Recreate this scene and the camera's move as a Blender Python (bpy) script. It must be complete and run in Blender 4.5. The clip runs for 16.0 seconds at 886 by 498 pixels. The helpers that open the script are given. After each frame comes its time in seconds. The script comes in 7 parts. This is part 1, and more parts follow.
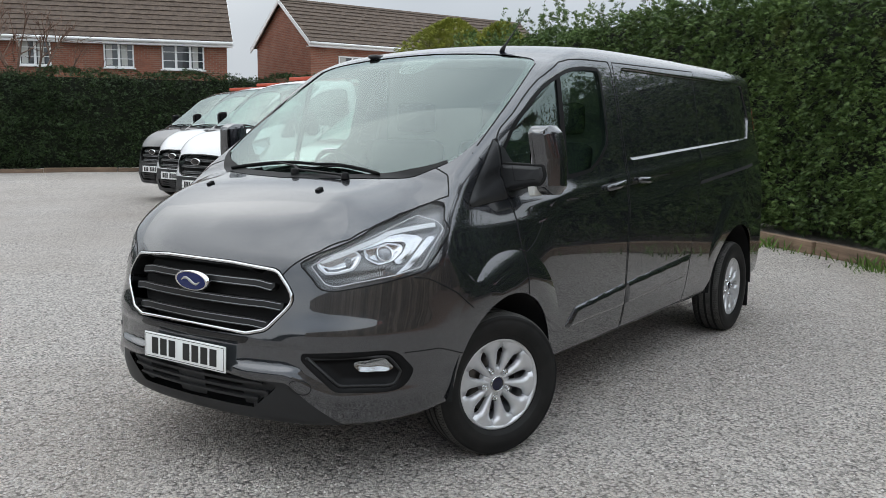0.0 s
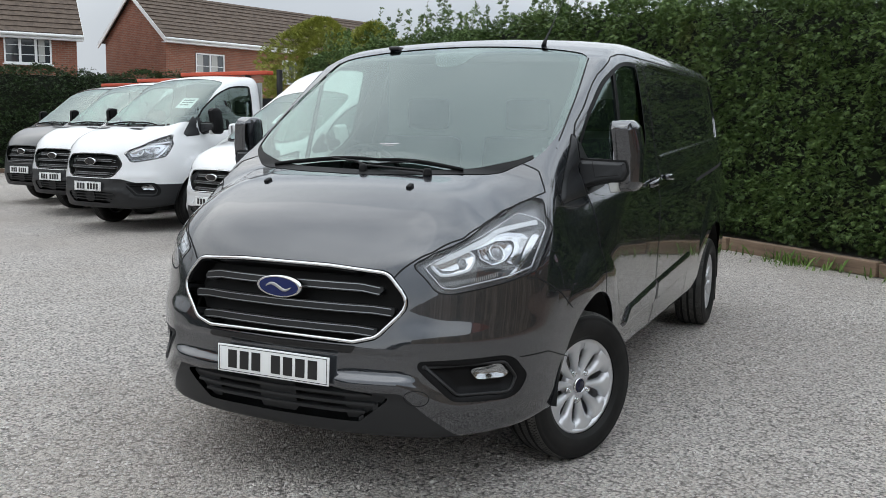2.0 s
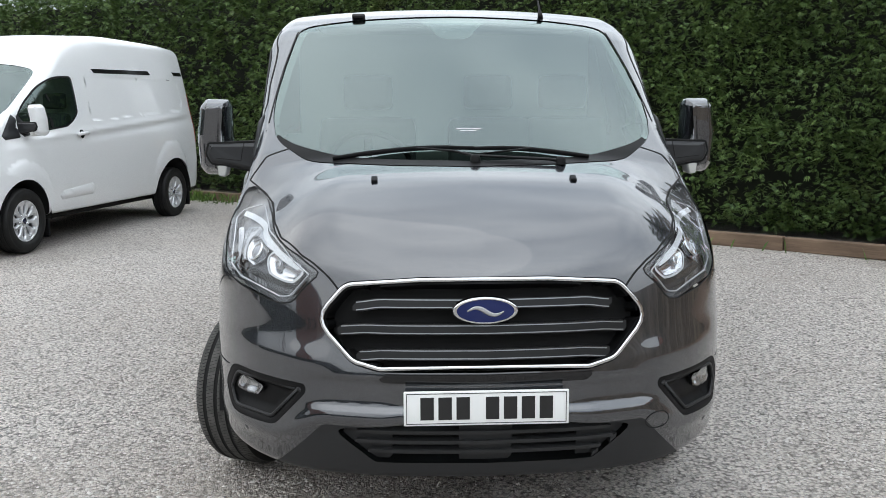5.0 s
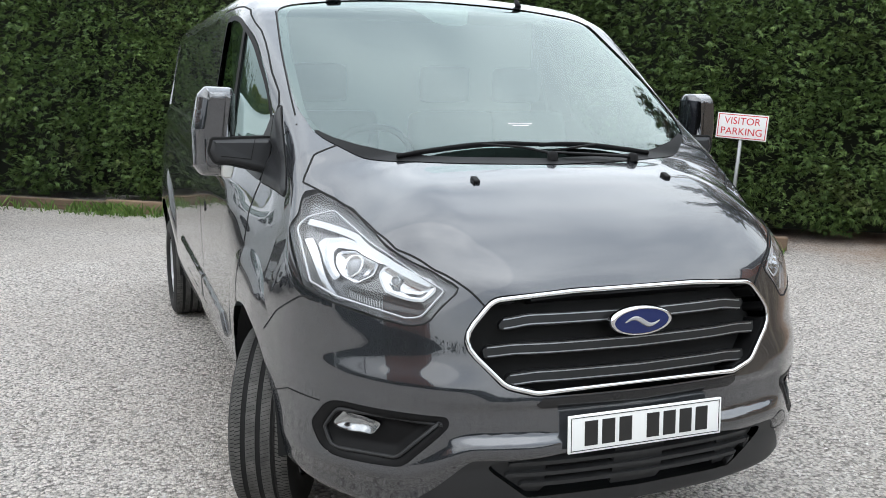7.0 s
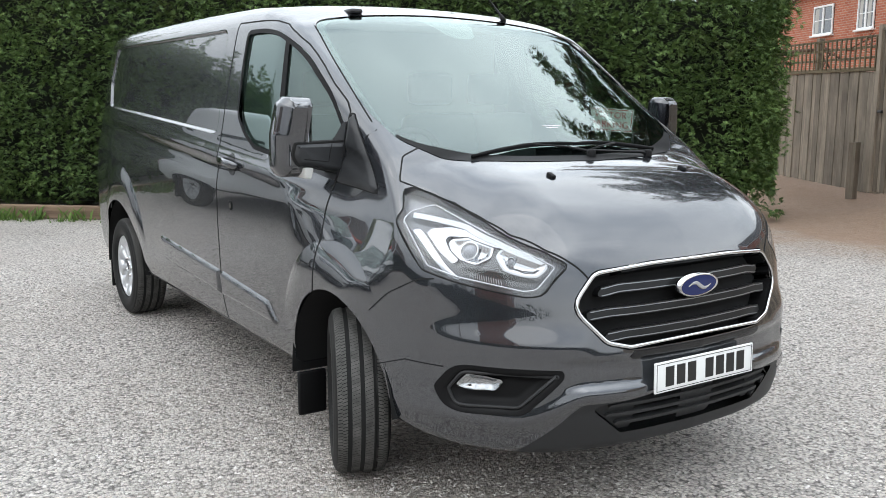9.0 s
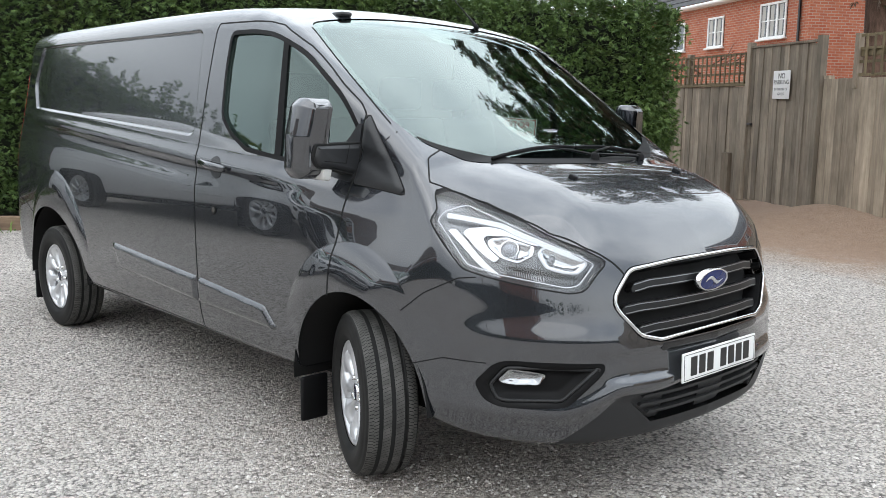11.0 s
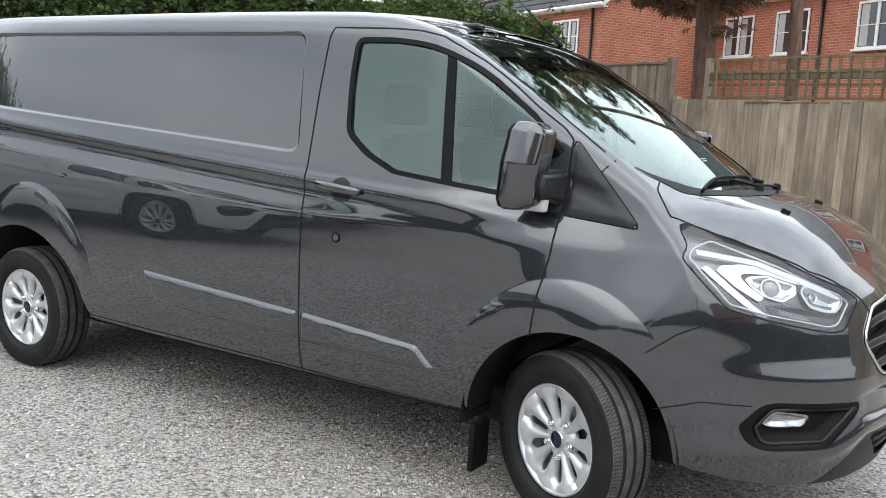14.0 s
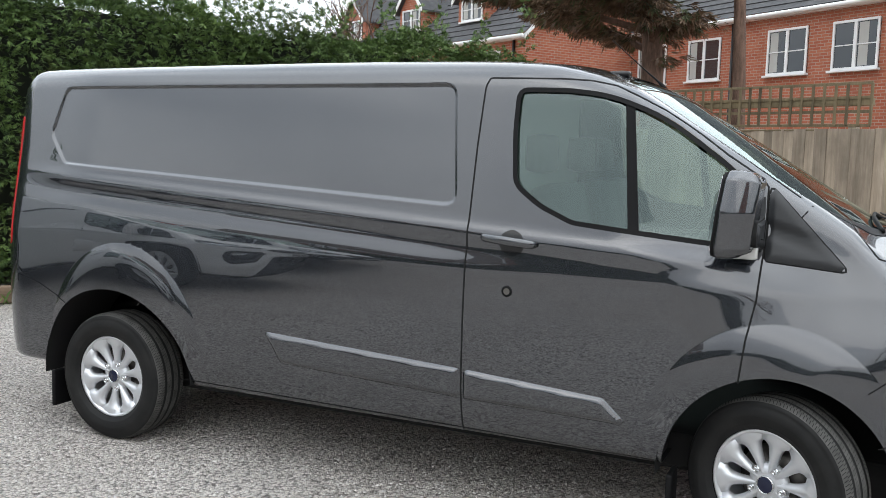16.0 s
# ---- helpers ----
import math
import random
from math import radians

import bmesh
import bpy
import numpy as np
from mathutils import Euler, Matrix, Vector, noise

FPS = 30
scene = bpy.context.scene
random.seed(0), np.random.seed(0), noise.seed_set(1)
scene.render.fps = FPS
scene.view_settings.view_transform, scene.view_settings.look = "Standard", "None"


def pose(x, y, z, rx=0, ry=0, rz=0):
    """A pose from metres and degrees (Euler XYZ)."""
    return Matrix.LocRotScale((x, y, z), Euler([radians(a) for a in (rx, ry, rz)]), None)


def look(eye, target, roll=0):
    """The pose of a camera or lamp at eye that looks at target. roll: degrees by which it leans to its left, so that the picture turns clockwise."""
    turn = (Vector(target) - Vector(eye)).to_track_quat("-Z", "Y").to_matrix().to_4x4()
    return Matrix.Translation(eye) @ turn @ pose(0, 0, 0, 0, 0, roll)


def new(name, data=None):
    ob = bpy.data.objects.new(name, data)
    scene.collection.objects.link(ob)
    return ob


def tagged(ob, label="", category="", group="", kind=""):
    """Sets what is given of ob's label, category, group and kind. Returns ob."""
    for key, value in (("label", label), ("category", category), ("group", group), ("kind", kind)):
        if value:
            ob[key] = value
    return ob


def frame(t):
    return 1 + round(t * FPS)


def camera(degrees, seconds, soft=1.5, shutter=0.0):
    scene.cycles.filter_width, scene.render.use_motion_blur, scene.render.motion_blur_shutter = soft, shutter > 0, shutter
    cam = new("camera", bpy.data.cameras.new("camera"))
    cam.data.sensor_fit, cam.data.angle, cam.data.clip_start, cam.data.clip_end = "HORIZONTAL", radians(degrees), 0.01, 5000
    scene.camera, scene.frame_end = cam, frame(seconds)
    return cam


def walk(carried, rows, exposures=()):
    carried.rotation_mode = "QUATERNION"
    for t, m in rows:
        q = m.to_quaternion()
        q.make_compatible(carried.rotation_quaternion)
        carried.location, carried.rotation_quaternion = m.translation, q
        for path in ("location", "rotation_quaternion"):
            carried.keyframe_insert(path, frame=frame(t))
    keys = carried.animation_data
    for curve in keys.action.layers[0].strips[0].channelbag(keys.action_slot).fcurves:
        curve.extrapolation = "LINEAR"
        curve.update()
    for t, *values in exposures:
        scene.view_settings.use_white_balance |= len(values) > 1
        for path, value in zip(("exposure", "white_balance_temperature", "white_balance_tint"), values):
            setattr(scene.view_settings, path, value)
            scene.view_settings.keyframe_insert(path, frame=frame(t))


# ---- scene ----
cam = camera(51.7, 16.0, soft=0.8)
PATH = [
    (0, (3.558, 3.086, 1.516), (1.934, 1.948, 1.252), 0.4),
    (0.5, (3.698, 2.969, 1.512), (2.069, 1.839, 1.249), -0.5),
    (1, (3.823, 2.754, 1.511), (2.133, 1.719, 1.243), 0.1),
    (1.5, (3.853, 2.427, 1.487), (2.086, 1.528, 1.225), 0.9),
    (2, (3.932, 2.065, 1.471), (2.136, 1.224, 1.214), 0.8),
    (2.5, (3.999, 1.656, 1.451), (2.141, 0.96, 1.193), -0.0),
    (3, (4.019, 1.255, 1.469), (2.114, 0.703, 1.211), -0.4),
    (3.5, (4.05, 0.883, 1.483), (2.121, 0.424, 1.215), -0.8),
    (6, (3.553, -0.957, 1.497), (1.633, -0.497, 1.177), 0.3),
    (6.5, (3.415, -1.228, 1.485), (1.525, -0.657, 1.165), 0.2),
    (7, (3.227, -1.483, 1.485), (1.388, -0.765, 1.166), 0.6),
    (7.5, (3.109, -1.799, 1.526), (1.322, -0.971, 1.181), 0.8),
    (8, (3.164, -2.058, 1.522), (1.406, -1.169, 1.179), 0.7),
    (8.5, (3.233, -2.31, 1.549), (1.527, -1.325, 1.203), 1.0),
    (9, (3.235, -2.564, 1.541), (1.587, -1.482, 1.207), 0.2),
    (11.5, (2.645, -3.205, 1.502), (1.221, -1.834, 1.198), 1.8),
    (12, (2.365, -3.313, 1.516), (0.979, -1.903, 1.217), 2.5),
    (12.5, (2.091, -3.493, 1.52), (0.805, -1.99, 1.227), 3.0),
    (13, (1.787, -3.631, 1.484), (0.626, -2.028, 1.196), 3.6),
    (13.5, (1.53, -3.821, 1.508), (0.448, -2.165, 1.214), 4.0),
    (14, (1.308, -4.035, 1.532), (0.279, -2.344, 1.244), 3.2),
    (14.5, (1.024, -4.161, 1.535), (0.045, -2.439, 1.256), 2.4),
    (15, (0.74, -4.308, 1.555), (-0.193, -2.559, 1.291), 2.2),
    (15.5, (0.484, -4.464, 1.575), (-0.393, -2.68, 1.35), 1.7),
    (16, (0.235, -4.519, 1.575), (-0.592, -2.711, 1.359), 1.6),
]
walk(cam, [(t, look(eye, target, roll)) for t, eye, target, roll in PATH], [(0.0, 0.0), (3.5, 0.03), (6.0, 0.5), (9.0, 0.58), (12.5, 0.56), (15.0, 0.6), (16.0, 0.46)])

# ---------------------------------------------------------------- sky and light
world = bpy.data.worlds.new("overcast_sky")
scene.world = world
world.use_nodes = True
wn, wl = world.node_tree.nodes, world.node_tree.links
wn.clear()
sky = wn.new("ShaderNodeTexSky")
sky.sky_type, sky.sun_disc, sky.sun_elevation, sky.sun_rotation = "NISHITA", False, radians(42), radians(200)
sky.air_density, sky.dust_density = 1.6, 4.0
grey = wn.new("ShaderNodeHueSaturation")
grey.inputs["Saturation"].default_value = 0.25
coord = wn.new("ShaderNodeTexCoord")
cloud = wn.new("ShaderNodeTexNoise")
cloud.inputs["Scale"].default_value, cloud.inputs["Detail"].default_value = 1.5, 3.0
stretch = wn.new("ShaderNodeMapping")
stretch.inputs["Scale"].default_value = (1.0, 1.0, 2.2)
ramp = wn.new("ShaderNodeValToRGB")
ramp.color_ramp.elements[0].position, ramp.color_ramp.elements[0].color = 0.32, (8.0, 9.0, 10.2, 1)
ramp.color_ramp.elements[1].position, ramp.color_ramp.elements[1].color = 0.68, (16.8, 17.8, 18.6, 1)
cover = wn.new("ShaderNodeMix")
cover.data_type = "RGBA"
cover.inputs[0].default_value = 0.86
back = wn.new("ShaderNodeBackground")
back.inputs["Strength"].default_value = 0.11
out = wn.new("ShaderNodeOutputWorld")
wl.new(coord.outputs["Generated"], stretch.inputs["Vector"])
wl.new(stretch.outputs["Vector"], cloud.inputs["Vector"])
wl.new(cloud.outputs["Fac"], ramp.inputs["Fac"])
wl.new(sky.outputs["Color"], grey.inputs["Color"])
wl.new(grey.outputs["Color"], cover.inputs[6])
wl.new(ramp.outputs["Color"], cover.inputs[7])
# an overcast sky is brightest overhead
sep = wn.new("ShaderNodeSeparateXYZ")
wl.new(coord.outputs["Generated"], sep.inputs[0])
zen = wn.new("ShaderNodeMapRange")
zen.inputs[1].default_value, zen.inputs[2].default_value, zen.inputs[3].default_value, zen.inputs[4].default_value = 0.0, 0.85, 0.64, 1.36
wl.new(sep.outputs["Z"], zen.inputs[0])
lift = wn.new("ShaderNodeMix")
lift.data_type, lift.blend_type = "RGBA", "MULTIPLY"
lift.inputs[0].default_value = 1.0
wl.new(cover.outputs[2], lift.inputs[6])
wl.new(zen.outputs[0], lift.inputs[7])
# sky dimmed towards -y, to darken what the van's side reflects
side = wn.new("ShaderNodeMapRange")
side.inputs[1].default_value, side.inputs[2].default_value, side.inputs[3].default_value, side.inputs[4].default_value = -0.9, 0.2, 0.66, 1.0
wl.new(sep.outputs["Y"], side.inputs[0])
south_dim = wn.new("ShaderNodeMix")
south_dim.data_type, south_dim.blend_type = "RGBA", "MULTIPLY"
south_dim.inputs[0].default_value = 1.0
wl.new(lift.outputs[2], south_dim.inputs[6])
wl.new(side.outputs[0], south_dim.inputs[7])
wl.new(south_dim.outputs[2], back.inputs["Color"])
wl.new(back.outputs["Background"], out.inputs["Surface"])
sun = new("sun", bpy.data.lights.new("sun", "SUN"))
sun.data.energy, sun.data.angle, sun.data.color = 0.6, radians(85), (1.0, 0.97, 0.92)
sun.matrix_world = look((6, -8, 12), (0, 0, 0))

# ---------------------------------------------------------------- materials
class Mat:
    """A node material with a principled shader, and short ways to wire it."""

    def __init__(self, name, color=(0.5, 0.5, 0.5), rough=0.5, metal=0.0, **more):
        self.m = bpy.data.materials.new(name)
        self.m.use_nodes = True
        self.n, self.l = self.m.node_tree.nodes, self.m.node_tree.links
        self.b = self.n["Principled BSDF"]
        self.set("Base Color", (*color, 1)).set("Roughness", rough).set("Metallic", metal)
        for k, v in more.items():
            self.set(k.replace("_", " ").title().replace("Ior", "IOR"), v)

    def set(self, key, value):
        self.b.inputs[key].default_value = value
        return self

    def node(self, kind, **values):
        nd = self.n.new("ShaderNode" + kind)
        for k, v in values.items():
            nd.inputs[k.replace("_", " ")].default_value = v
        return nd

    def where(self, generated=False):
        c = self.n.new("ShaderNodeTexCoord")
        return c.outputs["Generated" if generated else "Object"]

    def world_place(self):
        return self.n.new("ShaderNodeNewGeometry").outputs["Position"]

    def noise(self, scale, detail=4.0, rough=0.55, vector=None, squash=None):
        nd = self.node("TexNoise", Scale=scale, Detail=detail, Roughness=rough)
        v = vector or self.world_place()
        if squash:
            mp = self.node("Mapping", Scale=squash)
            self.l.new(v, mp.inputs["Vector"])
            v = mp.outputs["Vector"]
        self.l.new(v, nd.inputs["Vector"])
        return nd.outputs["Fac"]

    def ramp(self, fac, *stops):
        nd = self.n.new("ShaderNodeValToRGB")
        el = nd.color_ramp.elements
        while len(el) < len(stops):
            el.new(0.5)
        for e, (pos, col) in zip(el, stops):
            e.position = pos
            e.color = (*col, 1) if isinstance(col, tuple) else (col, col, col, 1)
        self.l.new(fac, nd.inputs["Fac"])
        return nd.outputs["Color"]

    def mix(self, fac, a, b, kind="MIX"):
        nd = self.n.new("ShaderNodeMix")
        nd.data_type, nd.blend_type = "RGBA", kind
        for k, v in ((0, fac), (6, a), (7, b)):
            if isinstance(v, (int, float)):
                nd.inputs[k].default_value = v if k == 0 else (v, v, v, 1)
            elif isinstance(v, tuple):
                nd.inputs[k].default_value = (*v, 1)
            else:
                self.l.new(v, nd.inputs[k])
        return nd.outputs[2]

    def color(self, socket):
        self.l.new(socket, self.b.inputs["Base Color"])
        return self

    def rough(self, socket):
        self.l.new(socket, self.b.inputs["Roughness"])
        return self

    def bump(self, height, strength=0.3, distance=0.01, over=None):
        nd = self.node("Bump", Strength=strength, Distance=distance)
        self.l.new(height, nd.inputs["Height"])
        if over is not None:
            self.l.new(over, nd.inputs["Normal"])
        self.l.new(nd.outputs["Normal"], self.b.inputs["Normal"])
        self.relief = nd.outputs["Normal"]
        return self


def paint(name, color, metal=0.0, rough=0.4, coat=1.6):
    """Car paint: a coloured base under a clear coat, with fine flake and a film of dust."""
    m = Mat(name, color, rough, metal)
    m.set("Coat Weight", 1.0).set("Coat Roughness", 0.014).set("Coat IOR", coat)
    flake = m.noise(900, 2, 0.6)
    dust = m.noise(3.5, 6, 0.6)
    c = m.mix(m.ramp(flake, (0.35, 0.0), (0.7, 1.0)), tuple(v * 0.82 for v in color), tuple(min(1, v * 1.18) for v in color))
    m.color(m.mix(m.ramp(dust, (0.45, 0.0), (0.85, 0.035)), c, (0.30, 0.29, 0.27)))
    return m


M_PAINT = paint("grey_paint", (0.030, 0.034, 0.042), 0.65, 0.24, 1.92)
M_WHITE = paint("white_paint", (0.74, 0.75, 0.76), 0.0, 0.35)
M_DARK = paint("charcoal_paint", (0.03, 0.032, 0.036), 0.4, 0.36)
M_BLACK = Mat("black_plastic", (0.007, 0.007, 0.0075), 0.5)
M_BLACK.set("Specular IOR Level", 0.14)
M_BLACK.bump(M_BLACK.noise(700, 2), 0.08, 0.001)
M_GLOSS = Mat("gloss_black", (0.008, 0.008, 0.009), 0.12)
# near-black; also laid on gaps, grooves and recesses as painted-in shade
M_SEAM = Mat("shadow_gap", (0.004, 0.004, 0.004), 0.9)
M_CHROME = Mat("chrome", (0.66, 0.67, 0.68), 0.07, 1.0)
M_ALLOY = Mat("alloy", (0.64, 0.65, 0.67), 0.33, 0.6)
M_TYRE = Mat("tyre_rubber", (0.008, 0.008, 0.0085), 0.6)
M_TYRE.color(M_TYRE.ramp(M_TYRE.noise(9, 5), (0.35, (0.005, 0.005, 0.0052)), (0.8, (0.015, 0.0148, 0.014))))
M_TYRE.set("Specular IOR Level", 0.3)
M_STEEL = Mat("brake_steel", (0.16, 0.15, 0.14), 0.45, 0.9)


def clear(name, tint, rough=0.0, gloss=(1.0, 1.0, 1.0), sheen=0.04):
    """A thin clear sheet: what lies behind it, tinted, under a mirror gloss that grows towards a grazing look from either side."""
    m = Mat(name)
    m.n.remove(m.b)
    t = m.n.new("ShaderNodeBsdfTransparent")
    t.inputs["Color"].default_value = (*tint, 1)
    g = m.n.new("ShaderNodeBsdfGlossy")
    g.inputs["Roughness"].default_value = rough
    g.inputs["Color"].default_value = (*gloss, 1)
    f = m.n.new("ShaderNodeLayerWeight")
    f.inputs["Blend"].default_value = 0.5
    p = m.n.new("ShaderNodeMath")
    p.operation = "POWER"
    p.inputs[1].default_value = 4.2
    r = m.n.new("ShaderNodeMapRange")
    r.inputs[3].default_value, r.inputs[4].default_value = sheen, 1.0
    x = m.n.new("ShaderNodeMixShader")
    m.l.new(f.outputs["Facing"], p.inputs[0])
    m.l.new(p.outputs[0], r.inputs[0])
    m.l.new(r.outputs[0], x.inputs[0])
    m.l.new(t.outputs[0], x.inputs[1])
    m.l.new(g.outputs[0], x.inputs[2])
    m.l.new(x.outputs[0], m.n["Material Output"].inputs["Surface"])
    return m


M_SCREEN = clear("windscreen_glass", (0.64, 0.77, 0.71), 0.0, (0.86, 0.98, 0.96), 0.135)
M_GLASS = clear("side_glass", (0.48, 0.60, 0.55), 0.0, (0.80, 0.96, 0.93), 0.135)
M_LENS = clear("lamp_lens", (0.95, 0.96, 0.97), 0.0, (1.0, 1.0, 1.0), 0.05)


def gravel_material():
    """Pale crushed stone with brown earth trodden in, and bare earth by the gate."""
    m = Mat("gravel", (0.3, 0.29, 0.27), 0.9)
    at = m.world_place()
    v = m.node("TexVoronoi", Scale=58.0)
    m.l.new(at, v.inputs["Vector"])
    v2 = m.node("TexVoronoi", Scale=150.0)
    m.l.new(at, v2.inputs["Vector"])
    stone = m.ramp(v.outputs["Color"], (0.0, (0.24, 0.228, 0.212)), (0.22, (0.56, 0.538, 0.502)), (0.55, (0.86, 0.832, 0.782)), (1.0, (1.0, 0.975, 0.93)))
    fine = m.ramp(v2.outputs["Color"], (0.0, (0.20, 0.19, 0.176)), (0.5, (0.56, 0.54, 0.51)), (1.0, (0.92, 0.90, 0.865)))
    c = m.mix(0.35, stone, fine)
    # shade between the stones, multiplied into their colour at the cell edges
    gap_shade = m.ramp(v.outputs["Distance"], (0.40, 1.0), (0.88, 0.20))
    c = m.mix(1.0, c, gap_shade, "MULTIPLY")
    patchy = m.noise(0.55, 5, 0.6)
    c = m.mix(m.ramp(patchy, (0.40, 0.0), (0.74, 0.38)), c, (0.34, 0.295, 0.245))
    patch2 = m.noise(2.6, 4, 0.6)
    c = m.mix(m.ramp(patch2, (0.42, 0.0), (0.72, 0.22)), c, (0.46, 0.45, 0.43))
    tread = m.noise(0.22, 3, 0.5, squash=(1.0, 2.2, 1.0))
    c = m.mix(m.ramp(tread, (0.45, 0.0), (0.68, 0.24)), c, (0.36, 0.32, 0.275))
    # bare earth on the way to the gate
    sep = m.n.new("ShaderNodeSeparateXYZ")
    m.l.new(at, sep.inputs[0])
    edge = m.n.new("ShaderNodeMath")
    edge.operation = "MULTIPLY_ADD"
    edge.inputs[1].default_value, edge.inputs[2].default_value = 0.30, -1.62
    m.l.new(sep.outputs["Y"], edge.inputs[0])
    wob = m.n.new("ShaderNodeMath")
    wob.operation = "ADD"
    m.l.new(edge.outputs[0], wob.inputs[0])
    m.l.new(m.noise(0.9, 8, 0.7), wob.inputs[1])
    earth = m.mix(m.noise(7, 6, 0.7), (0.27, 0.165, 0.105), (0.50, 0.345, 0.23))
    c = m.mix(m.ramp(wob.outputs[0], (0.42, 0.0), (0.85, 0.82)), c, earth)
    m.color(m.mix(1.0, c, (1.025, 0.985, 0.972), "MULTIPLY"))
    h = m.mix(0.5, v.outputs["Distance"], v2.outputs["Distance"])
    m.bump(h, 1.0, 0.03)
    for nd in m.n:
        if nd.type == "BUMP":
            nd.invert = True
    return m


def leaf_material(name, dark, mid, light, brown=0.0):
    m = Mat(name, mid, 0.55)
    g = m.n.new("ShaderNodeNewGeometry")
    c = m.ramp(g.outputs["Random Per Island"], (0.0, dark), (0.5, mid), (1.0, light))
    big = m.noise(0.8, 4, 0.6)
    c = m.mix(m.ramp(big, (0.35, 0.0), (0.7, 0.55)), c, dark)
    if brown:
        c = m.mix(m.ramp(m.noise(1.3, 5, 0.7), (0.58, 0.0), (0.72, brown)), c, (0.13, 0.075, 0.04))
    m.color(c)
    m.set("Specular IOR Level", 0.25)
    return m


def wood_material(name, a, b, scale=1.0):
    """Weathered timber, its grain along the object's own z."""
    m = Mat(name, a, 0.85)
    at = m.where()
    info = m.n.new("ShaderNodeObjectInfo")
    shift = m.n.new("ShaderNodeVectorMath")
    shift.operation = "MULTIPLY_ADD"
    shift.inputs[1].default_value = (1, 1, 1)
    m.l.new(at, shift.inputs[0])
    comb = m.n.new("ShaderNodeCombineXYZ")
    mul = m.n.new("ShaderNodeMath")
    mul.operation = "MULTIPLY"
    mul.inputs[1].default_value = 40.0
    m.l.new(info.outputs["Random"], mul.inputs[0])
    m.l.new(mul.outputs[0], comb.inputs[0])
    m.l.new(comb.outputs[0], shift.inputs[2])
    grain = m.noise(26 * scale, 6, 0.65, shift.outputs[0], (1.0, 1.0, 0.06))
    blot = m.noise(2.4 * scale, 5, 0.6, shift.outputs[0], (1.0, 1.0, 0.5))
    c = m.ramp(grain, (0.25, a), (0.75, b))
    c = m.mix(m.ramp(blot, (0.4, 0.0), (0.72, 0.75)), c, tuple(v * 0.5 for v in a))
    tone = m.n.new("ShaderNodeHueSaturation")
    rng = m.n.new("ShaderNodeMapRange")
    rng.inputs[3].default_value, rng.inputs[4].default_value = 0.72, 1.25
    m.l.new(info.outputs["Random"], rng.inputs[0])
    m.l.new(rng.outputs[0], tone.inputs["Value"])
    m.l.new(c, tone.inputs["Color"])
    m.color(tone.outputs[0])
    m.bump(grain, 0.5, 0.004)
    return m


def brick_material(name, a, b, mortar):
    """Red brickwork in courses of 75 mm, on walls that face any way."""
    m = Mat(name, a, 0.85)
    at = m.where()
    sep = m.n.new("ShaderNodeSeparateXYZ")
    m.l.new(at, sep.inputs[0])
    add = m.n.new("ShaderNodeMath")
    m.l.new(sep.outputs["X"], add.inputs[0])
    m.l.new(sep.outputs["Y"], add.inputs[1])
    comb = m.n.new("ShaderNodeCombineXYZ")
    m.l.new(add.outputs[0], comb.inputs[0])
    m.l.new(sep.outputs["Z"], comb.inputs[1])
    br = m.node("TexBrick", Scale=1.0)
    br.inputs["Color1"].default_value, br.inputs["Color2"].default_value, br.inputs["Mortar"].default_value = (*a, 1), (*b, 1), (*mortar, 1)
    br.inputs["Mortar Size"].default_value = 0.009
    br.inputs["Brick Width"].default_value, br.inputs["Row Height"].default_value = 0.225, 0.075
    m.l.new(comb.outputs[0], br.inputs["Vector"])
    c = m.mix(m.ramp(m.noise(2.0, 5), (0.35, 0.0), (0.7, 0.35)), br.outputs["Color"], tuple(v * 0.6 for v in a))
    m.color(c)
    m.bump(br.outputs["Fac"], 0.4, 0.006)
    for nd in m.n:
        if nd.type == "BUMP":
            nd.invert = True
    return m


M_GRAVEL = gravel_material()
M_STONE = Mat("loose_stone", (0.3, 0.3, 0.29), 0.85)
geo = M_STONE.n.new("ShaderNodeNewGeometry")
M_STONE.color(M_STONE.ramp(geo.outputs["Random Per Island"], (0.0, (0.22, 0.205, 0.19)), (0.4, (0.455, 0.43, 0.405)), (0.75, (0.63, 0.597, 0.565)), (1.0, (0.77, 0.735, 0.70))))
M_LEAF = leaf_material("cypress_leaf", (0.030, 0.058, 0.018), (0.085, 0.145, 0.040), (0.180, 0.260, 0.075), 0.35)
M_LEAF_FAR = leaf_material("dark_hedge_leaf", (0.012, 0.024, 0.009), (0.034, 0.064, 0.022), (0.075, 0.125, 0.042))
M_LEAF_GOLD = leaf_material("golden_conifer_leaf", (0.15, 0.18, 0.03), (0.26, 0.28, 0.05), (0.38, 0.38, 0.09))
M_NEEDLE = leaf_material("cedar_needle", (0.030, 0.042, 0.018), (0.070, 0.085, 0.036), (0.12, 0.135, 0.058))
M_NEEDLE_DEAD = leaf_material("dead_needle", (0.085, 0.052, 0.032), (0.15, 0.095, 0.058), (0.22, 0.145, 0.09))
M_GRASS = leaf_material("grass_blade", (0.05, 0.09, 0.018), (0.10, 0.18, 0.035), (0.19, 0.28, 0.07))
# near-black fill that gives the hedges their inner shade
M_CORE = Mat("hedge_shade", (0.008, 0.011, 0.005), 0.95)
M_BARK = Mat("bark", (0.10, 0.075, 0.055), 0.95)
M_BARK.color(M_BARK.ramp(M_BARK.noise(14, 6, 0.7, squash=(1, 1, 0.25)), (0.3, (0.06, 0.036, 0.026)), (0.7, (0.21, 0.13, 0.095))))
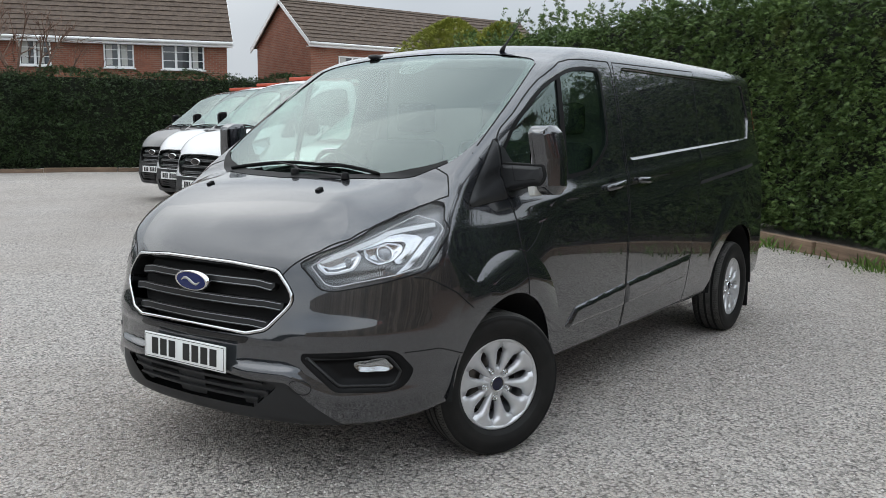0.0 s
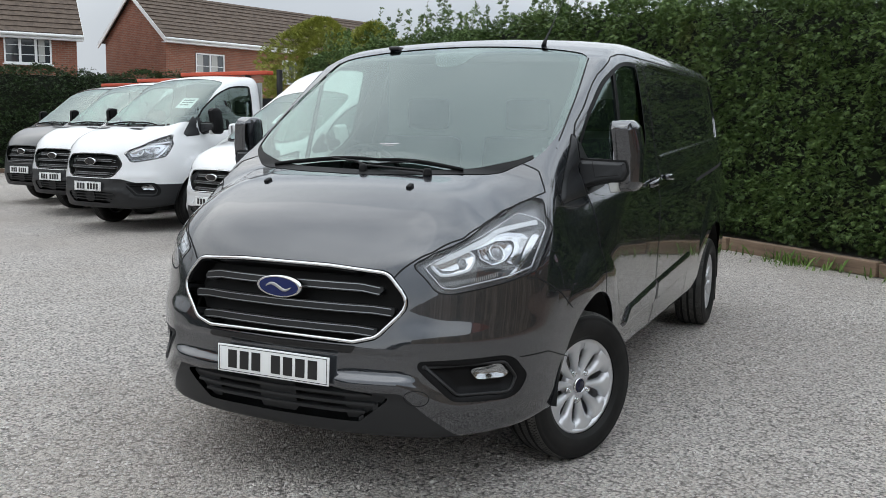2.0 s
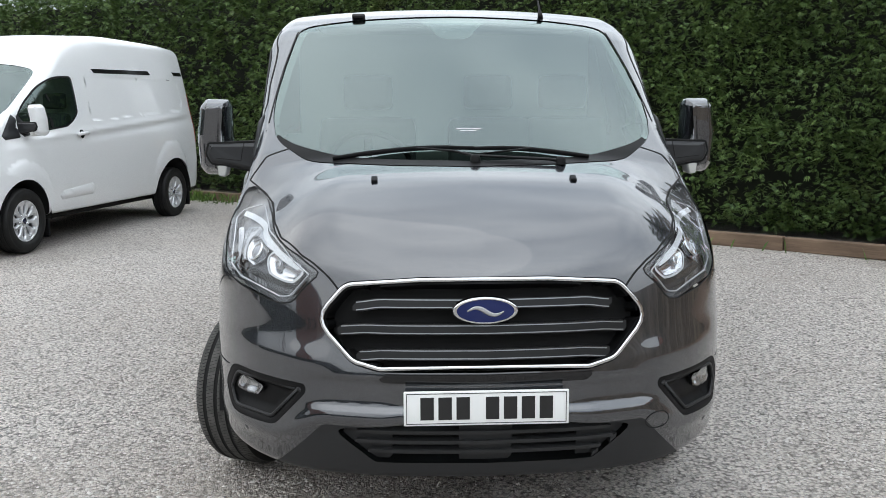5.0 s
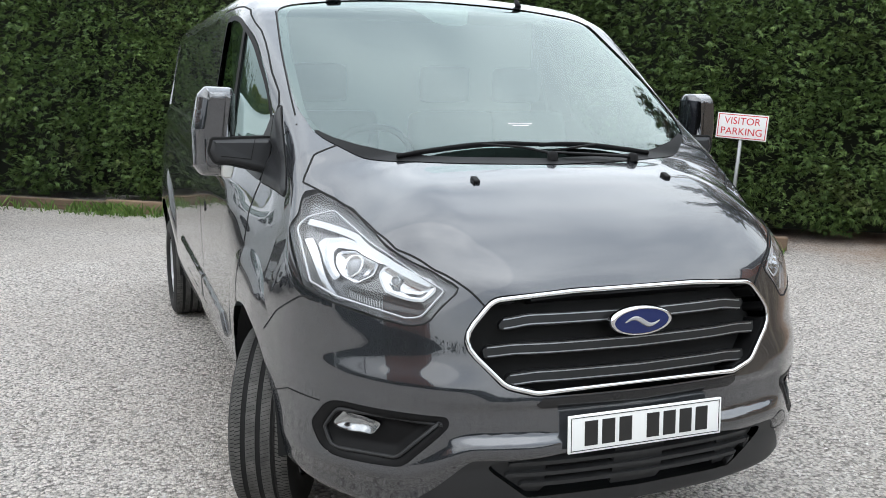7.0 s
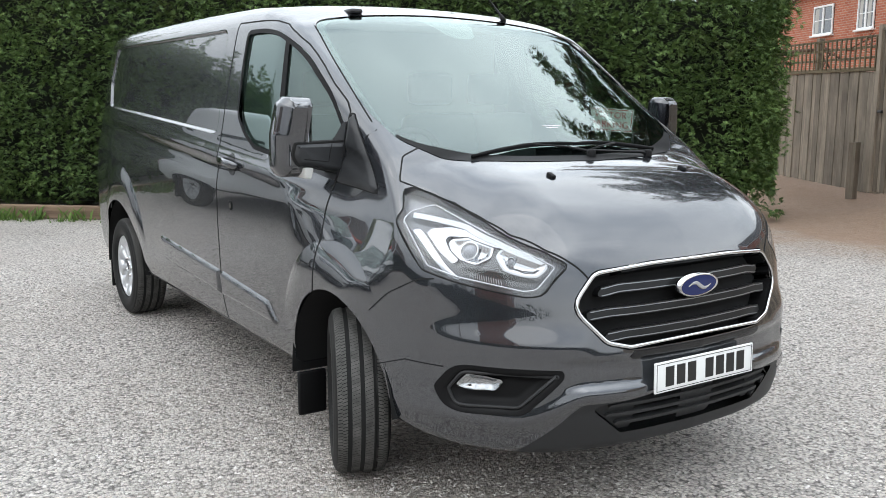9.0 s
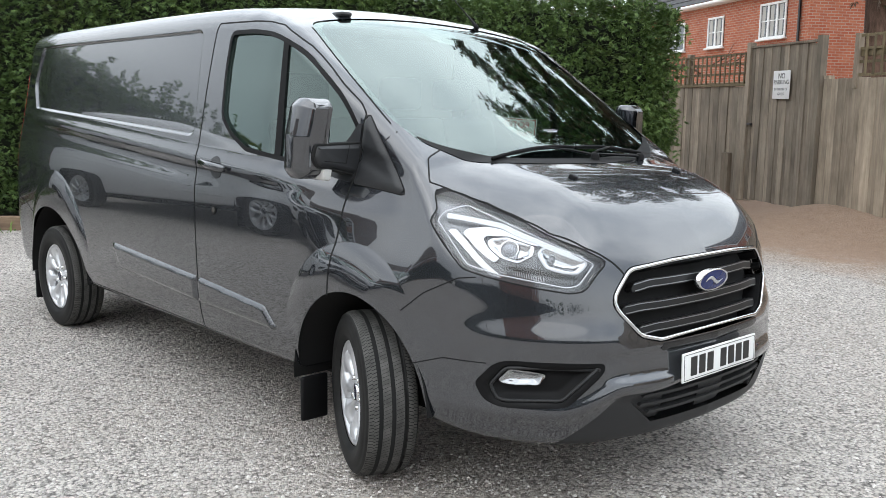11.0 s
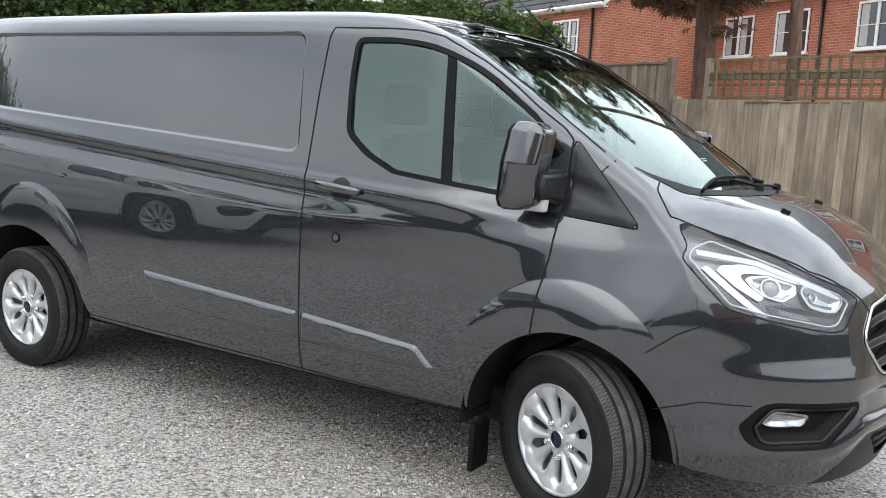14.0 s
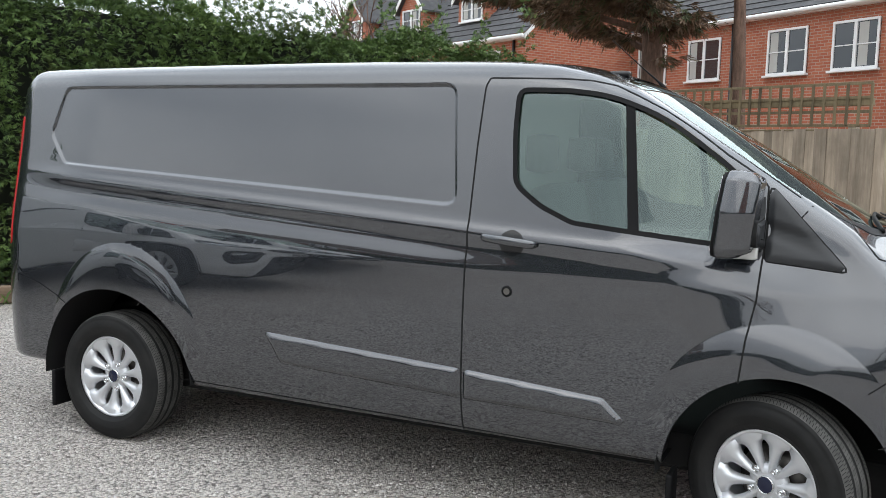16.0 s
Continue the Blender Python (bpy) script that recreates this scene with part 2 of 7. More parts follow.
M_BARK.bump(M_BARK.noise(18, 6, 0.7, squash=(1, 1, 0.25)), 0.8, 0.03)
M_FENCE = wood_material("weathered_fence", (0.23, 0.185, 0.138), (0.47, 0.39, 0.30))
M_FENCE_GREY = wood_material("grey_fence", (0.18, 0.15, 0.115), (0.38, 0.32, 0.25))
M_LATH = wood_material("mossy_lath", (0.11, 0.09, 0.05), (0.22, 0.17, 0.10))
M_SLEEPER = wood_material("old_timber", (0.12, 0.078, 0.052), (0.31, 0.215, 0.145))
M_BRICK = brick_material("red_brick", (0.36, 0.095, 0.048), (0.45, 0.15, 0.08), (0.40, 0.30, 0.24))
M_BRICK_OLD = brick_material("brown_brick", (0.22, 0.075, 0.045), (0.30, 0.11, 0.065), (0.25, 0.20, 0.16))
M_UPVC = Mat("white_upvc", (0.78, 0.79, 0.79), 0.35)
M_PANE = Mat("dark_pane", (0.03, 0.035, 0.04), 0.05)
M_PANE.set("Coat Weight", 1.0)
M_CURTAIN = Mat("pale_curtain", (0.42, 0.42, 0.40), 0.9)
M_TILE = Mat("roof_tile_brown", (0.09, 0.065, 0.048), 0.9)
M_TILE.color(M_TILE.ramp(M_TILE.noise(5, 6, 0.7), (0.3, (0.055, 0.040, 0.032)), (0.7, (0.14, 0.105, 0.08))))
M_SLATE = Mat("roof_tile_grey", (0.05, 0.052, 0.056), 0.8)
M_SLATE.color(M_SLATE.ramp(M_SLATE.noise(5, 6, 0.7), (0.3, (0.035, 0.036, 0.04)), (0.7, (0.085, 0.085, 0.088))))
M_SIGN = Mat("sign_white", (0.74, 0.74, 0.74), 0.4)
M_SIGNRED = Mat("sign_red", (0.55, 0.03, 0.04), 0.5)
M_SIGNGREY = Mat("sign_grey", (0.12, 0.12, 0.13), 0.6)
M_GALV = Mat("galvanised_post", (0.35, 0.36, 0.37), 0.45, 0.6)
M_TIPPER = Mat("red_steel", (0.50, 0.07, 0.03), 0.5)
M_PIPE = Mat("black_pipe", (0.012, 0.012, 0.013), 0.4)

# ---------------------------------------------------------------- curves and body shapes
def curve(*keys):
    """A smooth monotone curve through (a, b) keys, as a function on arrays."""
    xs = np.array([k[0] for k in keys], float)
    ys = np.array([k[1] for k in keys], float)
    h = np.diff(xs)
    d = np.diff(ys) / h
    m = np.zeros(len(xs))
    for i in range(1, len(xs) - 1):
        if d[i - 1] * d[i] > 0:
            w1, w2 = 2 * h[i] + h[i - 1], h[i] + 2 * h[i - 1]
            m[i] = (w1 + w2) / (w1 / d[i - 1] + w2 / d[i])
    m[0], m[-1] = d[0], d[-1]

    def f(x):
        x = np.asarray(x, float)
        i = np.clip(np.searchsorted(xs, x) - 1, 0, len(h) - 1)
        t = np.clip((x - xs[i]) / h[i], 0, 1)
        t2, t3 = t * t, t * t * t
        return ys[i] * (2 * t3 - 3 * t2 + 1) + m[i] * h[i] * (t3 - 2 * t2 + t) + ys[i + 1] * (3 * t2 - 2 * t3) + m[i + 1] * h[i] * (t3 - t2)

    return f


def smax(a, b, k):
    """The larger of two fields, rounded over a width k."""
    h = np.maximum(k - np.abs(a - b), 0) / k
    return np.maximum(a, b) + h * h * k / 4


def step(a, b, x):
    t = np.clip((x - a) / (b - a), 0, 1)
    return t * t * (3 - 2 * t)


def fillet(points, radius, n=5):
    """A closed outline with its corners rounded. A point may carry its own radius."""
    out = []
    pts = [np.array(p[:2], float) for p in points]
    for i, p in enumerate(pts):
        r = points[i][2] if len(points[i]) > 2 else radius
        a, b = pts[i - 1] - p, pts[(i + 1) % len(pts)] - p
        la, lb = np.linalg.norm(a), np.linalg.norm(b)
        ca = np.clip(a @ b / (la * lb), -1, 1)
        half = math.acos(ca) / 2
        cut = min(r / max(math.tan(half), 1e-3), 0.48 * la, 0.48 * lb)
        s, e = p + a / la * cut, p + b / lb * cut
        for t in np.linspace(0, 1, n):
            out.append((1 - t) ** 2 * s + 2 * t * (1 - t) * p + t * t * e)
    return np.array(out)


def poly_sdf(poly, q):
    """Signed distance of points q to a closed outline, negative inside."""
    q = np.asarray(q, float)
    best = np.full(len(q), 1e9)
    inside = np.zeros(len(q), bool)
    lo, hi = poly.min(0) - 0.25, poly.max(0) + 0.25
    near = ((q > lo) & (q < hi)).all(1)
    w = q[near]
    bw, iw = best[near], inside[near]
    for a, b in zip(poly, np.roll(poly, -1, 0)):
        e = b - a
        t = np.clip(((w - a) @ e) / max(e @ e, 1e-12), 0, 1)
        bw = np.minimum(bw, ((w - a - t[:, None] * e) ** 2).sum(1))
        cross = (a[1] > w[:, 1]) != (b[1] > w[:, 1])
        dy = b[1] - a[1] if b[1] != a[1] else 1e-12
        iw ^= cross & (w[:, 0] < a[0] + (w[:, 1] - a[1]) / dy * e[0])
    best[near], inside[near] = bw, iw
    return np.where(inside, -1, 1) * np.sqrt(best)


class VanShape:
    """The outer skin of a panel van as a smooth field: forward is +x, the front axle at x = 0, the ground at z = 0."""

    def __init__(self, roof, section, front, lean, rear=-4.2, wheelbase=3.3, floor=0.35, detail=True, bow=0.045):
        self.roof, self.section, self.front, self.lean = curve(*roof), curve(*section), curve(*front), curve(*lean)
        self.rear, self.wheelbase, self.floor, self.detail, self.bow = rear, wheelbase, floor, detail, bow
        self.panel = None
        self.top = max(k[1] for k in roof)

    def flares(self):
        return ((-0.02, 0.38, 0.50, 0.58, 0.115, 0.016), (0.1 - self.wheelbase, 0.40, 0.53, 0.655, 0.095, 0.021))

    def width(self, x, z):
        y = self.section(z)
        # raised lips over the wheels: a crisp outer edge, then a rounded face down to the opening
        for cx, cz, rx, rz, w, high in self.flares():
            e = np.hypot((x - cx) / rx, (z - cz) / rz)
            f = np.clip((1 - e) * 0.56 / w, 0, 1)
            y = y + high * (1 - (1 - f) ** 2) * step(0.50, 0.80, z)
        if self.detail:
            # the shoulder: a crease that climbs towards the tail
            sh = 1.19 - 0.062 * (x + 0.9)
            d = z - sh
            y = y + 0.010 * np.exp(-((d - 0.02) / 0.035) ** 2) * step(0.02, -0.45, x) * step(-4.05, -3.6, x)
            y = y - 0.010 * np.exp(-((d + 0.055) / 0.045) ** 2) * step(-0.9, -1.6, x) * step(-4.05, -3.6, x)
            if self.panel is not None:
                q = np.stack([np.ravel(x), np.ravel(z)], 1)
                s = poly_sdf(self.panel, q).reshape(np.shape(x))
                y = y - 0.012 * step(0.004, -0.013, s)
        # the wings draw in towards the bonnet
        late = 0.34 * step(1.32, 1.05, z)
        y = y - 0.111 * step(-0.75 + late, 0.15 + 0.3 * late, x) * step(0.70, 1.26, z)
        # taper of the tail
        y = y - 0.06 * step(-3.4, self.rear - 0.1, x) * step(0.6, 1.6, z) - 0.015 * step(-3.2, self.rear, x)
        return y

    def field(self, p):
        x, y, z = p[..., 0], np.abs(p[..., 1]), p[..., 2]
        side = y - self.width(x, z)
        xr = x + self.bow * y * y * step(1.3, 0.6, x) * step(-1.3, -0.2, x) 
        top = (z - self.roof(xr) + 0.06 * y * y + (0.04 + 1.3 * step(0.2, 0.6, x)) * np.maximum(y - 0.45, 0) ** 2) * 0.88
        low = 0.515 - 0.085 * step(0.50, 0.72, y)
        fold = 0.011 * np.exp(-(((z - 0.70) / 0.048) ** 2)) * step(0.42, 0.60, y) * step(0.97, 0.86, y)
        fold = fold + 0.016 * (0.3 + 0.7 * step(0.18, 0.36, y)) * np.exp(-(((z - low) / 0.036) ** 2)) - 0.010 * step(0.535, 0.56, z) * step(0.655, 0.625, z) * step(0.60, 0.50, y)
        front = (x - self.front(y) - self.lean(z) - fold) * 0.9
        back = self.rear - x + 0.10 * y * y - 0.02 * step(1.0, 2.0, z)
        k = 0.045 + 0.022 * step(-0.3, -1.3, x) + 0.02 * step(0.5, 0.2, x)
        f = smax(side, top, k)
        f = smax(f, front, 0.06)
        f = smax(f, back, 0.18)
        return smax(f, self.floor - z - 0.05 * step(0.3, 0.9, x), 0.04)

    def normal(self, p, e=0.002):
        g = np.stack([self.field(p + d) - self.field(p - d) for d in np.eye(3) * e], -1)
        return g / np.maximum(np.linalg.norm(g, axis=-1, keepdims=True), 1e-9)

    def settle(self, p, rounds=4):
        for _ in range(rounds):
            g = np.stack([(self.field(p + d) - self.field(p - d)) / 0.004 for d in np.eye(3) * 0.002], -1)
            p = p - g * (self.field(p) / np.maximum((g * g).sum(-1), 0.05))[..., None]
        return p

    def meet(self, start, way, far=2.2):
        """Where rays from start along way first meet the skin."""
        start, way = np.asarray(start, float), np.asarray(way, float)
        n = 70
        lo = np.zeros(len(start))
        hi = np.full(len(start), far)
        found = np.zeros(len(start), bool)
        last = np.zeros(len(start))
        for t in np.linspace(0, far, n)[1:]:
            f = self.field(start + way * t)
            new_hit = (f < 0) & ~found
            hi[new_hit], lo[new_hit] = t, last[new_hit]
            found |= new_hit
            last[:] = t
        for _ in range(22):
            mid = (lo + hi) / 2
            out = self.field(start + way * mid[:, None]) > 0
            lo, hi = np.where(out, mid, lo), np.where(out, hi, mid)
        return start + way * hi[:, None], found

    def lay(self, q, axis, side=1):
        """Points of a flat outline laid on the skin: axis 'y' takes (x, z), 'x' takes (y, z) from the front, 'z' takes (x, y) from above."""
        q = np.asarray(q, float)
        one = np.ones(len(q))
        if axis == "y":
            s, w = np.stack([q[:, 0], side * 1.3 * one, q[:, 1]], 1), np.array([0, -side, 0.0])
        elif axis == "x":
            s, w = np.stack([1.3 * one, q[:, 0], q[:, 1]], 1), np.array([-1.0, 0, 0])
        else:
            s, w = np.stack([q[:, 0], q[:, 1], 2.4 * one], 1), np.array([0, 0, -1.0])
        return self.meet(s, np.tile(w, (len(q), 1)))[0]


VAN = VanShape(
    roof=[(-4.4, 1.95), (-3.9, 1.99), (-3.0, 2.0), (-2.0, 2.005), (-1.3, 2.0), (-1.0, 1.985), (-0.80, 1.9465), (-0.70, 1.914), (-0.625, 1.8875)] + [(x / 100, 1.511 - 0.632 * x / 100 - 0.03 * (x / 100) ** 2) for x in range(-55, 31, 5)] + [(0.40, 1.292), (0.60, 1.248), (0.74, 1.185), (0.88, 1.09), (0.975, 0.99), (1.06, 0.865), (1.14, 0.70)],
    section=[(0.25, 0.90), (0.36, 0.935), (0.50, 0.962), (0.75, 0.976), (0.95, 0.981), (1.07, 0.981), (1.13, 0.977), (1.25, 0.961), (1.40, 0.935), (1.60, 0.898), (1.80, 0.858), (2.00, 0.81)],
    front=[(0.0, 1.052), (0.26, 1.036), (0.45, 0.998), (0.58, 0.95), (0.70, 0.865), (0.80, 0.76), (0.88, 0.63), (0.94, 0.46), (1.0, 0.1), (1.06, -0.6)],
    lean=[(0.25, -0.05), (0.33, -0.024), (0.44, 0.004), (0.56, 0.012), (0.64, 0.006), (0.72, -0.010), (0.86, -0.036), (0.97, -0.066), (1.1, -0.14), (1.3, -0.30)],
)
BELT = fillet([(-1.34, 1.335), (-3.66, 1.445), (-3.80, 1.60), (-3.72, 1.855), (-1.40, 1.862)], 0.06)
VAN.panel = BELT

# ---------------------------------------------------------------- mesh helpers
def mesh_of(name, verts, faces, material=None, normals=None, smooth=True):
    """A mesh from arrays of corners and of triangles or quads."""
    me = bpy.data.meshes.new(name)
    verts, faces = np.asarray(verts, np.float32), np.asarray(faces, np.int32)
    n, k = len(faces), faces.shape[1]
    me.vertices.add(len(verts))
    me.vertices.foreach_set("co", verts.ravel())
    me.loops.add(n * k)
    me.loops.foreach_set("vertex_index", faces.ravel())
    me.polygons.add(n)
    me.polygons.foreach_set("loop_start", np.arange(0, n * k, k, dtype=np.int32))
    me.polygons.foreach_set("use_smooth", np.full(n, smooth))
    me.update(calc_edges=True)
    me.validate()
    if normals is not None and len(normals) == len(me.vertices):
        me.normals_split_custom_set_from_vertices(np.asarray(normals, float).tolist())
    if material:
        me.materials.append(material.m)
    return me


def thing(name, label, category, place=None, group="", kind=""):
    ob = new(name)
    if place is not None:
        ob.matrix_world = place
    return tagged(ob, label, category, group, kind)


def part(name, data, material, parent, label=""):
    """One mesh object under a thing or a part. data: a bmesh or a finished mesh."""
    if isinstance(data, bmesh.types.BMesh):
        me = bpy.data.meshes.new(name)
        data.to_mesh(me)
        data.free()
    else:
        me = data
    if material and not me.materials:
        me.materials.append(material.m)
    ob = new(name, me)
    ob.parent = parent
    return tagged(ob, label)


def boxes(bm, lo, hi, bevel=0.0, turn=None):
    """A box between two corners, with its edges rounded, added to bm."""
    lo, hi = Vector(lo), Vector(hi)
    made = bmesh.ops.create_cube(bm, size=1.0)["verts"]
    m = Matrix.Translation((lo + hi) / 2) @ Matrix.Diagonal((*(hi - lo), 1))
    if turn is not None:
        m = turn @ m
    bmesh.ops.transform(bm, matrix=m, verts=made)
    if bevel:
        edges = {e for v in made for e in v.link_edges}
        bmesh.ops.bevel(bm, geom=list(edges), offset=bevel, segments=2, affect="EDGES", profile=0.6)
    return bm


def box(lo, hi, bevel=0.0, turn=None):
    return boxes(bmesh.new(), lo, hi, bevel, turn)


def shade(bm):
    for f in bm.faces:
        f.smooth = True
    return bm


def spin(profile, n=48, axis="y", closed=False):
    """A mesh turned from (radius, height) points about an axis."""
    prof = np.array(profile, float)
    a = np.linspace(0, 2 * np.pi, n, endpoint=False)
    r, h = prof[:, 0][:, None], prof[:, 1][:, None] + 0 * a
    ca, sa = r * np.cos(a), r * np.sin(a)
    v = np.stack([ca, h, sa] if axis == "y" else [ca, sa, h], -1).reshape(-1, 3)
    m = len(prof)
    rows = range(m if closed else m - 1)
    f = [(i * n + j, i * n + (j + 1) % n, (i + 1) % m * n + (j + 1) % n, (i + 1) % m * n + j) for i in rows for j in range(n)]
    return v, np.array(f)


def tube(points, radius, n=8, flat=1.0, closed=False, up=(0, 0, 1)):
    """A rod along points. flat squeezes it along the second cross axis."""
    p = np.array(points, float)
    t = np.gradient(p, axis=0) if not closed else np.roll(p, -1, 0) - np.roll(p, 1, 0)
    t /= np.maximum(np.linalg.norm(t, axis=1, keepdims=True), 1e-9)
    u = np.cross(t, np.array(up, float) if np.ndim(up) == 1 else up)
    u /= np.maximum(np.linalg.norm(u, axis=1, keepdims=True), 1e-9)
    w = np.cross(u, t)
    rad = np.broadcast_to(np.asarray(radius, float), (len(p),))[:, None, None]
    a = np.linspace(0, 2 * np.pi, n, endpoint=False)[None, :, None]
    v = (p[:, None] + rad * (np.cos(a) * u[:, None] + flat * np.sin(a) * w[:, None])).reshape(-1, 3)
    m = len(p)
    f = [(i * n + j, i * n + (j + 1) % n, (i + 1) % m * n + (j + 1) % n, (i + 1) % m * n + j) for i in range(m if closed else m - 1) for j in range(n)]
    if not closed:
        v = np.concatenate([v, p[:1], p[-1:]])
        a0, b0 = m * n, m * n + 1
        f += [(a0, (j + 1) % n, j, j) for j in range(n)] + [(b0, (m - 1) * n + j, (m - 1) * n + (j + 1) % n, (m - 1) * n + (j + 1) % n) for j in range(n)]
        f = [q if q[2] != q[3] else q[:3] for q in f]
        me = bpy.data.meshes.new("rod")
        me.from_pydata(v.tolist(), [], f)
        me.polygons.foreach_set("use_smooth", [True] * len(f))
        return me
    return mesh_of("ring", v, f)


def skin(shape, h, low, high):
    """The whole skin of a shape as triangles, by a grid of spacing h."""
    ax = [np.arange(a, b + h, h) for a, b in zip(low, high)]
    f = np.empty([len(a) for a in ax], np.float32)
    gy, gz = np.meshgrid(ax[1], ax[2], indexing="ij")
    for i0 in range(0, len(ax[0]), 24):
        xs = ax[0][i0 : i0 + 24]
        p = np.stack(np.broadcast_arrays(xs[:, None, None], gy[None], gz[None]), -1)
        f[i0 : i0 + 24] = shape.field(p)
    s = f < 0
    cell = np.zeros([n - 1 for n in f.shape], np.int8)
    for dx in (0, 1):
        for dy in (0, 1):
            for dz in (0, 1):
                cell += s[dx : dx + cell.shape[0], dy : dy + cell.shape[1], dz : dz + cell.shape[2]]
    live = (cell > 0) & (cell < 8)
    ids = -np.ones(cell.shape, np.int64)
    idx = np.argwhere(live)
    ids[live] = np.arange(len(idx))
    v = np.stack([ax[k][idx[:, k]] + h / 2 for k in range(3)], 1)
    quads = []
    for k in range(3):
        a, b = (k + 1) % 3, (k + 2) % 3
        n = [len(c) for c in ax]
        sl0, sl1 = [slice(None)] * 3, [slice(None)] * 3
        sl0[k], sl1[k] = slice(0, n[k] - 1), slice(1, n[k])
        cross = s[tuple(sl0)] != s[tuple(sl1)]
        e = np.argwhere(cross)
        e = e[(e[:, a] > 0) & (e[:, b] > 0) & (e[:, a] < n[a] - 1) & (e[:, b] < n[b] - 1)]
        def cell_at(da, db):
            c = e.copy()
            c[:, a] += da
            c[:, b] += db
            return ids[c[:, 0], c[:, 1], c[:, 2]]
        q = np.stack([cell_at(-1, -1), cell_at(0, -1), cell_at(0, 0), cell_at(-1, 0)], 1)
        inward = s[tuple(e.T)]
        q[~inward] = q[~inward][:, ::-1]
        quads.append(q)
    q = np.concatenate(quads)
    v = shape.settle(v, 6)
    t = np.concatenate([q[:, [0, 1, 2]], q[:, [0, 2, 3]]])
    return v, t


def refine(v, t, near, shape):
    """Halve the edges of the triangles picked by near, and of their neighbours as needed, on the skin."""
    n = len(v)
    e = np.stack([t[:, [0, 1]], t[:, [1, 2]], t[:, [2, 0]]], 1).reshape(-1, 2)
    es = np.sort(e, 1)
    key = es[:, 0] * n + es[:, 1]
    uni, inv = np.unique(key, return_inverse=True)
    cut = np.zeros(len(uni), bool)
    cut[inv.reshape(-1, 3)[near].ravel()] = True
    mid = -np.ones(len(uni), np.int64)
    mid[cut] = n + np.arange(cut.sum())
    a, b = uni[cut] // n, uni[cut] % n
    v = np.concatenate([v, shape.settle((v[a] + v[b]) / 2, 2)])
    m = mid[inv].reshape(-1, 3)
    count = (m >= 0).sum(1)
    out = [t[count == 0]]
    full = count == 3
    tt, mm = t[full], m[full]
    out += [np.stack(c, 1) for c in ((tt[:, 0], mm[:, 0], mm[:, 2]), (mm[:, 0], tt[:, 1], mm[:, 1]), (mm[:, 2], mm[:, 1], tt[:, 2]), (mm[:, 0], mm[:, 1], mm[:, 2]))]
    for k in range(3):
        o = [k, (k + 1) % 3, (k + 2) % 3]
        one = (count == 1) & (m[:, k] >= 0)
        tt, mm = t[one][:, o], m[one][:, o]
        out += [np.stack([tt[:, 0], mm[:, 0], tt[:, 2]], 1), np.stack([mm[:, 0], tt[:, 1], tt[:, 2]], 1)]
        two = (count == 2) & (m[:, k] < 0)
        tt, mm = t[two][:, o], m[two][:, o]
        out += [np.stack(c, 1) for c in ((tt[:, 0], tt[:, 1], mm[:, 1]), (tt[:, 0], mm[:, 1], mm[:, 2]), (mm[:, 2], mm[:, 1], tt[:, 2]))]
    return v, np.concatenate(out)


def snap(v, t, value, shape=None, lock=None):
    """Pull corners onto the zero line of value(v), so that no triangle straddles it. Returns corners, values at the corners and the locked ones."""
    val = value(v)
    lock = np.zeros(len(v), bool) if lock is None else lock
    e = np.concatenate([t[:, [0, 1]], t[:, [1, 2]], t[:, [2, 0]]])
    e = np.unique(np.sort(e, 1), axis=0)
    va, vb = val[e[:, 0]], val[e[:, 1]]
    c = (va * vb < 0) & (np.abs(va) < 0.5) & (np.abs(vb) < 0.5)
    e, va, vb = e[c], va[c], vb[c]
    k = va / (va - vb)
    first = k < 0.5
    first = np.where(lock[e[:, 0]] & ~lock[e[:, 1]], False, np.where(lock[e[:, 1]] & ~lock[e[:, 0]], True, first))
    who = np.where(first, e[:, 0], e[:, 1])
    move = np.where(first, k, 1 - k)
    spot = v[e[:, 0]] + k[:, None] * (v[e[:, 1]] - v[e[:, 0]])
    order = np.argsort(-move)
    v = v.copy()
    free = ~lock[who[order]]
    v[who[order][free]] = spot[order][free]
    if shape is not None:
        m = np.unique(who)
        v[m] = shape.settle(v[m], 2)
    val[who] = 0.0
    lock = lock.copy()
    lock[who] = True
    return v, val, lock


def sub_mesh(name, v, t, keep, material, normals=None):
    tt = t[keep]
    used = np.unique(tt)
    new_id = -np.ones(len(v), np.int64)
    new_id[used] = np.arange(len(used))
    return mesh_of(name, v[used], new_id[tt], material, None if normals is None else normals[used])


def rim_edges(t):
    """The open edges of a triangle sheet, each in the sense of its triangle."""
    e = np.concatenate([t[:, [0, 1]], t[:, [1, 2]], t[:, [2, 0]]])
    key = np.sort(e, 1)
    _, inv, cnt = np.unique(key, axis=0, return_inverse=True, return_counts=True)
    return e[cnt[inv.ravel()] == 1]


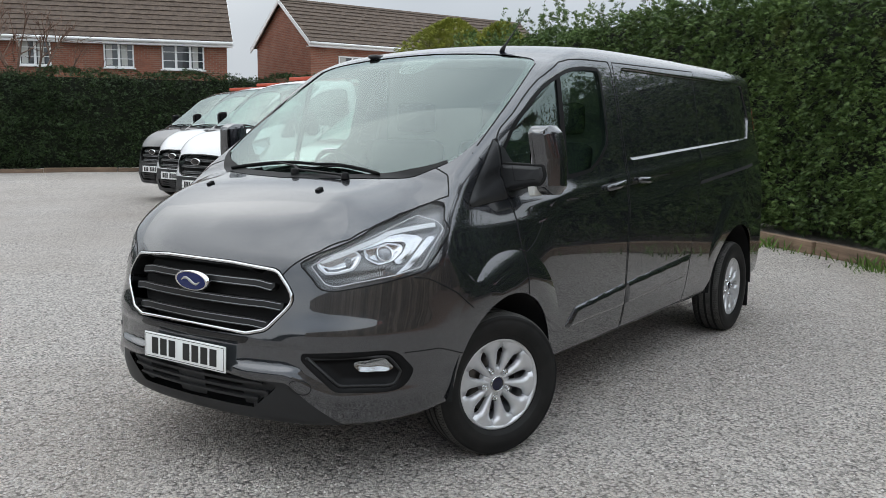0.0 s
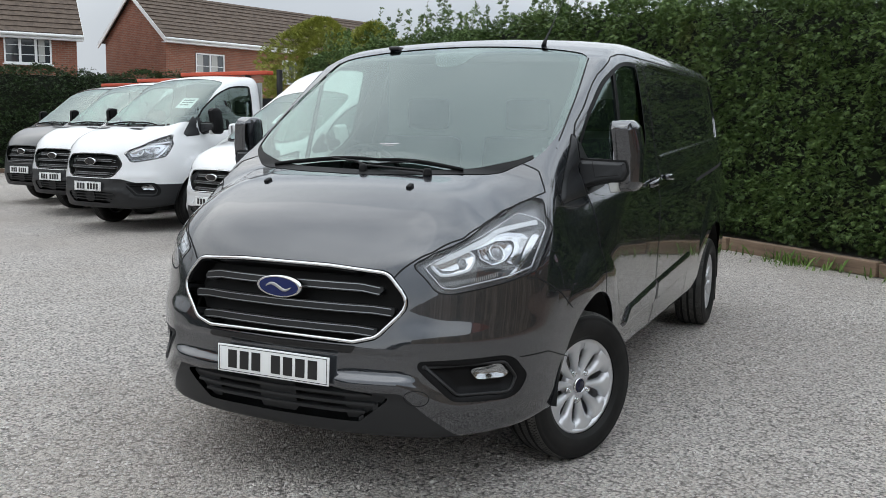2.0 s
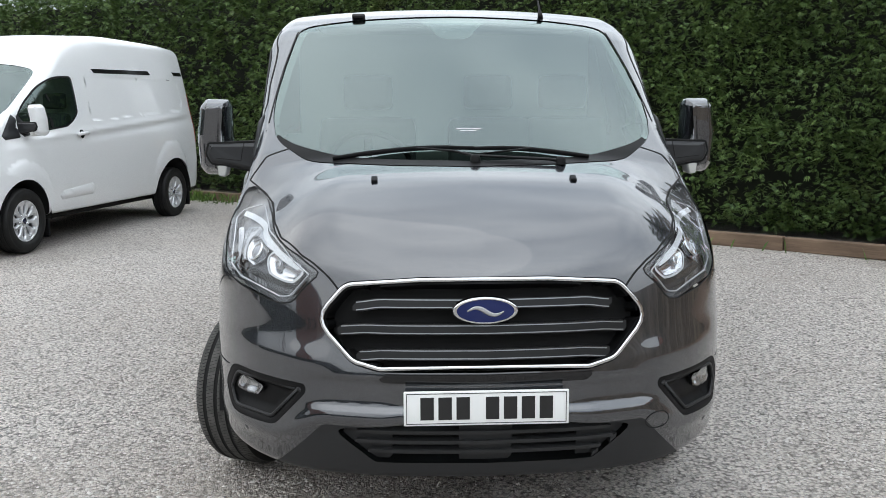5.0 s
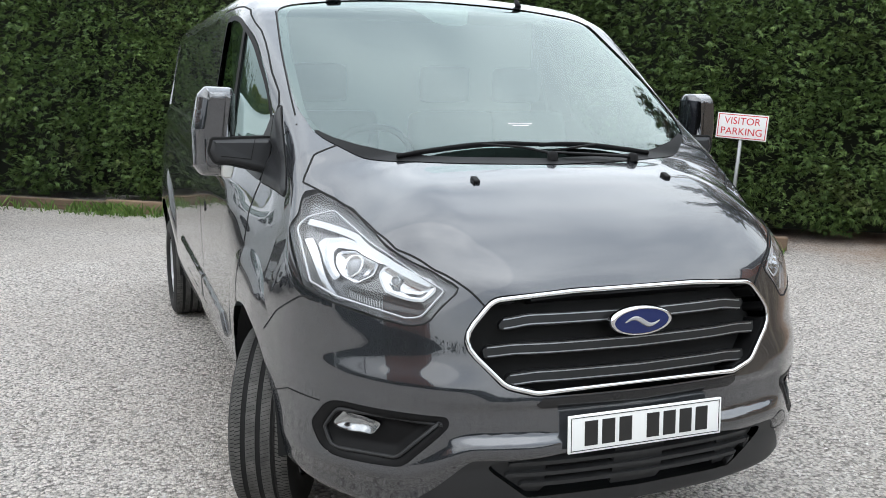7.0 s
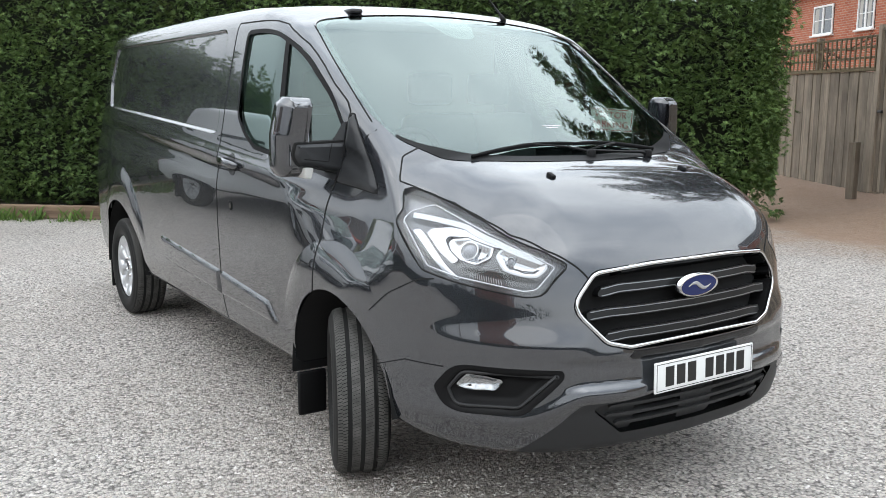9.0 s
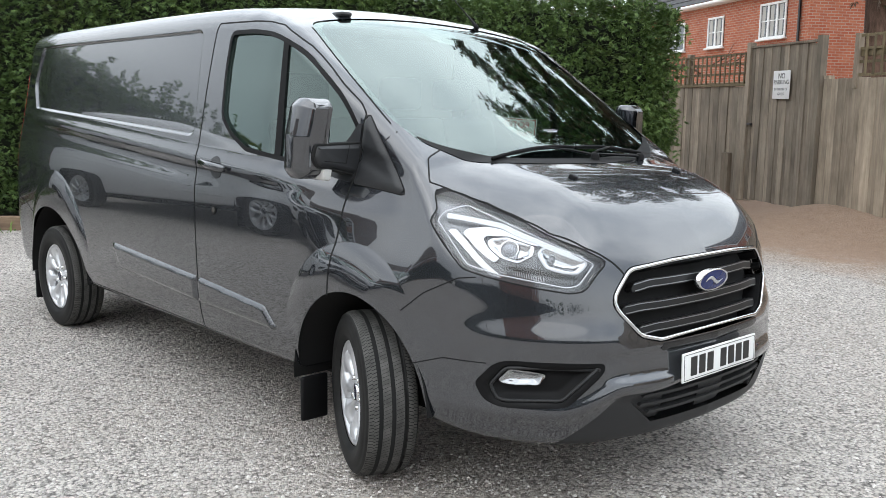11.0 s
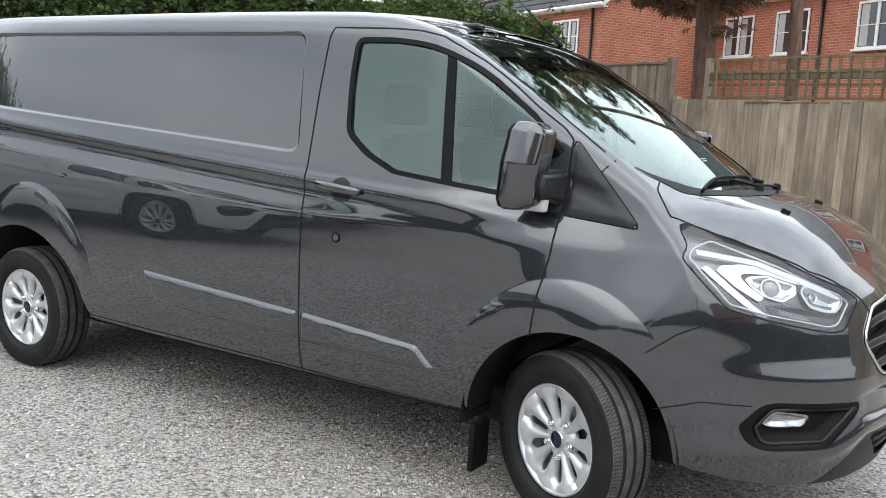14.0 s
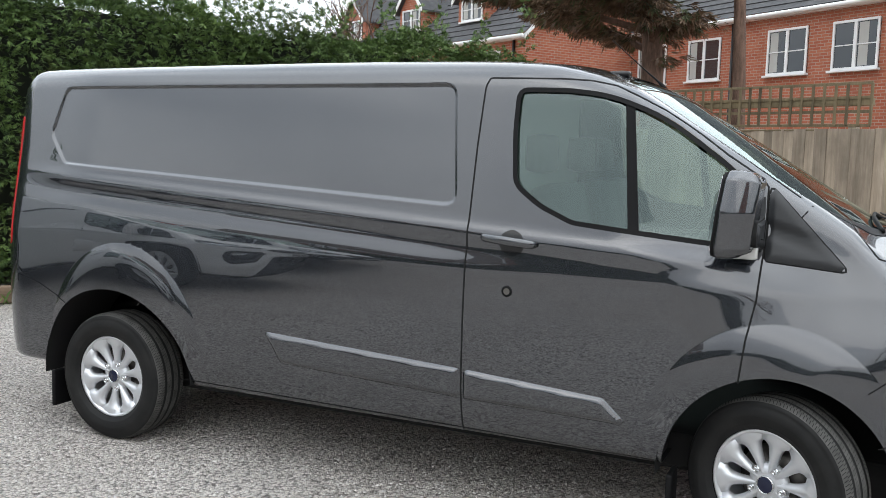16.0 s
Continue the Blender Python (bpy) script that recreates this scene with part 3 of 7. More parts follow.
def patch(name, shape, value, bounds, axis, material, side=1, lift=0.0, depth=0.0, h=0.012, dome=None, flat_normals=False, own_normals=True):
    """A sheet that follows the skin where value(q) < 0 in a flat view, lifted off it, its rim drawn in by depth."""
    (a0, b0), (a1, b1) = bounds
    ga, gb = np.arange(a0, a1 + h, h), np.arange(b0, b1 + h, h)
    qa, qb = np.meshgrid(ga, gb, indexing="ij")
    q = np.stack([qa.ravel(), qb.ravel()], 1)
    n = len(gb)
    i, j = np.meshgrid(np.arange(len(ga) - 1), np.arange(n - 1), indexing="ij")
    c = (i * n + j).ravel()
    t = np.concatenate([np.stack([c, c + n, c + n + 1], 1), np.stack([c, c + n + 1, c + 1], 1)])
    q, val, _ = snap(q, t, value)
    keep = (val[t].max(1) <= 1e-9) & (val[t].min(1) < -1e-9)
    t = t[keep]
    used = np.unique(t)
    new_id = -np.ones(len(q), np.int64)
    new_id[used] = np.arange(len(used))
    q, t = q[used], new_id[t]
    p = shape.lay(q, axis, side)
    nor = shape.normal(p)
    up = lift if dome is None else lift + dome(q)
    p = p + nor * (up[:, None] if np.ndim(up) else up)
    tn = np.cross(p[t[:, 1]] - p[t[:, 0]], p[t[:, 2]] - p[t[:, 0]])
    flip = (tn * nor[t[:, 0]]).sum(1) < 0
    t[flip] = t[flip][:, ::-1]
    if dome is not None or flat_normals:
        vn = np.zeros_like(p)
        tn = np.cross(p[t[:, 1]] - p[t[:, 0]], p[t[:, 2]] - p[t[:, 0]])
        for k in range(3):
            np.add.at(vn, t[:, k], tn)
        vn /= np.maximum(np.linalg.norm(vn, axis=1, keepdims=True), 1e-12)
    else:
        vn = nor
    if depth:
        e = rim_edges(t)
        m = len(p)
        inner = p - nor * depth
        # the wall has corners of its own, so that the edge stays crisp
        out_n = np.zeros_like(p)
        d = p[e[:, 1]] - p[e[:, 0]]
        w = np.cross(d, nor[e[:, 0]])
        np.add.at(out_n, e[:, 0], w)
        np.add.at(out_n, e[:, 1], w)
        out_n /= np.maximum(np.linalg.norm(out_n, axis=1, keepdims=True), 1e-12)
        walls = np.concatenate([np.stack([e[:, 1] + m, e[:, 0] + m, e[:, 0] + 2 * m], 1), np.stack([e[:, 1] + m, e[:, 0] + 2 * m, e[:, 1] + 2 * m], 1)])
        p, vn, t = np.concatenate([p, p, inner]), np.concatenate([vn, out_n, out_n]), np.concatenate([t, walls])
        return sub_mesh(name, p, t, np.ones(len(t), bool), material, vn)
    return mesh_of(name, p, t, material, vn if own_normals else None)


def ribbon(name, shape, line, axis, material, side=1, width=0.005, lift=0.0012, closed=False):
    """A thin strip on the skin along a line of a flat view."""
    q = np.array(line, float)
    if closed:
        q = np.concatenate([q, q[:1]])
    seg = np.r_[0, np.cumsum(np.linalg.norm(np.diff(q, axis=0), axis=1))]
    s = np.linspace(0, seg[-1], max(2, int(seg[-1] / 0.015)))
    q = np.stack([np.interp(s, seg, q[:, k]) for k in (0, 1)], 1)
    p = shape.lay(q, axis, side)
    nor = shape.normal(p)
    d = np.gradient(p, axis=0)
    w = np.cross(d, nor)
    w /= np.maximum(np.linalg.norm(w, axis=1, keepdims=True), 1e-9)
    p = p + nor * lift
    v = np.concatenate([p + w * width / 2, p - w * width / 2])
    n = len(p)
    i = np.arange(n - 1)
    return mesh_of(name, v, np.stack([i, i + 1, i + 1 + n, i + n], 1), material, np.concatenate([nor, nor]))


def rim_wall(name, shape, outline, axis, material, side=1, depth=0.03, lift=-0.002):
    """The side wall of a recess that follows an outline on the skin."""
    p = shape.lay(outline, axis, side)
    n = shape.normal(p)
    k = len(p)
    v = np.concatenate([p + n * lift, p - n * depth])
    i = np.arange(k)
    j = (i + 1) % k
    return mesh_of(name, v, np.stack([i, j, j + k, i + k], 1), material)


# ---------------------------------------------------------------- the yard
rng = np.random.default_rng(7)
KERB_A, KERB_DIR = np.array([-7.6, 1.1]), np.array([0.64, 0.768])
KERB_OUT = np.array([-0.768, 0.64])


def on_kerb(s, d=0.0):
    """A place s metres along the timber kerb and d metres behind it."""
    return KERB_A + s * KERB_DIR + d * KERB_OUT


def ground_height(x, y):
    """Flat yard with a low bank at the fence."""
    bank = 0.28 * step(7.4, 9.2, y) * step(-4.4, -2.6, x)
    return bank + 0.012 * np.sin(1.3 * x + 0.4) * np.sin(1.1 * y) * step(0.0, 3.0, np.hypot(x, y) - 4)


def make_ground():
    a = np.r_[np.linspace(-16, 12, 141), np.array([14, 18, 24, 32, 45, 65, 100, 180, 400, 900])]
    xs = np.r_[-np.array([900, 400, 180, 100, 65, 48, 36, 28, 22, 18.5])[:], a]
    gx, gy = np.meshgrid(xs, xs, indexing="ij")
    v = np.stack([gx, gy, ground_height(gx, gy)], -1).reshape(-1, 3)
    n = len(xs)
    i, j = np.meshgrid(np.arange(n - 1), np.arange(n - 1), indexing="ij")
    c = (i * n + j).ravel()
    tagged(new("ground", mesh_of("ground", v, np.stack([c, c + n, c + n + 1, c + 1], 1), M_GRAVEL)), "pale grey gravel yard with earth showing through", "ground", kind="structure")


def spray_mesh(places, outs, size, count, droop=0.35, spread=0.5, seed=1, fine=0.075):
    """Many small flat sprays of scale leaves: each a fan of narrow blades that leans out and down."""
    r = np.random.default_rng(seed)
    n = len(places)
    out = outs + r.normal(0, spread, (n, 3)) + np.array([0, 0, -droop])
    out /= np.linalg.norm(out, axis=1, keepdims=True)
    side = np.cross(out, r.normal(0, 1, (n, 3)) * 0.55 + np.array([0, 0, 1.0]))
    side /= np.maximum(np.linalg.norm(side, axis=1, keepdims=True), 1e-6)
    s = size * r.uniform(0.6, 1.35, n)[:, None]
    vs, fs = [], []
    base = 0
    for k in range(count):
        t = (k + 0.5) / count * 2 - 1
        along = out * (1.0 - 0.25 * abs(t)) + side * t * 0.75
        along /= np.linalg.norm(along, axis=1, keepdims=True)
        wide = np.cross(along, np.cross(out, side))
        wide /= np.maximum(np.linalg.norm(wide, axis=1, keepdims=True), 1e-6)
        ln = s * (1.0 - 0.3 * abs(t)) * r.uniform(0.8, 1.2, (n, 1))
        w = s * fine
        root = places + along * ln * 0.12
        mid = places + along * ln * 0.55
        tip = places + along * ln + np.array([0, 0, -1.0]) * ln * 0.12
        vs.append(np.stack([root, mid + wide * w, tip, mid - wide * w], 1).reshape(-1, 3))
        i = base + 4 * np.arange(n)
        fs.append(np.stack([i, i + 1, i + 2, i + 3], 1))
        base += 4 * n
    return np.concatenate(vs), np.concatenate(fs)


def bumpy(u, w, seed):
    """A slow wave over a hedge face, in metres."""
    return 0.05 * np.sin(0.9 * u + seed) * np.sin(1.3 * w + 2 * seed) + 0.04 * np.sin(2.3 * u + 1.7 * w + seed) + 0.035 * np.sin(4.1 * u - 2.9 * w)


def hedge(name, label, a, b, height, depth, density, size, material, top_wild=0.0, seed=3, out=None, core=True, blades=5, low=0.12, ends=(), height_b=None, tuft=1, hollow=None):
    """A clipped hedge from a to b whose face looks along out: a near-black core, for the shade inside, under a skin of
    leaf sprays.
    """
    a, b = np.array(a, float), np.array(b, float)
    d = b - a
    length = np.linalg.norm(d)
    d /= length
    out = np.array([d[1], -d[0]]) if out is None else np.array(out, float)
    r = np.random.default_rng(seed)
    base = thing(name, label, "hedge")
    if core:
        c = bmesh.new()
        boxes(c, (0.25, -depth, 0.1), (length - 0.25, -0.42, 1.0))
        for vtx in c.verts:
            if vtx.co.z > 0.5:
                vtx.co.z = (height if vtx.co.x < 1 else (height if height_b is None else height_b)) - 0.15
        o = part("shade_core", c, M_CORE, base)
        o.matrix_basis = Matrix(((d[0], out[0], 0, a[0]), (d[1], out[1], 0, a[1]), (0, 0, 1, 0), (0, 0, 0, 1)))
    hb = height if height_b is None else height_b
    # the face is made of bushy clumps, each a tuft of sprays
    n = int(length * (height + hb) / 2 * density)
    u = r.uniform(0, length, n)
    hu = height + (hb - height) * u / length
    z = low + (hu - low) * r.uniform(0, 1, n) ** 0.95
    dep = bumpy(u, z, seed) + r.normal(0, 0.05, n)
    dep -= 0.25 * step(0.35, 0.0, z - low) + 0.2 * step(-0.35, 0.0, z - hu)
    if hollow is not None:
        far = np.hypot(u - hollow[0], (z - hollow[1]) * 1.3) / hollow[2]
        dep -= 0.5 * step(1.0, 0.7, far)
    m = tuft
    cu, cz, cd = np.repeat(u, m), np.repeat(z, m), np.repeat(dep, m)
    rad = np.repeat(size * r.uniform(1.2, 2.6, n), m)
    dirs = r.normal(0, 1, (n * m, 3))
    dirs[:, 1] = np.abs(dirs[:, 1])
    dirs /= np.linalg.norm(dirs, axis=1, keepdims=True)
    keep = dirs[:, 2] > -0.75
    cu, cz, cd, rad, dirs = cu[keep], cz[keep], cd[keep], rad[keep], dirs[keep]
    du, dd, dz = dirs[:, 0] * rad, dirs[:, 1] * rad, dirs[:, 2] * rad * 0.8
    p = np.stack([a[0] + (cu + du) * d[0] + (cd + dd - 0.08) * out[0], a[1] + (cu + du) * d[1] + (cd + dd - 0.08) * out[1], np.maximum(cz + dz, low)], 1)
    o3 = np.stack([dirs[:, 0] * d[0] + (dirs[:, 1] + 0.4) * out[0], dirs[:, 0] * d[1] + (dirs[:, 1] + 0.4) * out[1], dirs[:, 2] * 0.8 + 0.25], 1)
    n2 = int(length * depth * density * tuft * 0.35)
    u2, w2 = r.uniform(0, length, n2), r.uniform(-depth, 0.0, n2)
    z2 = height + (hb - height) * u2 / length + 0.12 * np.sin(1.7 * u2 + seed) + 0.08 * np.sin(4.3 * u2 + 3 * w2) - 0.15 * r.uniform(0, 1, n2)
    p2 = np.stack([a[0] + u2 * d[0] + w2 * out[0], a[1] + u2 * d[1] + w2 * out[1], z2], 1)
    ps, os_ = [p, p2], [o3, np.tile(np.array([out[0] * 0.4, out[1] * 0.4, 1.2]), (n2, 1))]
    for end, sgn in ends:
        n3 = int(depth * height * density * tuft * 0.6)
        w3, z3 = r.uniform(-depth, 0, n3), r.uniform(low + 0.25, hb if end else height, n3)
        e = (b if end else a)[None] + (bumpy(w3, z3, seed + 5) - 0.2 * r.uniform(0, 1, n3) ** 2)[:, None] * sgn * d + w3[:, None] * out
        ps.append(np.concatenate([e, z3[:, None]], 1))
        os_.append(np.tile(np.array([sgn * d[0], sgn * d[1], 0.1]), (n3, 1)))
    v, f = spray_mesh(np.concatenate(ps), np.concatenate(os_), size, blades, seed=seed)
    tagged(part("foliage", mesh_of("foliage", v, f, material, smooth=False), None, base, "dense scale-like leaf sprays"), kind="stuff")
    if top_wild:
        # shoots that stand above the cut
        m = int(length * top_wild)
        us, ws = r.uniform(0, length, m), r.uniform(-depth * 0.9, -0.1, m)
        vs, fs, k = [], [], 0
        for uu, ww in zip(us, ws):
            h = r.uniform(0.25, 0.95) * (1.0 if r.random() > 0.35 else 1.5)
            q = 34
            tt = r.uniform(0.0, 1, q) ** 0.8
            lean = r.normal(0, 0.12, 2)
            pp = np.stack([a[0] + uu * d[0] + ww * out[0] + lean[0] * tt * h + r.normal(0, 0.13, q) * (1.05 - tt), a[1] + uu * d[1] + ww * out[1] + lean[1] * tt * h + r.normal(0, 0.13, q) * (1.05 - tt), height + (hb - height) * uu / length - 0.1 + tt * h], 1)
            oo = np.stack([r.normal(0, 0.8, q), r.normal(0, 0.8, q), 0.9 + tt], 1)
            vv, ff = spray_mesh(pp, oo, size * 1.25, blades, droop=0.0, spread=0.3, seed=int(r.integers(1e6)))
            vs.append(vv)
            fs.append(ff + k)
            k += len(vv)
        tagged(part("shoot_growth", mesh_of("shoot_growth", np.concatenate(vs), np.concatenate(fs), material, smooth=False), None, base, "loose shoots above the clipped top"), kind="stuff")
    return base


def kerb(start, way, length):
    """A line of old timber sleepers laid end to end."""
    s = 0.0
    k = 0
    ang = math.atan2(way[1], way[0])
    while s < length:
        ln = float(rng.uniform(1.9, 2.5))
        p = np.array(start) + (s + ln / 2) * np.array(way)
        hgt = float(rng.uniform(0.16, 0.20))
        bm = box((-0.055, -0.06, -0.5 * ln + 0.01), (0.055 + hgt - 0.15, 0.06, 0.5 * ln - 0.01), 0.012)
        for vtx in bm.verts:
            vtx.co += Vector(noise.noise_vector(vtx.co * 3 + Vector((k, 0, 0)))) * 0.008
        me = bpy.data.meshes.new("kerb_timber")
        bm.to_mesh(me)
        bm.free()
        me.materials.append(M_SLEEPER.m)
        ob = new("kerb_timber", me)
        ob.matrix_world = Matrix.Translation((p[0], p[1], 0.055)) @ Matrix.Rotation(ang + float(rng.normal(0, 0.012)), 4, "Z") @ Matrix.Rotation(radians(90), 4, "Y") @ Matrix.Rotation(radians(180), 4, "Z")
        tagged(ob, "weathered brown timber sleeper edging the hedge bed", "kerb", "timber kerb along the hedge")
        s += ln
        k += 1


def grass_strip():
    """Tufts of grass and weeds at the foot of the timber kerb."""
    r = np.random.default_rng(11)
    vs, fs = [], []
    k = 0
    for _ in range(20000):
        s = r.uniform(-12, 5.4)
        dense = 0.5 + 0.5 * math.sin(1.1 * s) * math.sin(0.37 * s + 1)
        lush = 1.0 if -6.0 < s < -1.4 else 0.22 if s < 0.6 else 0.07
        clump = 0.5 + 0.5 * math.sin(9.0 * s) * math.sin(5.3 * s + 2)
        if r.random() > lush * 1.5 * (dense - 0.15) * clump:
            continue
        d = -abs(r.normal(0.0, 0.16)) - 0.07
        p = on_kerb(s, d)
        h = r.uniform(0.04, 0.15) * (1.2 if d > -0.25 else 0.55)
        a = r.uniform(0, 6.28)
        lean = np.array([math.cos(a), math.sin(a), 0]) * h * r.uniform(0.2, 1.0)
        w = np.array([-math.sin(a), math.cos(a), 0]) * r.uniform(0.006, 0.013)
        b0 = np.array([p[0], p[1], 0.0])
        vs += [b0 - w, b0 + w, b0 + lean * 0.5 + w * 0.7 + [0, 0, h * 0.7], b0 + lean + [0, 0, h]]
        fs.append((k, k + 1, k + 2, k + 3))
        k += 4
    tagged(new("grass_strip", mesh_of("grass_strip", vs, fs, M_GRASS, smooth=False)), "sparse green grass and weeds at the foot of the kerb", "grass", kind="stuff")


def loose_stones():
    """Larger chippings that lie proud of the gravel round the van."""
    r = np.random.default_rng(21)
    n = 150000
    ang, rad = r.uniform(0, 2 * np.pi, n), np.sqrt(r.uniform(0, 1, n))
    x, y = -0.6 + 6.2 * rad * np.cos(ang), 0.0 + 5.2 * rad * np.sin(ang)
    s = np.minimum(0.0058 * np.exp(r.normal(0.15, 0.35, n)), 0.0115)
    octa = np.array([(1, 0, 0), (-0.7, 0.7, 0.1), (-0.6, -0.8, 0), (0.1, 0.1, 0.75), (0.2, -0.9, -0.1), (0.3, 0.9, -0.05)])
    face = np.array([(0, 5, 3), (5, 1, 3), (1, 2, 3), (2, 4, 3), (4, 0, 3)])
    th = r.uniform(0, 2 * np.pi, n)
    c, sn = np.cos(th)[:, None], np.sin(th)[:, None]
    o = octa[None] * r.uniform(0.6, 1.3, (n, 6, 1))
    vx = x[:, None] + s[:, None] * (c * o[..., 0] - sn * o[..., 1] * 0.75)
    vy = y[:, None] + s[:, None] * (sn * o[..., 0] + c * o[..., 1] * 0.75)
    vz = 0.001 + s[:, None] * (o[..., 2] * 0.8 + 0.15)
    v = np.stack([vx, vy, vz], -1).reshape(-1, 3)
    f = (face[None] + 6 * np.arange(n)[:, None, None]).reshape(-1, 3)
    tagged(new("loose_gravel", mesh_of("loose_gravel", v, f, M_STONE, smooth=False)), "loose grey stone chippings on the yard", "gravel", kind="stuff")


def casement(house, x, z, w, h, y, mullions=1, bars=1, sill=True):
    """A white window in a wall that faces -y of the house."""
    win = part("window", box((x - w / 2, y - 0.02, z), (x + w / 2, y + 0.05, z + h)), M_PANE, house, "white framed window")
    fr = bmesh.new()
    t = 0.06
    for lo, hi in (((x - w / 2, z), (x - w / 2 + t, z + h)), ((x + w / 2 - t, z), (x + w / 2, z + h)), ((x - w / 2 + t, z), (x + w / 2 - t, z + t)), ((x - w / 2 + t, z + h - t), (x + w / 2 - t, z + h))):
        boxes(fr, (lo[0], y - 0.055, lo[1]), (hi[0], y - 0.015, hi[1]), 0.006)
    for k in range(mullions):
        xm = x - w / 2 + w * (k + 1) / (mullions + 1)
        boxes(fr, (xm - 0.045, y - 0.052, z + t), (xm + 0.045, y - 0.017, z + h - t), 0.006)
    part("window_frame", fr, M_UPVC, win)
    gb = bmesh.new()
    for k in range(bars):
        zb = z + h * (k + 1) / (bars + 1)
        boxes(gb, (x - w / 2 + t, y - 0.035, zb - 0.012), (x + w / 2 - t, y - 0.018, zb + 0.012))
    if bars:
        part("glazing_bar", gb, M_UPVC, win)
    for k in range(mullions + 1):
        x0 = x - w / 2 + w * k / (mullions + 1)
        if rng.random() < 0.6:
            part("curtain", box((x0 + 0.09, y - 0.022, z + 0.08), (x0 + 0.09 + w / (mullions + 1) * 0.4, y - 0.0205, z + h - 0.08)), M_CURTAIN, win)
    if sill:
        part("window_sill", box((x - w / 2 - 0.06, y - 0.13, z - 0.05), (x + w / 2 + 0.06, y - 0.0, z), 0.008), M_UPVC, win)
    return win


def roof_courses(x0, x1, y0, z0, y1, z1, gauge=0.30, lift=0.03, ragged=0.0):
    """A roof slope of overlapping tile courses from the eaves line to the ridge."""
    n = max(2, int(math.hypot(y1 - y0, z1 - z0) / gauge))
    v, f = [], []
    up = np.array([0.0, -(z1 - z0), (y1 - y0)])
    up /= np.linalg.norm(up)
    if up[2] < 0:
        up = -up
    if not ragged:
        s = np.arange(2 * n) // 2
        yy, zz = y0 + (y1 - y0) * (s + np.arange(2 * n) % 2) / n, z0 + (z1 - z0) * (s + np.arange(2 * n) % 2) / n
        o = np.where(np.arange(2 * n) % 2, 0.004, lift)[:, None] * up
        rows = np.stack([0 * yy, yy, zz], 1) + o
        v = np.concatenate([rows + [x0, 0, 0], rows + [x1, 0, 0]])
        i = np.arange(2 * n - 1)
        return mesh_of("roof_slope", v, np.stack([i, i + 2 * n, i + 2 * n + 1, i + 1], 1), smooth=False)
    for i in range(n):
        a = np.array([0, y0 + (y1 - y0) * i / n, z0 + (z1 - z0) * i / n])
        b = np.array([0, y0 + (y1 - y0) * (i + 1) / n, z0 + (z1 - z0) * (i + 1) / n])
        m = max(2, int((x1 - x0) / 0.33)) if ragged else 1
        for j in range(m):
            xa, xb = x0 + (x1 - x0) * j / m, x0 + (x1 - x0) * (j + 1) / m + (0.003 if ragged else 0)
            l = lift + (rng.uniform(0, ragged) if ragged else 0)
            k = len(v)
            for xx, pt, o in ((xa, a, l), (xb, a, l), (xb, b, 0.004), (xa, b, 0.004), (xa, a, 0.0), (xb, a, 0.0)):
                v.append(np.array([xx, 0, 0]) + pt + up * o)
            f += [(k, k + 1, k + 2, k + 3), (k + 4, k + 5, k + 1, k)]
    return mesh_of("roof_slope", v, f, smooth=False)


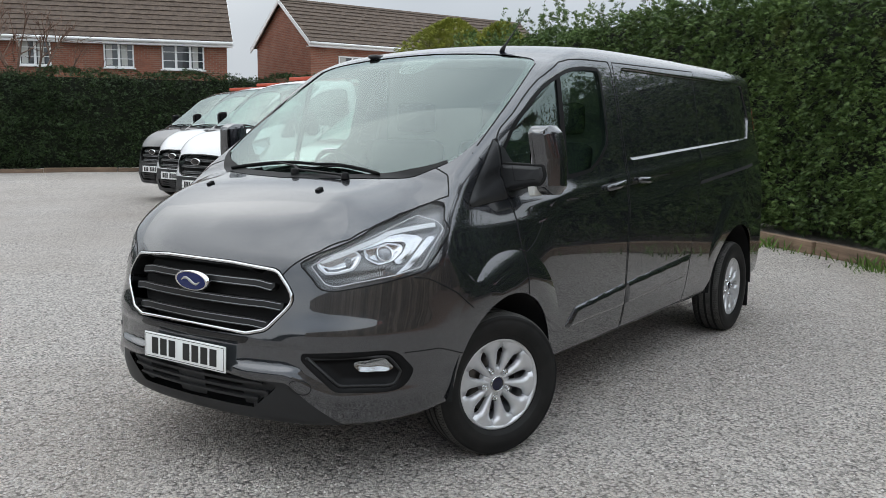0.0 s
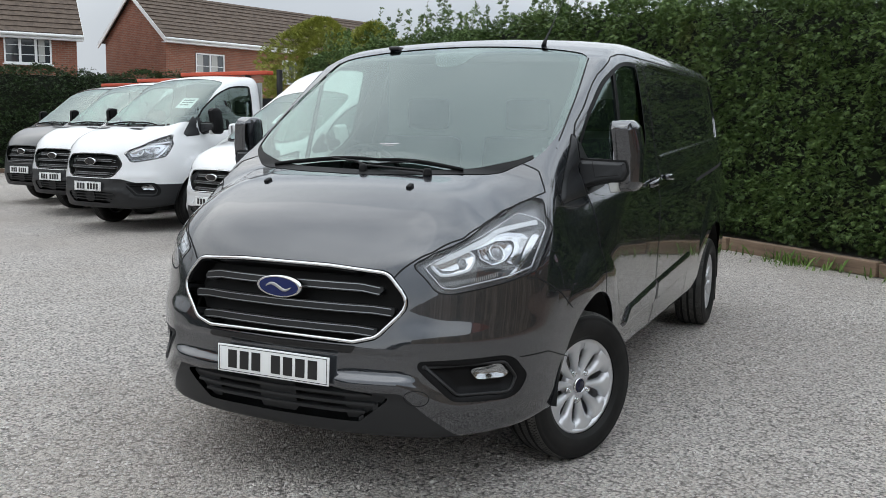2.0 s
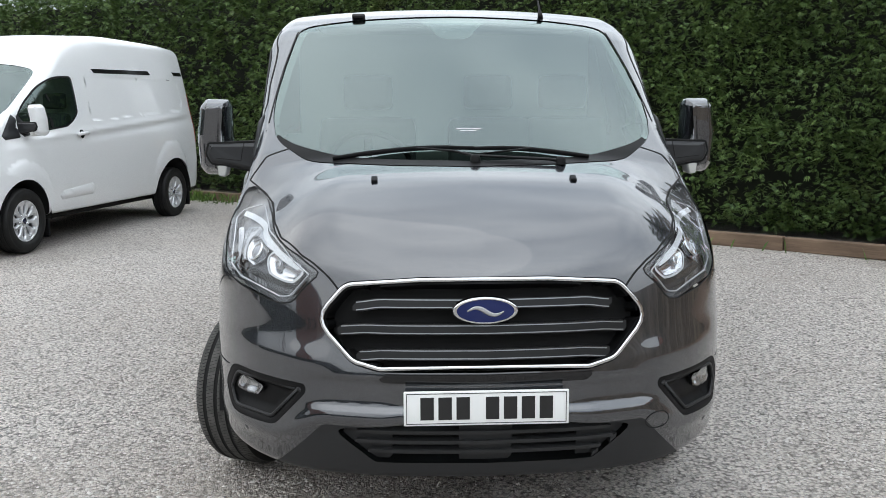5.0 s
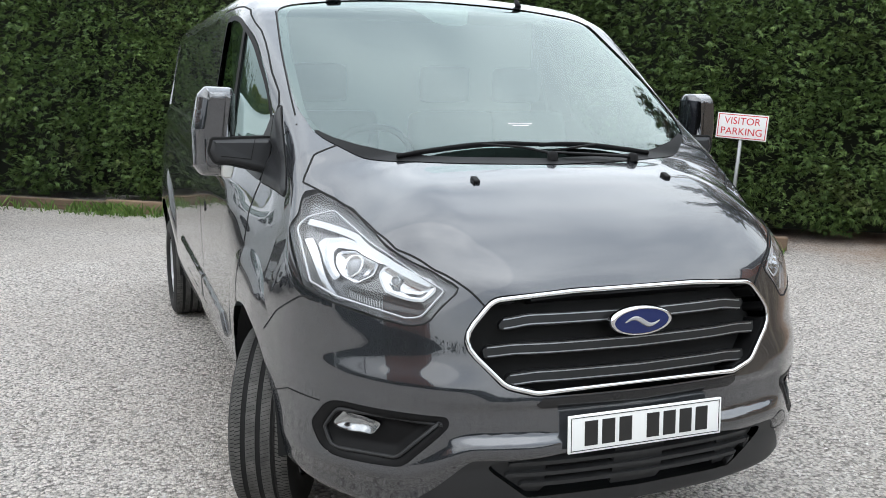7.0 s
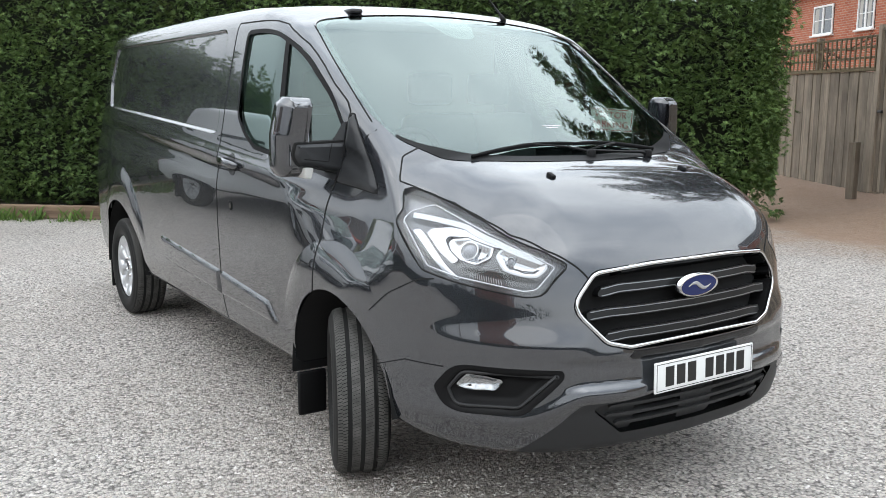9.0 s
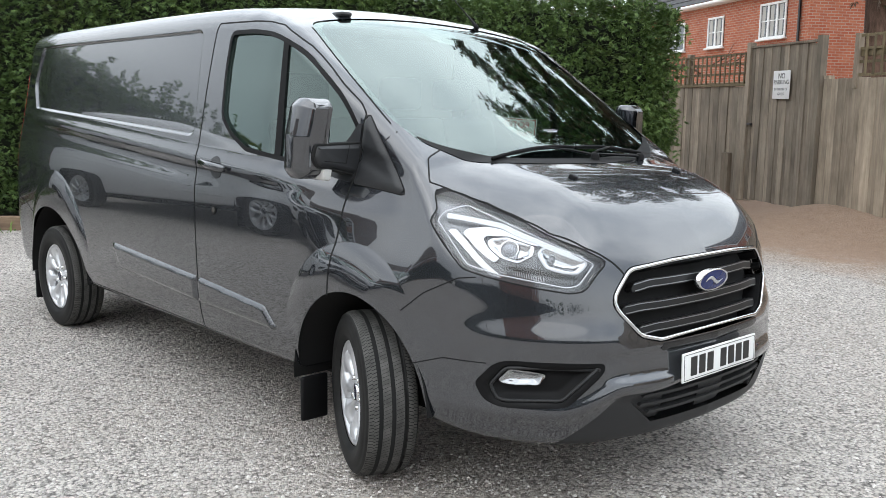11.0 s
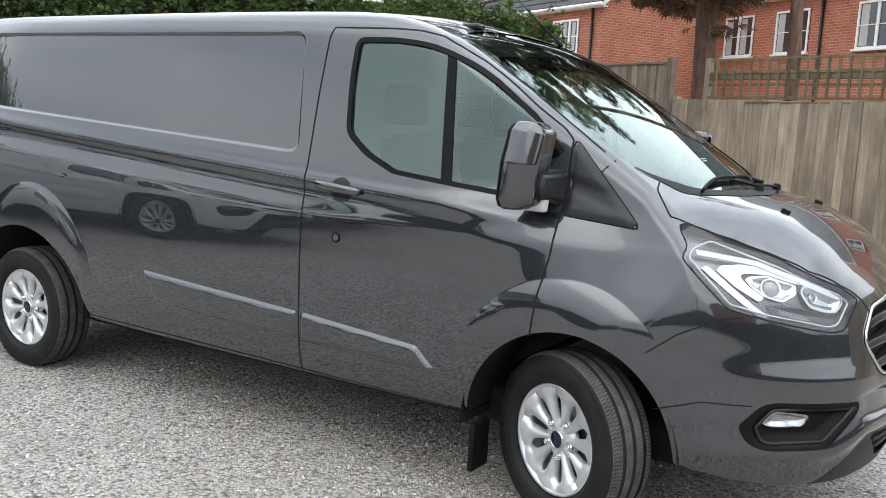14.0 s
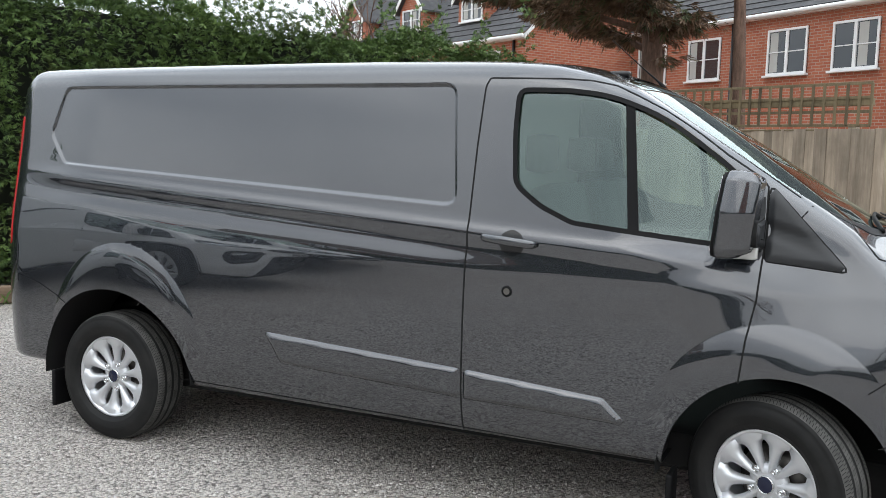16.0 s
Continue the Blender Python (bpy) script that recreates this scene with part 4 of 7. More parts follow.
def house(name, label, place, width, depth, eaves, ridge, brick, tile, windows, over=0.3, pipes=(), gutter=M_UPVC, ragged=0.02, board=0.10):
    """A gabled brick house; its front wall faces -y, its ridge runs along x."""
    ob = thing(name, label, "house", place)
    w = bmesh.new()
    v = [w.verts.new(c) for c in ((0, 0, -0.5), (width, 0, -0.5), (width, depth, -0.5), (0, depth, -0.5), (0, 0, eaves), (width, 0, eaves), (width, depth, eaves), (0, depth, eaves), (0, depth / 2, ridge - 0.05), (width, depth / 2, ridge - 0.05))]
    for q in ((0, 1, 5, 4), (1, 2, 6, 9, 5), (2, 3, 7, 6), (3, 0, 4, 8, 7)):
        w.faces.new([v[i] for i in q])
    part("wall", w, brick, ob, "red brick walls")
    sl = (ridge - eaves) / (depth / 2)
    for s in (0, 1):
        y0 = -over if s == 0 else depth + over
        tagged(part("roof", roof_courses(-0.2, width + 0.2, y0, eaves - over * sl + 0.12, depth / 2, ridge + 0.08, ragged=ragged), tile, ob, "tiled roof slope"), kind="stuff" if ragged else "")
    part("ridge_cap", mesh_of("ridge_cap", *[np.array(q) for q in ([(-0.2, depth / 2 - 0.14, ridge + 0.04), (-0.2, depth / 2, ridge + 0.15), (-0.2, depth / 2 + 0.14, ridge + 0.04), (width + 0.2, depth / 2 - 0.14, ridge + 0.04), (width + 0.2, depth / 2, ridge + 0.15), (width + 0.2, depth / 2 + 0.14, ridge + 0.04)], [(0, 3, 4, 1), (1, 4, 5, 2)])], smooth=False), tile, ob)
    part("fascia", box((-0.2, -over - 0.02, eaves - over * sl - board), (width + 0.2, -over + 0.03, eaves - over * sl + 0.08)), M_UPVC, ob, "white fascia board")
    part("soffit", box((-0.2, -over + 0.03, eaves - over * sl - board), (width + 0.2, 0.0, eaves - over * sl - board + 0.03)), M_UPVC, ob)
    gut = tube([(-0.2, -over - 0.07, eaves - over * sl + 0.05), (width + 0.2, -over - 0.07, eaves - over * sl + 0.05)], 0.06, 8, up=(0, 1, 0))
    part("gutter", gut, gutter, ob)
    for x in (-0.2, width + 0.2):
        for a, b in (((-over, eaves - over * sl), (depth / 2, ridge)), ((depth + over, eaves - over * sl), (depth / 2, ridge))):
            v4 = [(x - 0.03, a[0], a[1] - board), (x + 0.03, a[0], a[1] - board), (x + 0.03, a[0], a[1] + 0.1), (x - 0.03, a[0], a[1] + 0.1), (x - 0.03, b[0], b[1] - board), (x + 0.03, b[0], b[1] - board), (x + 0.03, b[0], b[1] + 0.1), (x - 0.03, b[0], b[1] + 0.1)]
            part("barge_board", mesh_of("barge_board", v4, [(0, 1, 2, 3), (4, 7, 6, 5), (0, 4, 5, 1), (1, 5, 6, 2), (2, 6, 7, 3), (3, 7, 4, 0)], smooth=False), M_UPVC, ob)
    for args in windows:
        casement(ob, *args[:4], 0.0, *args[4:])
    for x in pipes:
        part("downpipe", tube([(x, -0.06, 0.0), (x, -0.06, eaves - 0.1), (x, -over, eaves - over * sl)], 0.04, 8, up=(0, 1, 0)), M_PIPE, ob, "black downpipe")
    return ob


def plank(parent, name, lo, hi, mat):
    """One upright board, its grain along z, with an origin of its own."""
    c = (Vector(lo) + Vector(hi)) / 2
    o = part(name, box(Vector(lo) - c, Vector(hi) - c, 0.004), mat, parent)
    o.matrix_basis = Matrix.Translation(c)
    return o


def fence_run(name, label, a, b, z0, height, mat, trellis=0.0, board=0.15, lath_mat=None, cap=False, posts=True, lath_low=None):
    """Close-boarded fence from a to b, if wanted with trellis on top."""
    a, b = np.array(a, float), np.array(b, float)
    d = b - a
    ln = float(np.linalg.norm(d))
    ob = thing(name, label, "fence", Matrix(((d[0] / ln, -d[1] / ln, 0, a[0]), (d[1] / ln, d[0] / ln, 0, a[1]), (0, 0, 1, z0), (0, 0, 0, 1))))
    n = int(ln / board)
    shared = box((-board / 2 - 0.008, -0.010, -height / 2), (board / 2 + 0.008, 0.010, height / 2), 0.003)
    me = bpy.data.meshes.new("board")
    shared.to_mesh(me)
    shared.free()
    me.materials.append(mat.m)
    for i in range(n):
        o = new("board", me)
        o.parent = ob
        o.matrix_basis = pose((i + 0.5) * ln / n, float(rng.normal(0, 0.003)) + (0.012 if i % 2 else 0), height / 2 + float(rng.normal(0, 0.004)), 0, float(rng.normal(0, 0.3)), float(rng.normal(0, 1.2)))
    for z in (0.35, height - 0.3):
        rail = part("rail", shade(box((-ln / 2, -0.03, -0.045), (ln / 2, 0.03, 0.045), 0.008)), mat, ob)
        rail.matrix_basis = pose(ln / 2, 0.05, z)
    if cap:
        c = part("cap_rail", shade(box((-ln / 2, -0.035, -0.018), (ln / 2, 0.035, 0.018), 0.006)), lath_mat or mat, ob)
        c.matrix_basis = pose(ln / 2, 0.0, height + 0.02)
    if trellis:
        lm = lath_mat or mat
        z0t = height + 0.05
        m = int(ln / 0.15)
        for i in range(m + 1):
            plank(ob, "lath", (i * ln / m - 0.018, -0.012, z0t), (i * ln / m + 0.018, 0.006, z0t + trellis), lm)
        k = int(trellis / 0.145)
        for i in range(k + 1):
            zz = z0t + i * trellis / k
            o = part("cross_lath", box((-ln / 2, 0.006, -0.018), (ln / 2, 0.022, 0.018), 0.003), lm, ob)
            o.matrix_basis = pose(ln / 2, 0, zz)
    if posts:
        m = max(1, round(ln / 1.83))
        for i in range(m + 1):
            plank(ob, "fence_post", (i * ln / m - 0.05, 0.02, 0.0), (i * ln / m + 0.05, 0.12, height + (trellis + 0.12 if trellis else 0.05)), mat)
    return ob


def conifer(name, label, x, y, height, trunk, reach, first, needle, count, seed, droop=0.25, dead=0.0, twig=0.28, flat=0.7, lop=0.0, way=0.0, climb=(0.05, 0.30)):
    """A tall conifer: tapered trunk, whorled limbs that arch out and flat sprays of needles along them."""
    r = np.random.default_rng(seed)
    ob = thing(name, label, "tree", Matrix.Translation((x, y, 0.0)))
    z = np.linspace(-0.1, height, 16)
    wob = np.stack([0.06 * np.sin(0.9 * z), 0.05 * np.sin(1.3 * z + 1), z], 1)
    part("trunk", tube(wob, trunk * (1 - 0.9 * np.linspace(0, 1, 16)) + 0.02, 12, up=(1, 0, 0)), M_BARK, ob, "tapered brown trunk")
    vs, fs, k = [], [], 0
    pl, ou, pd, od = [], [], [], []
    for i in range(count):
        h = first + (height - first) * (i / count) ** 1.05
        a = i * 2.39996 + r.normal(0, 0.25)
        ln = reach * (1 - (h - first) / (height - first + 0.6)) ** flat * r.uniform(0.7, 1.1) * (1 - lop + lop * math.cos(a - way)) + 0.3
        s = np.linspace(0, 1, 9)
        rise = r.uniform(*climb)
        p = np.stack([math.cos(a) * ln * s, math.sin(a) * ln * s, h + ln * (rise * s - droop * 1.6 * s * s)], 1)
        p[:, 0] += 0.06 * np.sin(0.9 * h)
        me = tube(p, 0.045 * (1 - 0.85 * s) * (0.5 + ln / reach) + 0.004, 6)
        part("limb", me, M_BARK, ob)
        m = int(230 * ln)
        t = r.uniform(0.15, 1, m)
        c = np.stack([np.interp(t, s, p[:, q]) for q in range(3)], 1)
        off = r.normal(0, 1, (m, 3)) * np.array([0.30, 0.30, 0.10]) * (0.35 + 0.9 * t[:, None] * (1.15 - t[:, None]))
        o = np.stack([np.full(m, math.cos(a)), np.full(m, math.sin(a)), np.full(m, -0.15)], 1) + off * 2
        brown = r.random(m) < dead * (1.4 if h < first + 2.5 else 0.4)
        pl.append((c + off)[~brown]), ou.append(o[~brown])
        pd.append((c + off)[brown]), od.append(o[brown])
    v, f = spray_mesh(np.concatenate(pl), np.concatenate(ou), twig, 4, droop=0.25, spread=0.4, seed=seed)
    tagged(part("crown", mesh_of("crown", v, f, needle, smooth=False), None, ob, "dark green drooping needles"), kind="stuff")
    if dead:
        v, f = spray_mesh(np.concatenate(pd), np.concatenate(od), twig, 4, droop=0.3, spread=0.4, seed=seed + 1)
        tagged(part("dead_growth", mesh_of("dead_growth", v, f, M_NEEDLE_DEAD, smooth=False), None, ob, "brown dead twigs"), kind="stuff")
    return ob


def shrub(name, label, x, y, z0, rad, height, mat, n, size, seed):
    """An upright conifer shrub: many sprays round a loose cone."""
    r = np.random.default_rng(seed)
    ob = thing(name, label, "shrub", Matrix.Translation((x, y, z0)))
    part("trunk", tube([(0, 0, -0.2), (0.03, 0, height * 0.5), (0, 0, height * 0.9)], np.array([0.09, 0.05, 0.01]), 8, up=(1, 0, 0)), M_BARK, ob)
    t = r.uniform(0, 1, n) ** 0.8
    a = r.uniform(0, 2 * np.pi, n)
    lob = 1 + 0.28 * np.sin(3 * a + 5 * t) + 0.2 * np.sin(5 * a - 9 * t)
    rr = rad * lob * (1 - t ** 2.2) ** 0.6 * r.uniform(0.55, 1.0, n) ** 0.5
    p = np.stack([rr * np.cos(a), rr * np.sin(a), t * height], 1)
    o = np.stack([np.cos(a), np.sin(a), 0.9 + 0 * a], 1)
    v, f = spray_mesh(p, o, size, 4, droop=-0.2, spread=0.4, seed=seed)
    tagged(part("crown", mesh_of("crown", v, f, mat, smooth=False), None, ob), kind="stuff")
    return ob


def bare_tree(name, label, x, y, height, seed, spread=0.6, levels=5, mat=None, trunk=0.14, z0=0.0):
    """A leafless tree of forking twigs."""
    r = np.random.default_rng(seed)
    ob = thing(name, label, "tree", Matrix.Translation((x, y, z0)))
    bm_v, bm_f = [], []

    def grow(p, d, ln, rad, lvl):
        q = p + d * ln
        u = np.cross(d, [0.3, 0.5, 0.8])
        u /= np.linalg.norm(u)
        w = np.cross(d, u)
        k = len(bm_v)
        for c, rr in ((p, rad), (q, rad * 0.68)):
            for j in range(4):
                t = j * math.pi / 2
                bm_v.append(c + rr * (math.cos(t) * u + math.sin(t) * w))
        for j in range(4):
            bm_f.append((k + j, k + (j + 1) % 4, k + 4 + (j + 1) % 4, k + 4 + j))
        if lvl == 0:
            return
        for _ in range(3 if lvl > 1 else 4):
            nd = d + r.normal(0, spread, 3) + np.array([0, 0, 0.12])
            nd /= np.linalg.norm(nd)
            grow(p + d * ln * r.uniform(0.6, 1.0), nd, ln * r.uniform(0.6, 0.82), rad * 0.58, lvl - 1)

    grow(np.zeros(3), np.array([0, 0, 1.0]), height * 0.32, trunk, levels)
    tagged(part("branchwork", mesh_of("branchwork", bm_v, bm_f, mat or M_BARK, smooth=True), None, ob, "bare brown branches"), kind="stuff")
    return ob


def text_part(name, words, size, material, parent, place, label=""):
    """Words as a flat mesh, centred."""
    c = bpy.data.curves.new(name, "FONT")
    c.body, c.size, c.align_x, c.align_y, c.extrude = words, size, "CENTER", "CENTER", 0.0012
    tmp = bpy.data.objects.new("words", c)
    scene.collection.objects.link(tmp)
    me = bpy.data.meshes.new_from_object(tmp.evaluated_get(bpy.context.evaluated_depsgraph_get()))
    bpy.data.objects.remove(tmp)
    bpy.data.curves.remove(c)
    me.materials.clear()
    o = part(name, me, material, parent, label)
    o.matrix_basis = place
    return o


make_ground()
loose_stones()
kerb(on_kerb(-13.5), KERB_DIR, 18.6)
kerb((-3.7, -29.5), (-0.8555, 0.5179), 20.0)
grass_strip()

# ---------------------------------------------------------------- the panel vans
def shrunk(poly, by):
    """An outline drawn in by a distance, for soft outlines."""
    d = np.roll(poly, -1, 0) - np.roll(poly, 1, 0)
    n = np.stack([d[:, 1], -d[:, 0]], 1) / np.linalg.norm(d, axis=1, keepdims=True)
    area = (poly[:, 0] * np.roll(poly[:, 1], -1) - np.roll(poly[:, 0], -1) * poly[:, 1]).sum()
    return poly - n * by * (1 if area > 0 else -1)


SIDE_GLASS = fillet([(-1.118, 1.845, 0.05), (-0.90, 1.842, 0.6), (-0.72, 1.822, 0.9), (-0.49, 1.735, 0.9), (-0.215, 1.535, 0.9), (-0.10, 1.40, 0.05), (-0.125, 1.228, 0.02), (-0.30, 1.236, 0.9), (-0.83, 1.286, 0.12), (-0.98, 1.350, 0.3), (-1.095, 1.435, 0.10), (-1.118, 1.66, 0.9)], 0.05, 7)
DOOR_LINE = [(-1.283, 0.36), (-1.288, 0.55), (-1.284, 0.87), (-1.276, 1.29), (-1.272, 1.59), (-1.262, 1.85), (-1.245, 1.885), (-0.92, 1.880), (-0.80, 1.872), (-0.70, 1.852), (-0.60, 1.806), (-0.50, 1.755), (-0.42, 1.705), (-0.346, 1.655), (-0.25, 1.585), (-0.135, 1.510), (-0.095, 1.470), (-0.091, 1.28), (-0.103, 1.045), (-0.129, 0.90), (-0.146, 0.73)]
SLIDE_LINE = [(-1.30, 0.38), (-1.30, 1.885), (-2.60, 1.90), (-2.585, 1.62), (-2.47, 1.16), (-2.43, 1.14), (-2.30, 0.54), (-2.27, 0.38)]
LAMP = fillet([(0.322, 1.212, 0.02), (0.386, 1.125), (0.372, 1.09), (0.548, 0.930, 0.05), (0.668, 0.902), (0.862, 0.860, 0.02), (0.892, 0.868, 0.02), (0.912, 0.968, 0.03), (0.856, 1.013), (0.67, 1.098), (0.41, 1.178)], 0.03)
BONNET_SIDE = [(0.205, 0.69), (0.227, 0.775), (0.300, 0.832), (0.322, 0.821), (0.36, 0.792), (0.41, 0.757), (0.50, 0.720), (0.60, 0.706), (0.67, 0.695), (0.76, 0.664), (0.856, 0.586), (0.905, 0.523), (0.950, 0.455)]
GRILLE = fillet([(-0.548, 0.826), (-0.445, 0.946), (-0.2, 0.962), (0.2, 0.962), (0.445, 0.946), (0.548, 0.826), (0.425, 0.690), (0.34, 0.668), (-0.34, 0.668), (-0.425, 0.690)], 0.07)
FOG = fillet([(0.890, 0.530), (0.852, 0.622), (0.578, 0.616), (0.572, 0.590), (0.688, 0.456), (0.868, 0.446)], 0.055)
FOG_LAMP = fillet([(0.852, 0.540), (0.828, 0.587), (0.738, 0.574), (0.762, 0.533), (0.835, 0.529)], 0.015)
INTAKE = fillet([(-0.492, 0.478), (-0.24, 0.506), (0.24, 0.506), (0.492, 0.478), (0.352, 0.365), (-0.352, 0.365)], 0.02)
SKIRT = fillet([(-0.52, 0.492), (0.52, 0.492), (0.70, 0.30), (0.66, 0.20), (-0.66, 0.20), (-0.70, 0.30)], 0.03)
LOW_BAR = fillet([(-0.355, 0.664), (0.355, 0.664), (0.325, 0.634), (-0.325, 0.634)], 0.008)
MIRROR_PANEL = fillet([(-0.088, 1.478), (0.212, 1.163), (-0.088, 1.19)], 0.012)
TRIM_BACK = fillet([(-2.315, 0.692), (-1.30, 0.640), (-1.30, 0.508), (-2.22, 0.546)], 0.008)
TRIM_FRONT = fillet([(-1.278, 0.640), (-0.662, 0.597), (-0.548, 0.488), (-0.64, 0.496), (-1.278, 0.507)], 0.012)
HL_STRIP = [(0.418, 1.116), (0.50, 1.102), (0.606, 1.088), (0.738, 1.043), (0.818, 1.006), (0.868, 0.982)]
HL_BRACKET = fillet([(0.490, 1.060), (0.497, 1.076), (0.552, 1.084), (0.641, 1.076), (0.754, 1.040), (0.753, 1.026), (0.641, 1.058), (0.566, 1.056), (0.563, 1.043), (0.599, 1.014), (0.657, 0.980), (0.642, 0.964), (0.556, 1.013)], 0.008)
HL_FLOOR = fillet([(0.572, 1.046), (0.640, 1.056), (0.738, 1.028), (0.748, 0.995), (0.715, 0.966), (0.660, 0.982), (0.603, 1.016)], 0.014)
HL_BOWL = fillet([(0.753, 1.017), (0.780, 1.025), (0.878, 0.976), (0.881, 0.957), (0.869, 0.929), (0.833, 0.935), (0.795, 0.950), (0.767, 0.989)], 0.012)
HL_SLASH = fillet([(0.436, 1.075), (0.467, 1.071), (0.670, 0.921), (0.695, 0.905), (0.645, 0.914)], 0.006)
HL_TAIL = fillet([(0.385, 1.104), (0.430, 1.074), (0.640, 0.914), (0.560, 0.936), (0.484, 0.992)], 0.006)
HL_FOOT = fillet([(0.665, 0.957), (0.715, 0.957), (0.800, 0.938), (0.876, 0.920), (0.896, 0.955), (0.880, 0.888), (0.700, 0.914)], 0.006)
LAMP_INNER = fillet([(0.405, 1.128), (0.398, 1.096), (0.556, 0.948), (0.668, 0.919), (0.850, 0.880), (0.877, 0.886), (0.895, 0.962), (0.850, 0.997), (0.664, 1.082), (0.440, 1.152)], 0.02)
HANDLE_BOWL = fillet([(-1.135, 1.195), (-1.115, 1.238), (-1.075, 1.256), (-1.035, 1.238), (-1.015, 1.192), (-1.035, 1.155), (-1.075, 1.143), (-1.115, 1.158)], 0.03)


def inside(poly):
    return lambda q: poly_sdf(poly, q)


def ring(poly, outer, inner):
    """The band between two distances inside an outline (both positive inwards)."""
    return lambda q: np.abs(poly_sdf(poly, q) + (outer + inner) / 2) - abs(inner - outer) / 2


def around(poly, pad=0.02):
    return (poly.min(0) - pad, poly.max(0) + pad)


def screen_value(q):
    """Windscreen outline seen from above (x, y), negative inside."""
    x, y = q[:, 0], np.abs(q[:, 1])
    low = SCREEN_LOW(y) - x
    high = x - SCREEN_HIGH(y)
    wide = SCREEN_WIDE(x) - y
    return -smin3(low, high, wide)


def smin3(a, b, c):
    return -smax(smax(-a, -b, 0.09), -c, 0.09)


SCREEN_LOW = curve((0.0, 0.475), (0.25, 0.435), (0.45, 0.37), (0.6, 0.29), (0.7, 0.20), (0.76, 0.11), (0.80, -0.1), (0.9, -0.4))
SCREEN_HIGH = curve((0.0, -0.74), (0.4, -0.725), (0.6, -0.70), (0.8, -0.66))
SCREEN_WIDE = curve((-1.0, 0.685), (-0.70, 0.715), (-0.3, 0.765), (0.05, 0.79), (0.3, 0.80), (0.6, 0.8))


def wheel(name, parent, place, blue=True, fine=True):
    """A ten-spoke alloy wheel with its tyre; the axle lies along y, the outer face towards +y."""
    hub = part(name, mesh_of("hub_barrel", *spin([(0.205, -0.10), (0.212, -0.08), (0.196, -0.06), (0.196, 0.055), (0.209, 0.075), (0.216, 0.085), (0.214, 0.090), (0.203, 0.086), (0.190, 0.06), (0.186, -0.09)], 56), M_ALLOY), M_ALLOY, parent, "silver alloy wheel with ten spokes")
    hub.matrix_basis = place
    prof = [(0.212, -0.098), (0.235, -0.109), (0.275, -0.112), (0.305, -0.106), (0.325, -0.092), (0.334, -0.075), (0.337, -0.05)]
    for g in (-0.05, 0.0, 0.05):
        prof += [(0.337, g - 0.014), (0.337, g - 0.0085), (0.329, g - 0.008), (0.329, g + 0.008), (0.337, g + 0.0085), (0.337, g + 0.014)]
    prof += [(0.337, 0.066), (0.334, 0.078), (0.325, 0.095), (0.312, 0.104), (0.311, 0.1035), (0.300, 0.109), (0.270, 0.113), (0.268, 0.1125), (0.238, 0.1095), (0.236, 0.108), (0.216, 0.093)]
    part("tyre", mesh_of("tyre", *spin(prof, 96), M_TYRE), M_TYRE, hub, "black rubber tyre with ribbed tread")
    # near-black rings that paint the shade down in the grooves
    for g in (-0.05, 0.0, 0.05):
        part("tread_groove", mesh_of("tread_groove", *spin([(0.3345, g - 0.0085), (0.3345, g + 0.0085)], 72), M_SEAM), None, hub)
    if fine:
        for line in ([(0.3250, -0.0955), (0.3345, -0.080), (0.3376, -0.066), (0.3376, -0.0585)], [(0.3376, -0.0415), (0.3376, -0.0085)], [(0.3376, 0.0085), (0.3376, 0.0415)], [(0.3376, 0.0585), (0.3376, 0.066), (0.3345, 0.080), (0.3250, 0.0965)]):
            part("tread_rib", mesh_of("tread_rib", *spin(line, 96), M_TREAD), None, hub)
        # sipes across the shoulders of the tread, drawn as flat near-black strips
        v, f = [], []
        for i in range(150):
            a = 2 * np.pi * i / 150
            for y0, y1, r0, r1 in ((-0.058, -0.078, 0.3378, 0.3354), (-0.078, -0.095, 0.3354, 0.3262), (-0.040, -0.010, 0.3372, 0.3372), (0.010, 0.040, 0.3372, 0.3372), (0.058, 0.078, 0.3378, 0.3354), (0.078, 0.095, 0.3354, 0.3268)):
                for rr, yy, da in ((r0, y0, 0), (r0, y0, 0.0085 if abs(y0) > 0.05 else 0.004), (r1, y1, 0.028 if abs(y0) > 0.05 else 0.034), (r1, y1, 0.0195 if abs(y0) > 0.05 else 0.030)):
                    v.append(((rr + 0.0014) * math.cos(a + da), yy, (rr + 0.0014) * math.sin(a + da)))
                k = len(v)
                f.append((k - 4, k - 3, k - 2, k - 1))
        tagged(part("tread_sipe", mesh_of("tread_sipe", v, f, M_SEAM, smooth=False), M_SEAM, hub), kind="stuff")
    # spokes: ribs that swell towards the rim
    for i in range(10):
        a = 2 * np.pi * (i + 0.5) / 10
        bm = bmesh.new()
        rows = []
        for r, w, y, d in ((0.045, 0.0125, 0.066, 0.03), (0.075, 0.0140, 0.069, 0.03), (0.105, 0.0175, 0.073, 0.032), (0.135, 0.0225, 0.077, 0.034), (0.152, 0.0270, 0.079, 0.035), (0.163, 0.0340, 0.081, 0.035), (0.172, 0.0455, 0.083, 0.035), (0.180, 0.0585, 0.085, 0.035), (0.206, 0.0655, 0.087, 0.035)):
            row = []
            for k, (ww, yy) in enumerate(((-w, y - d), (-w * 0.96, y - 0.011), (-w * 0.45, y - 0.004), (0, y), (w * 0.45, y - 0.004), (w * 0.96, y - 0.011), (w, y - d))):
                rr = r - 0.5 * ww * ww / max(r, 0.05)
                row.append(bm.verts.new((rr * math.cos(a) - ww * math.sin(a), yy, rr * math.sin(a) + ww * math.cos(a))))
            rows.append(row)
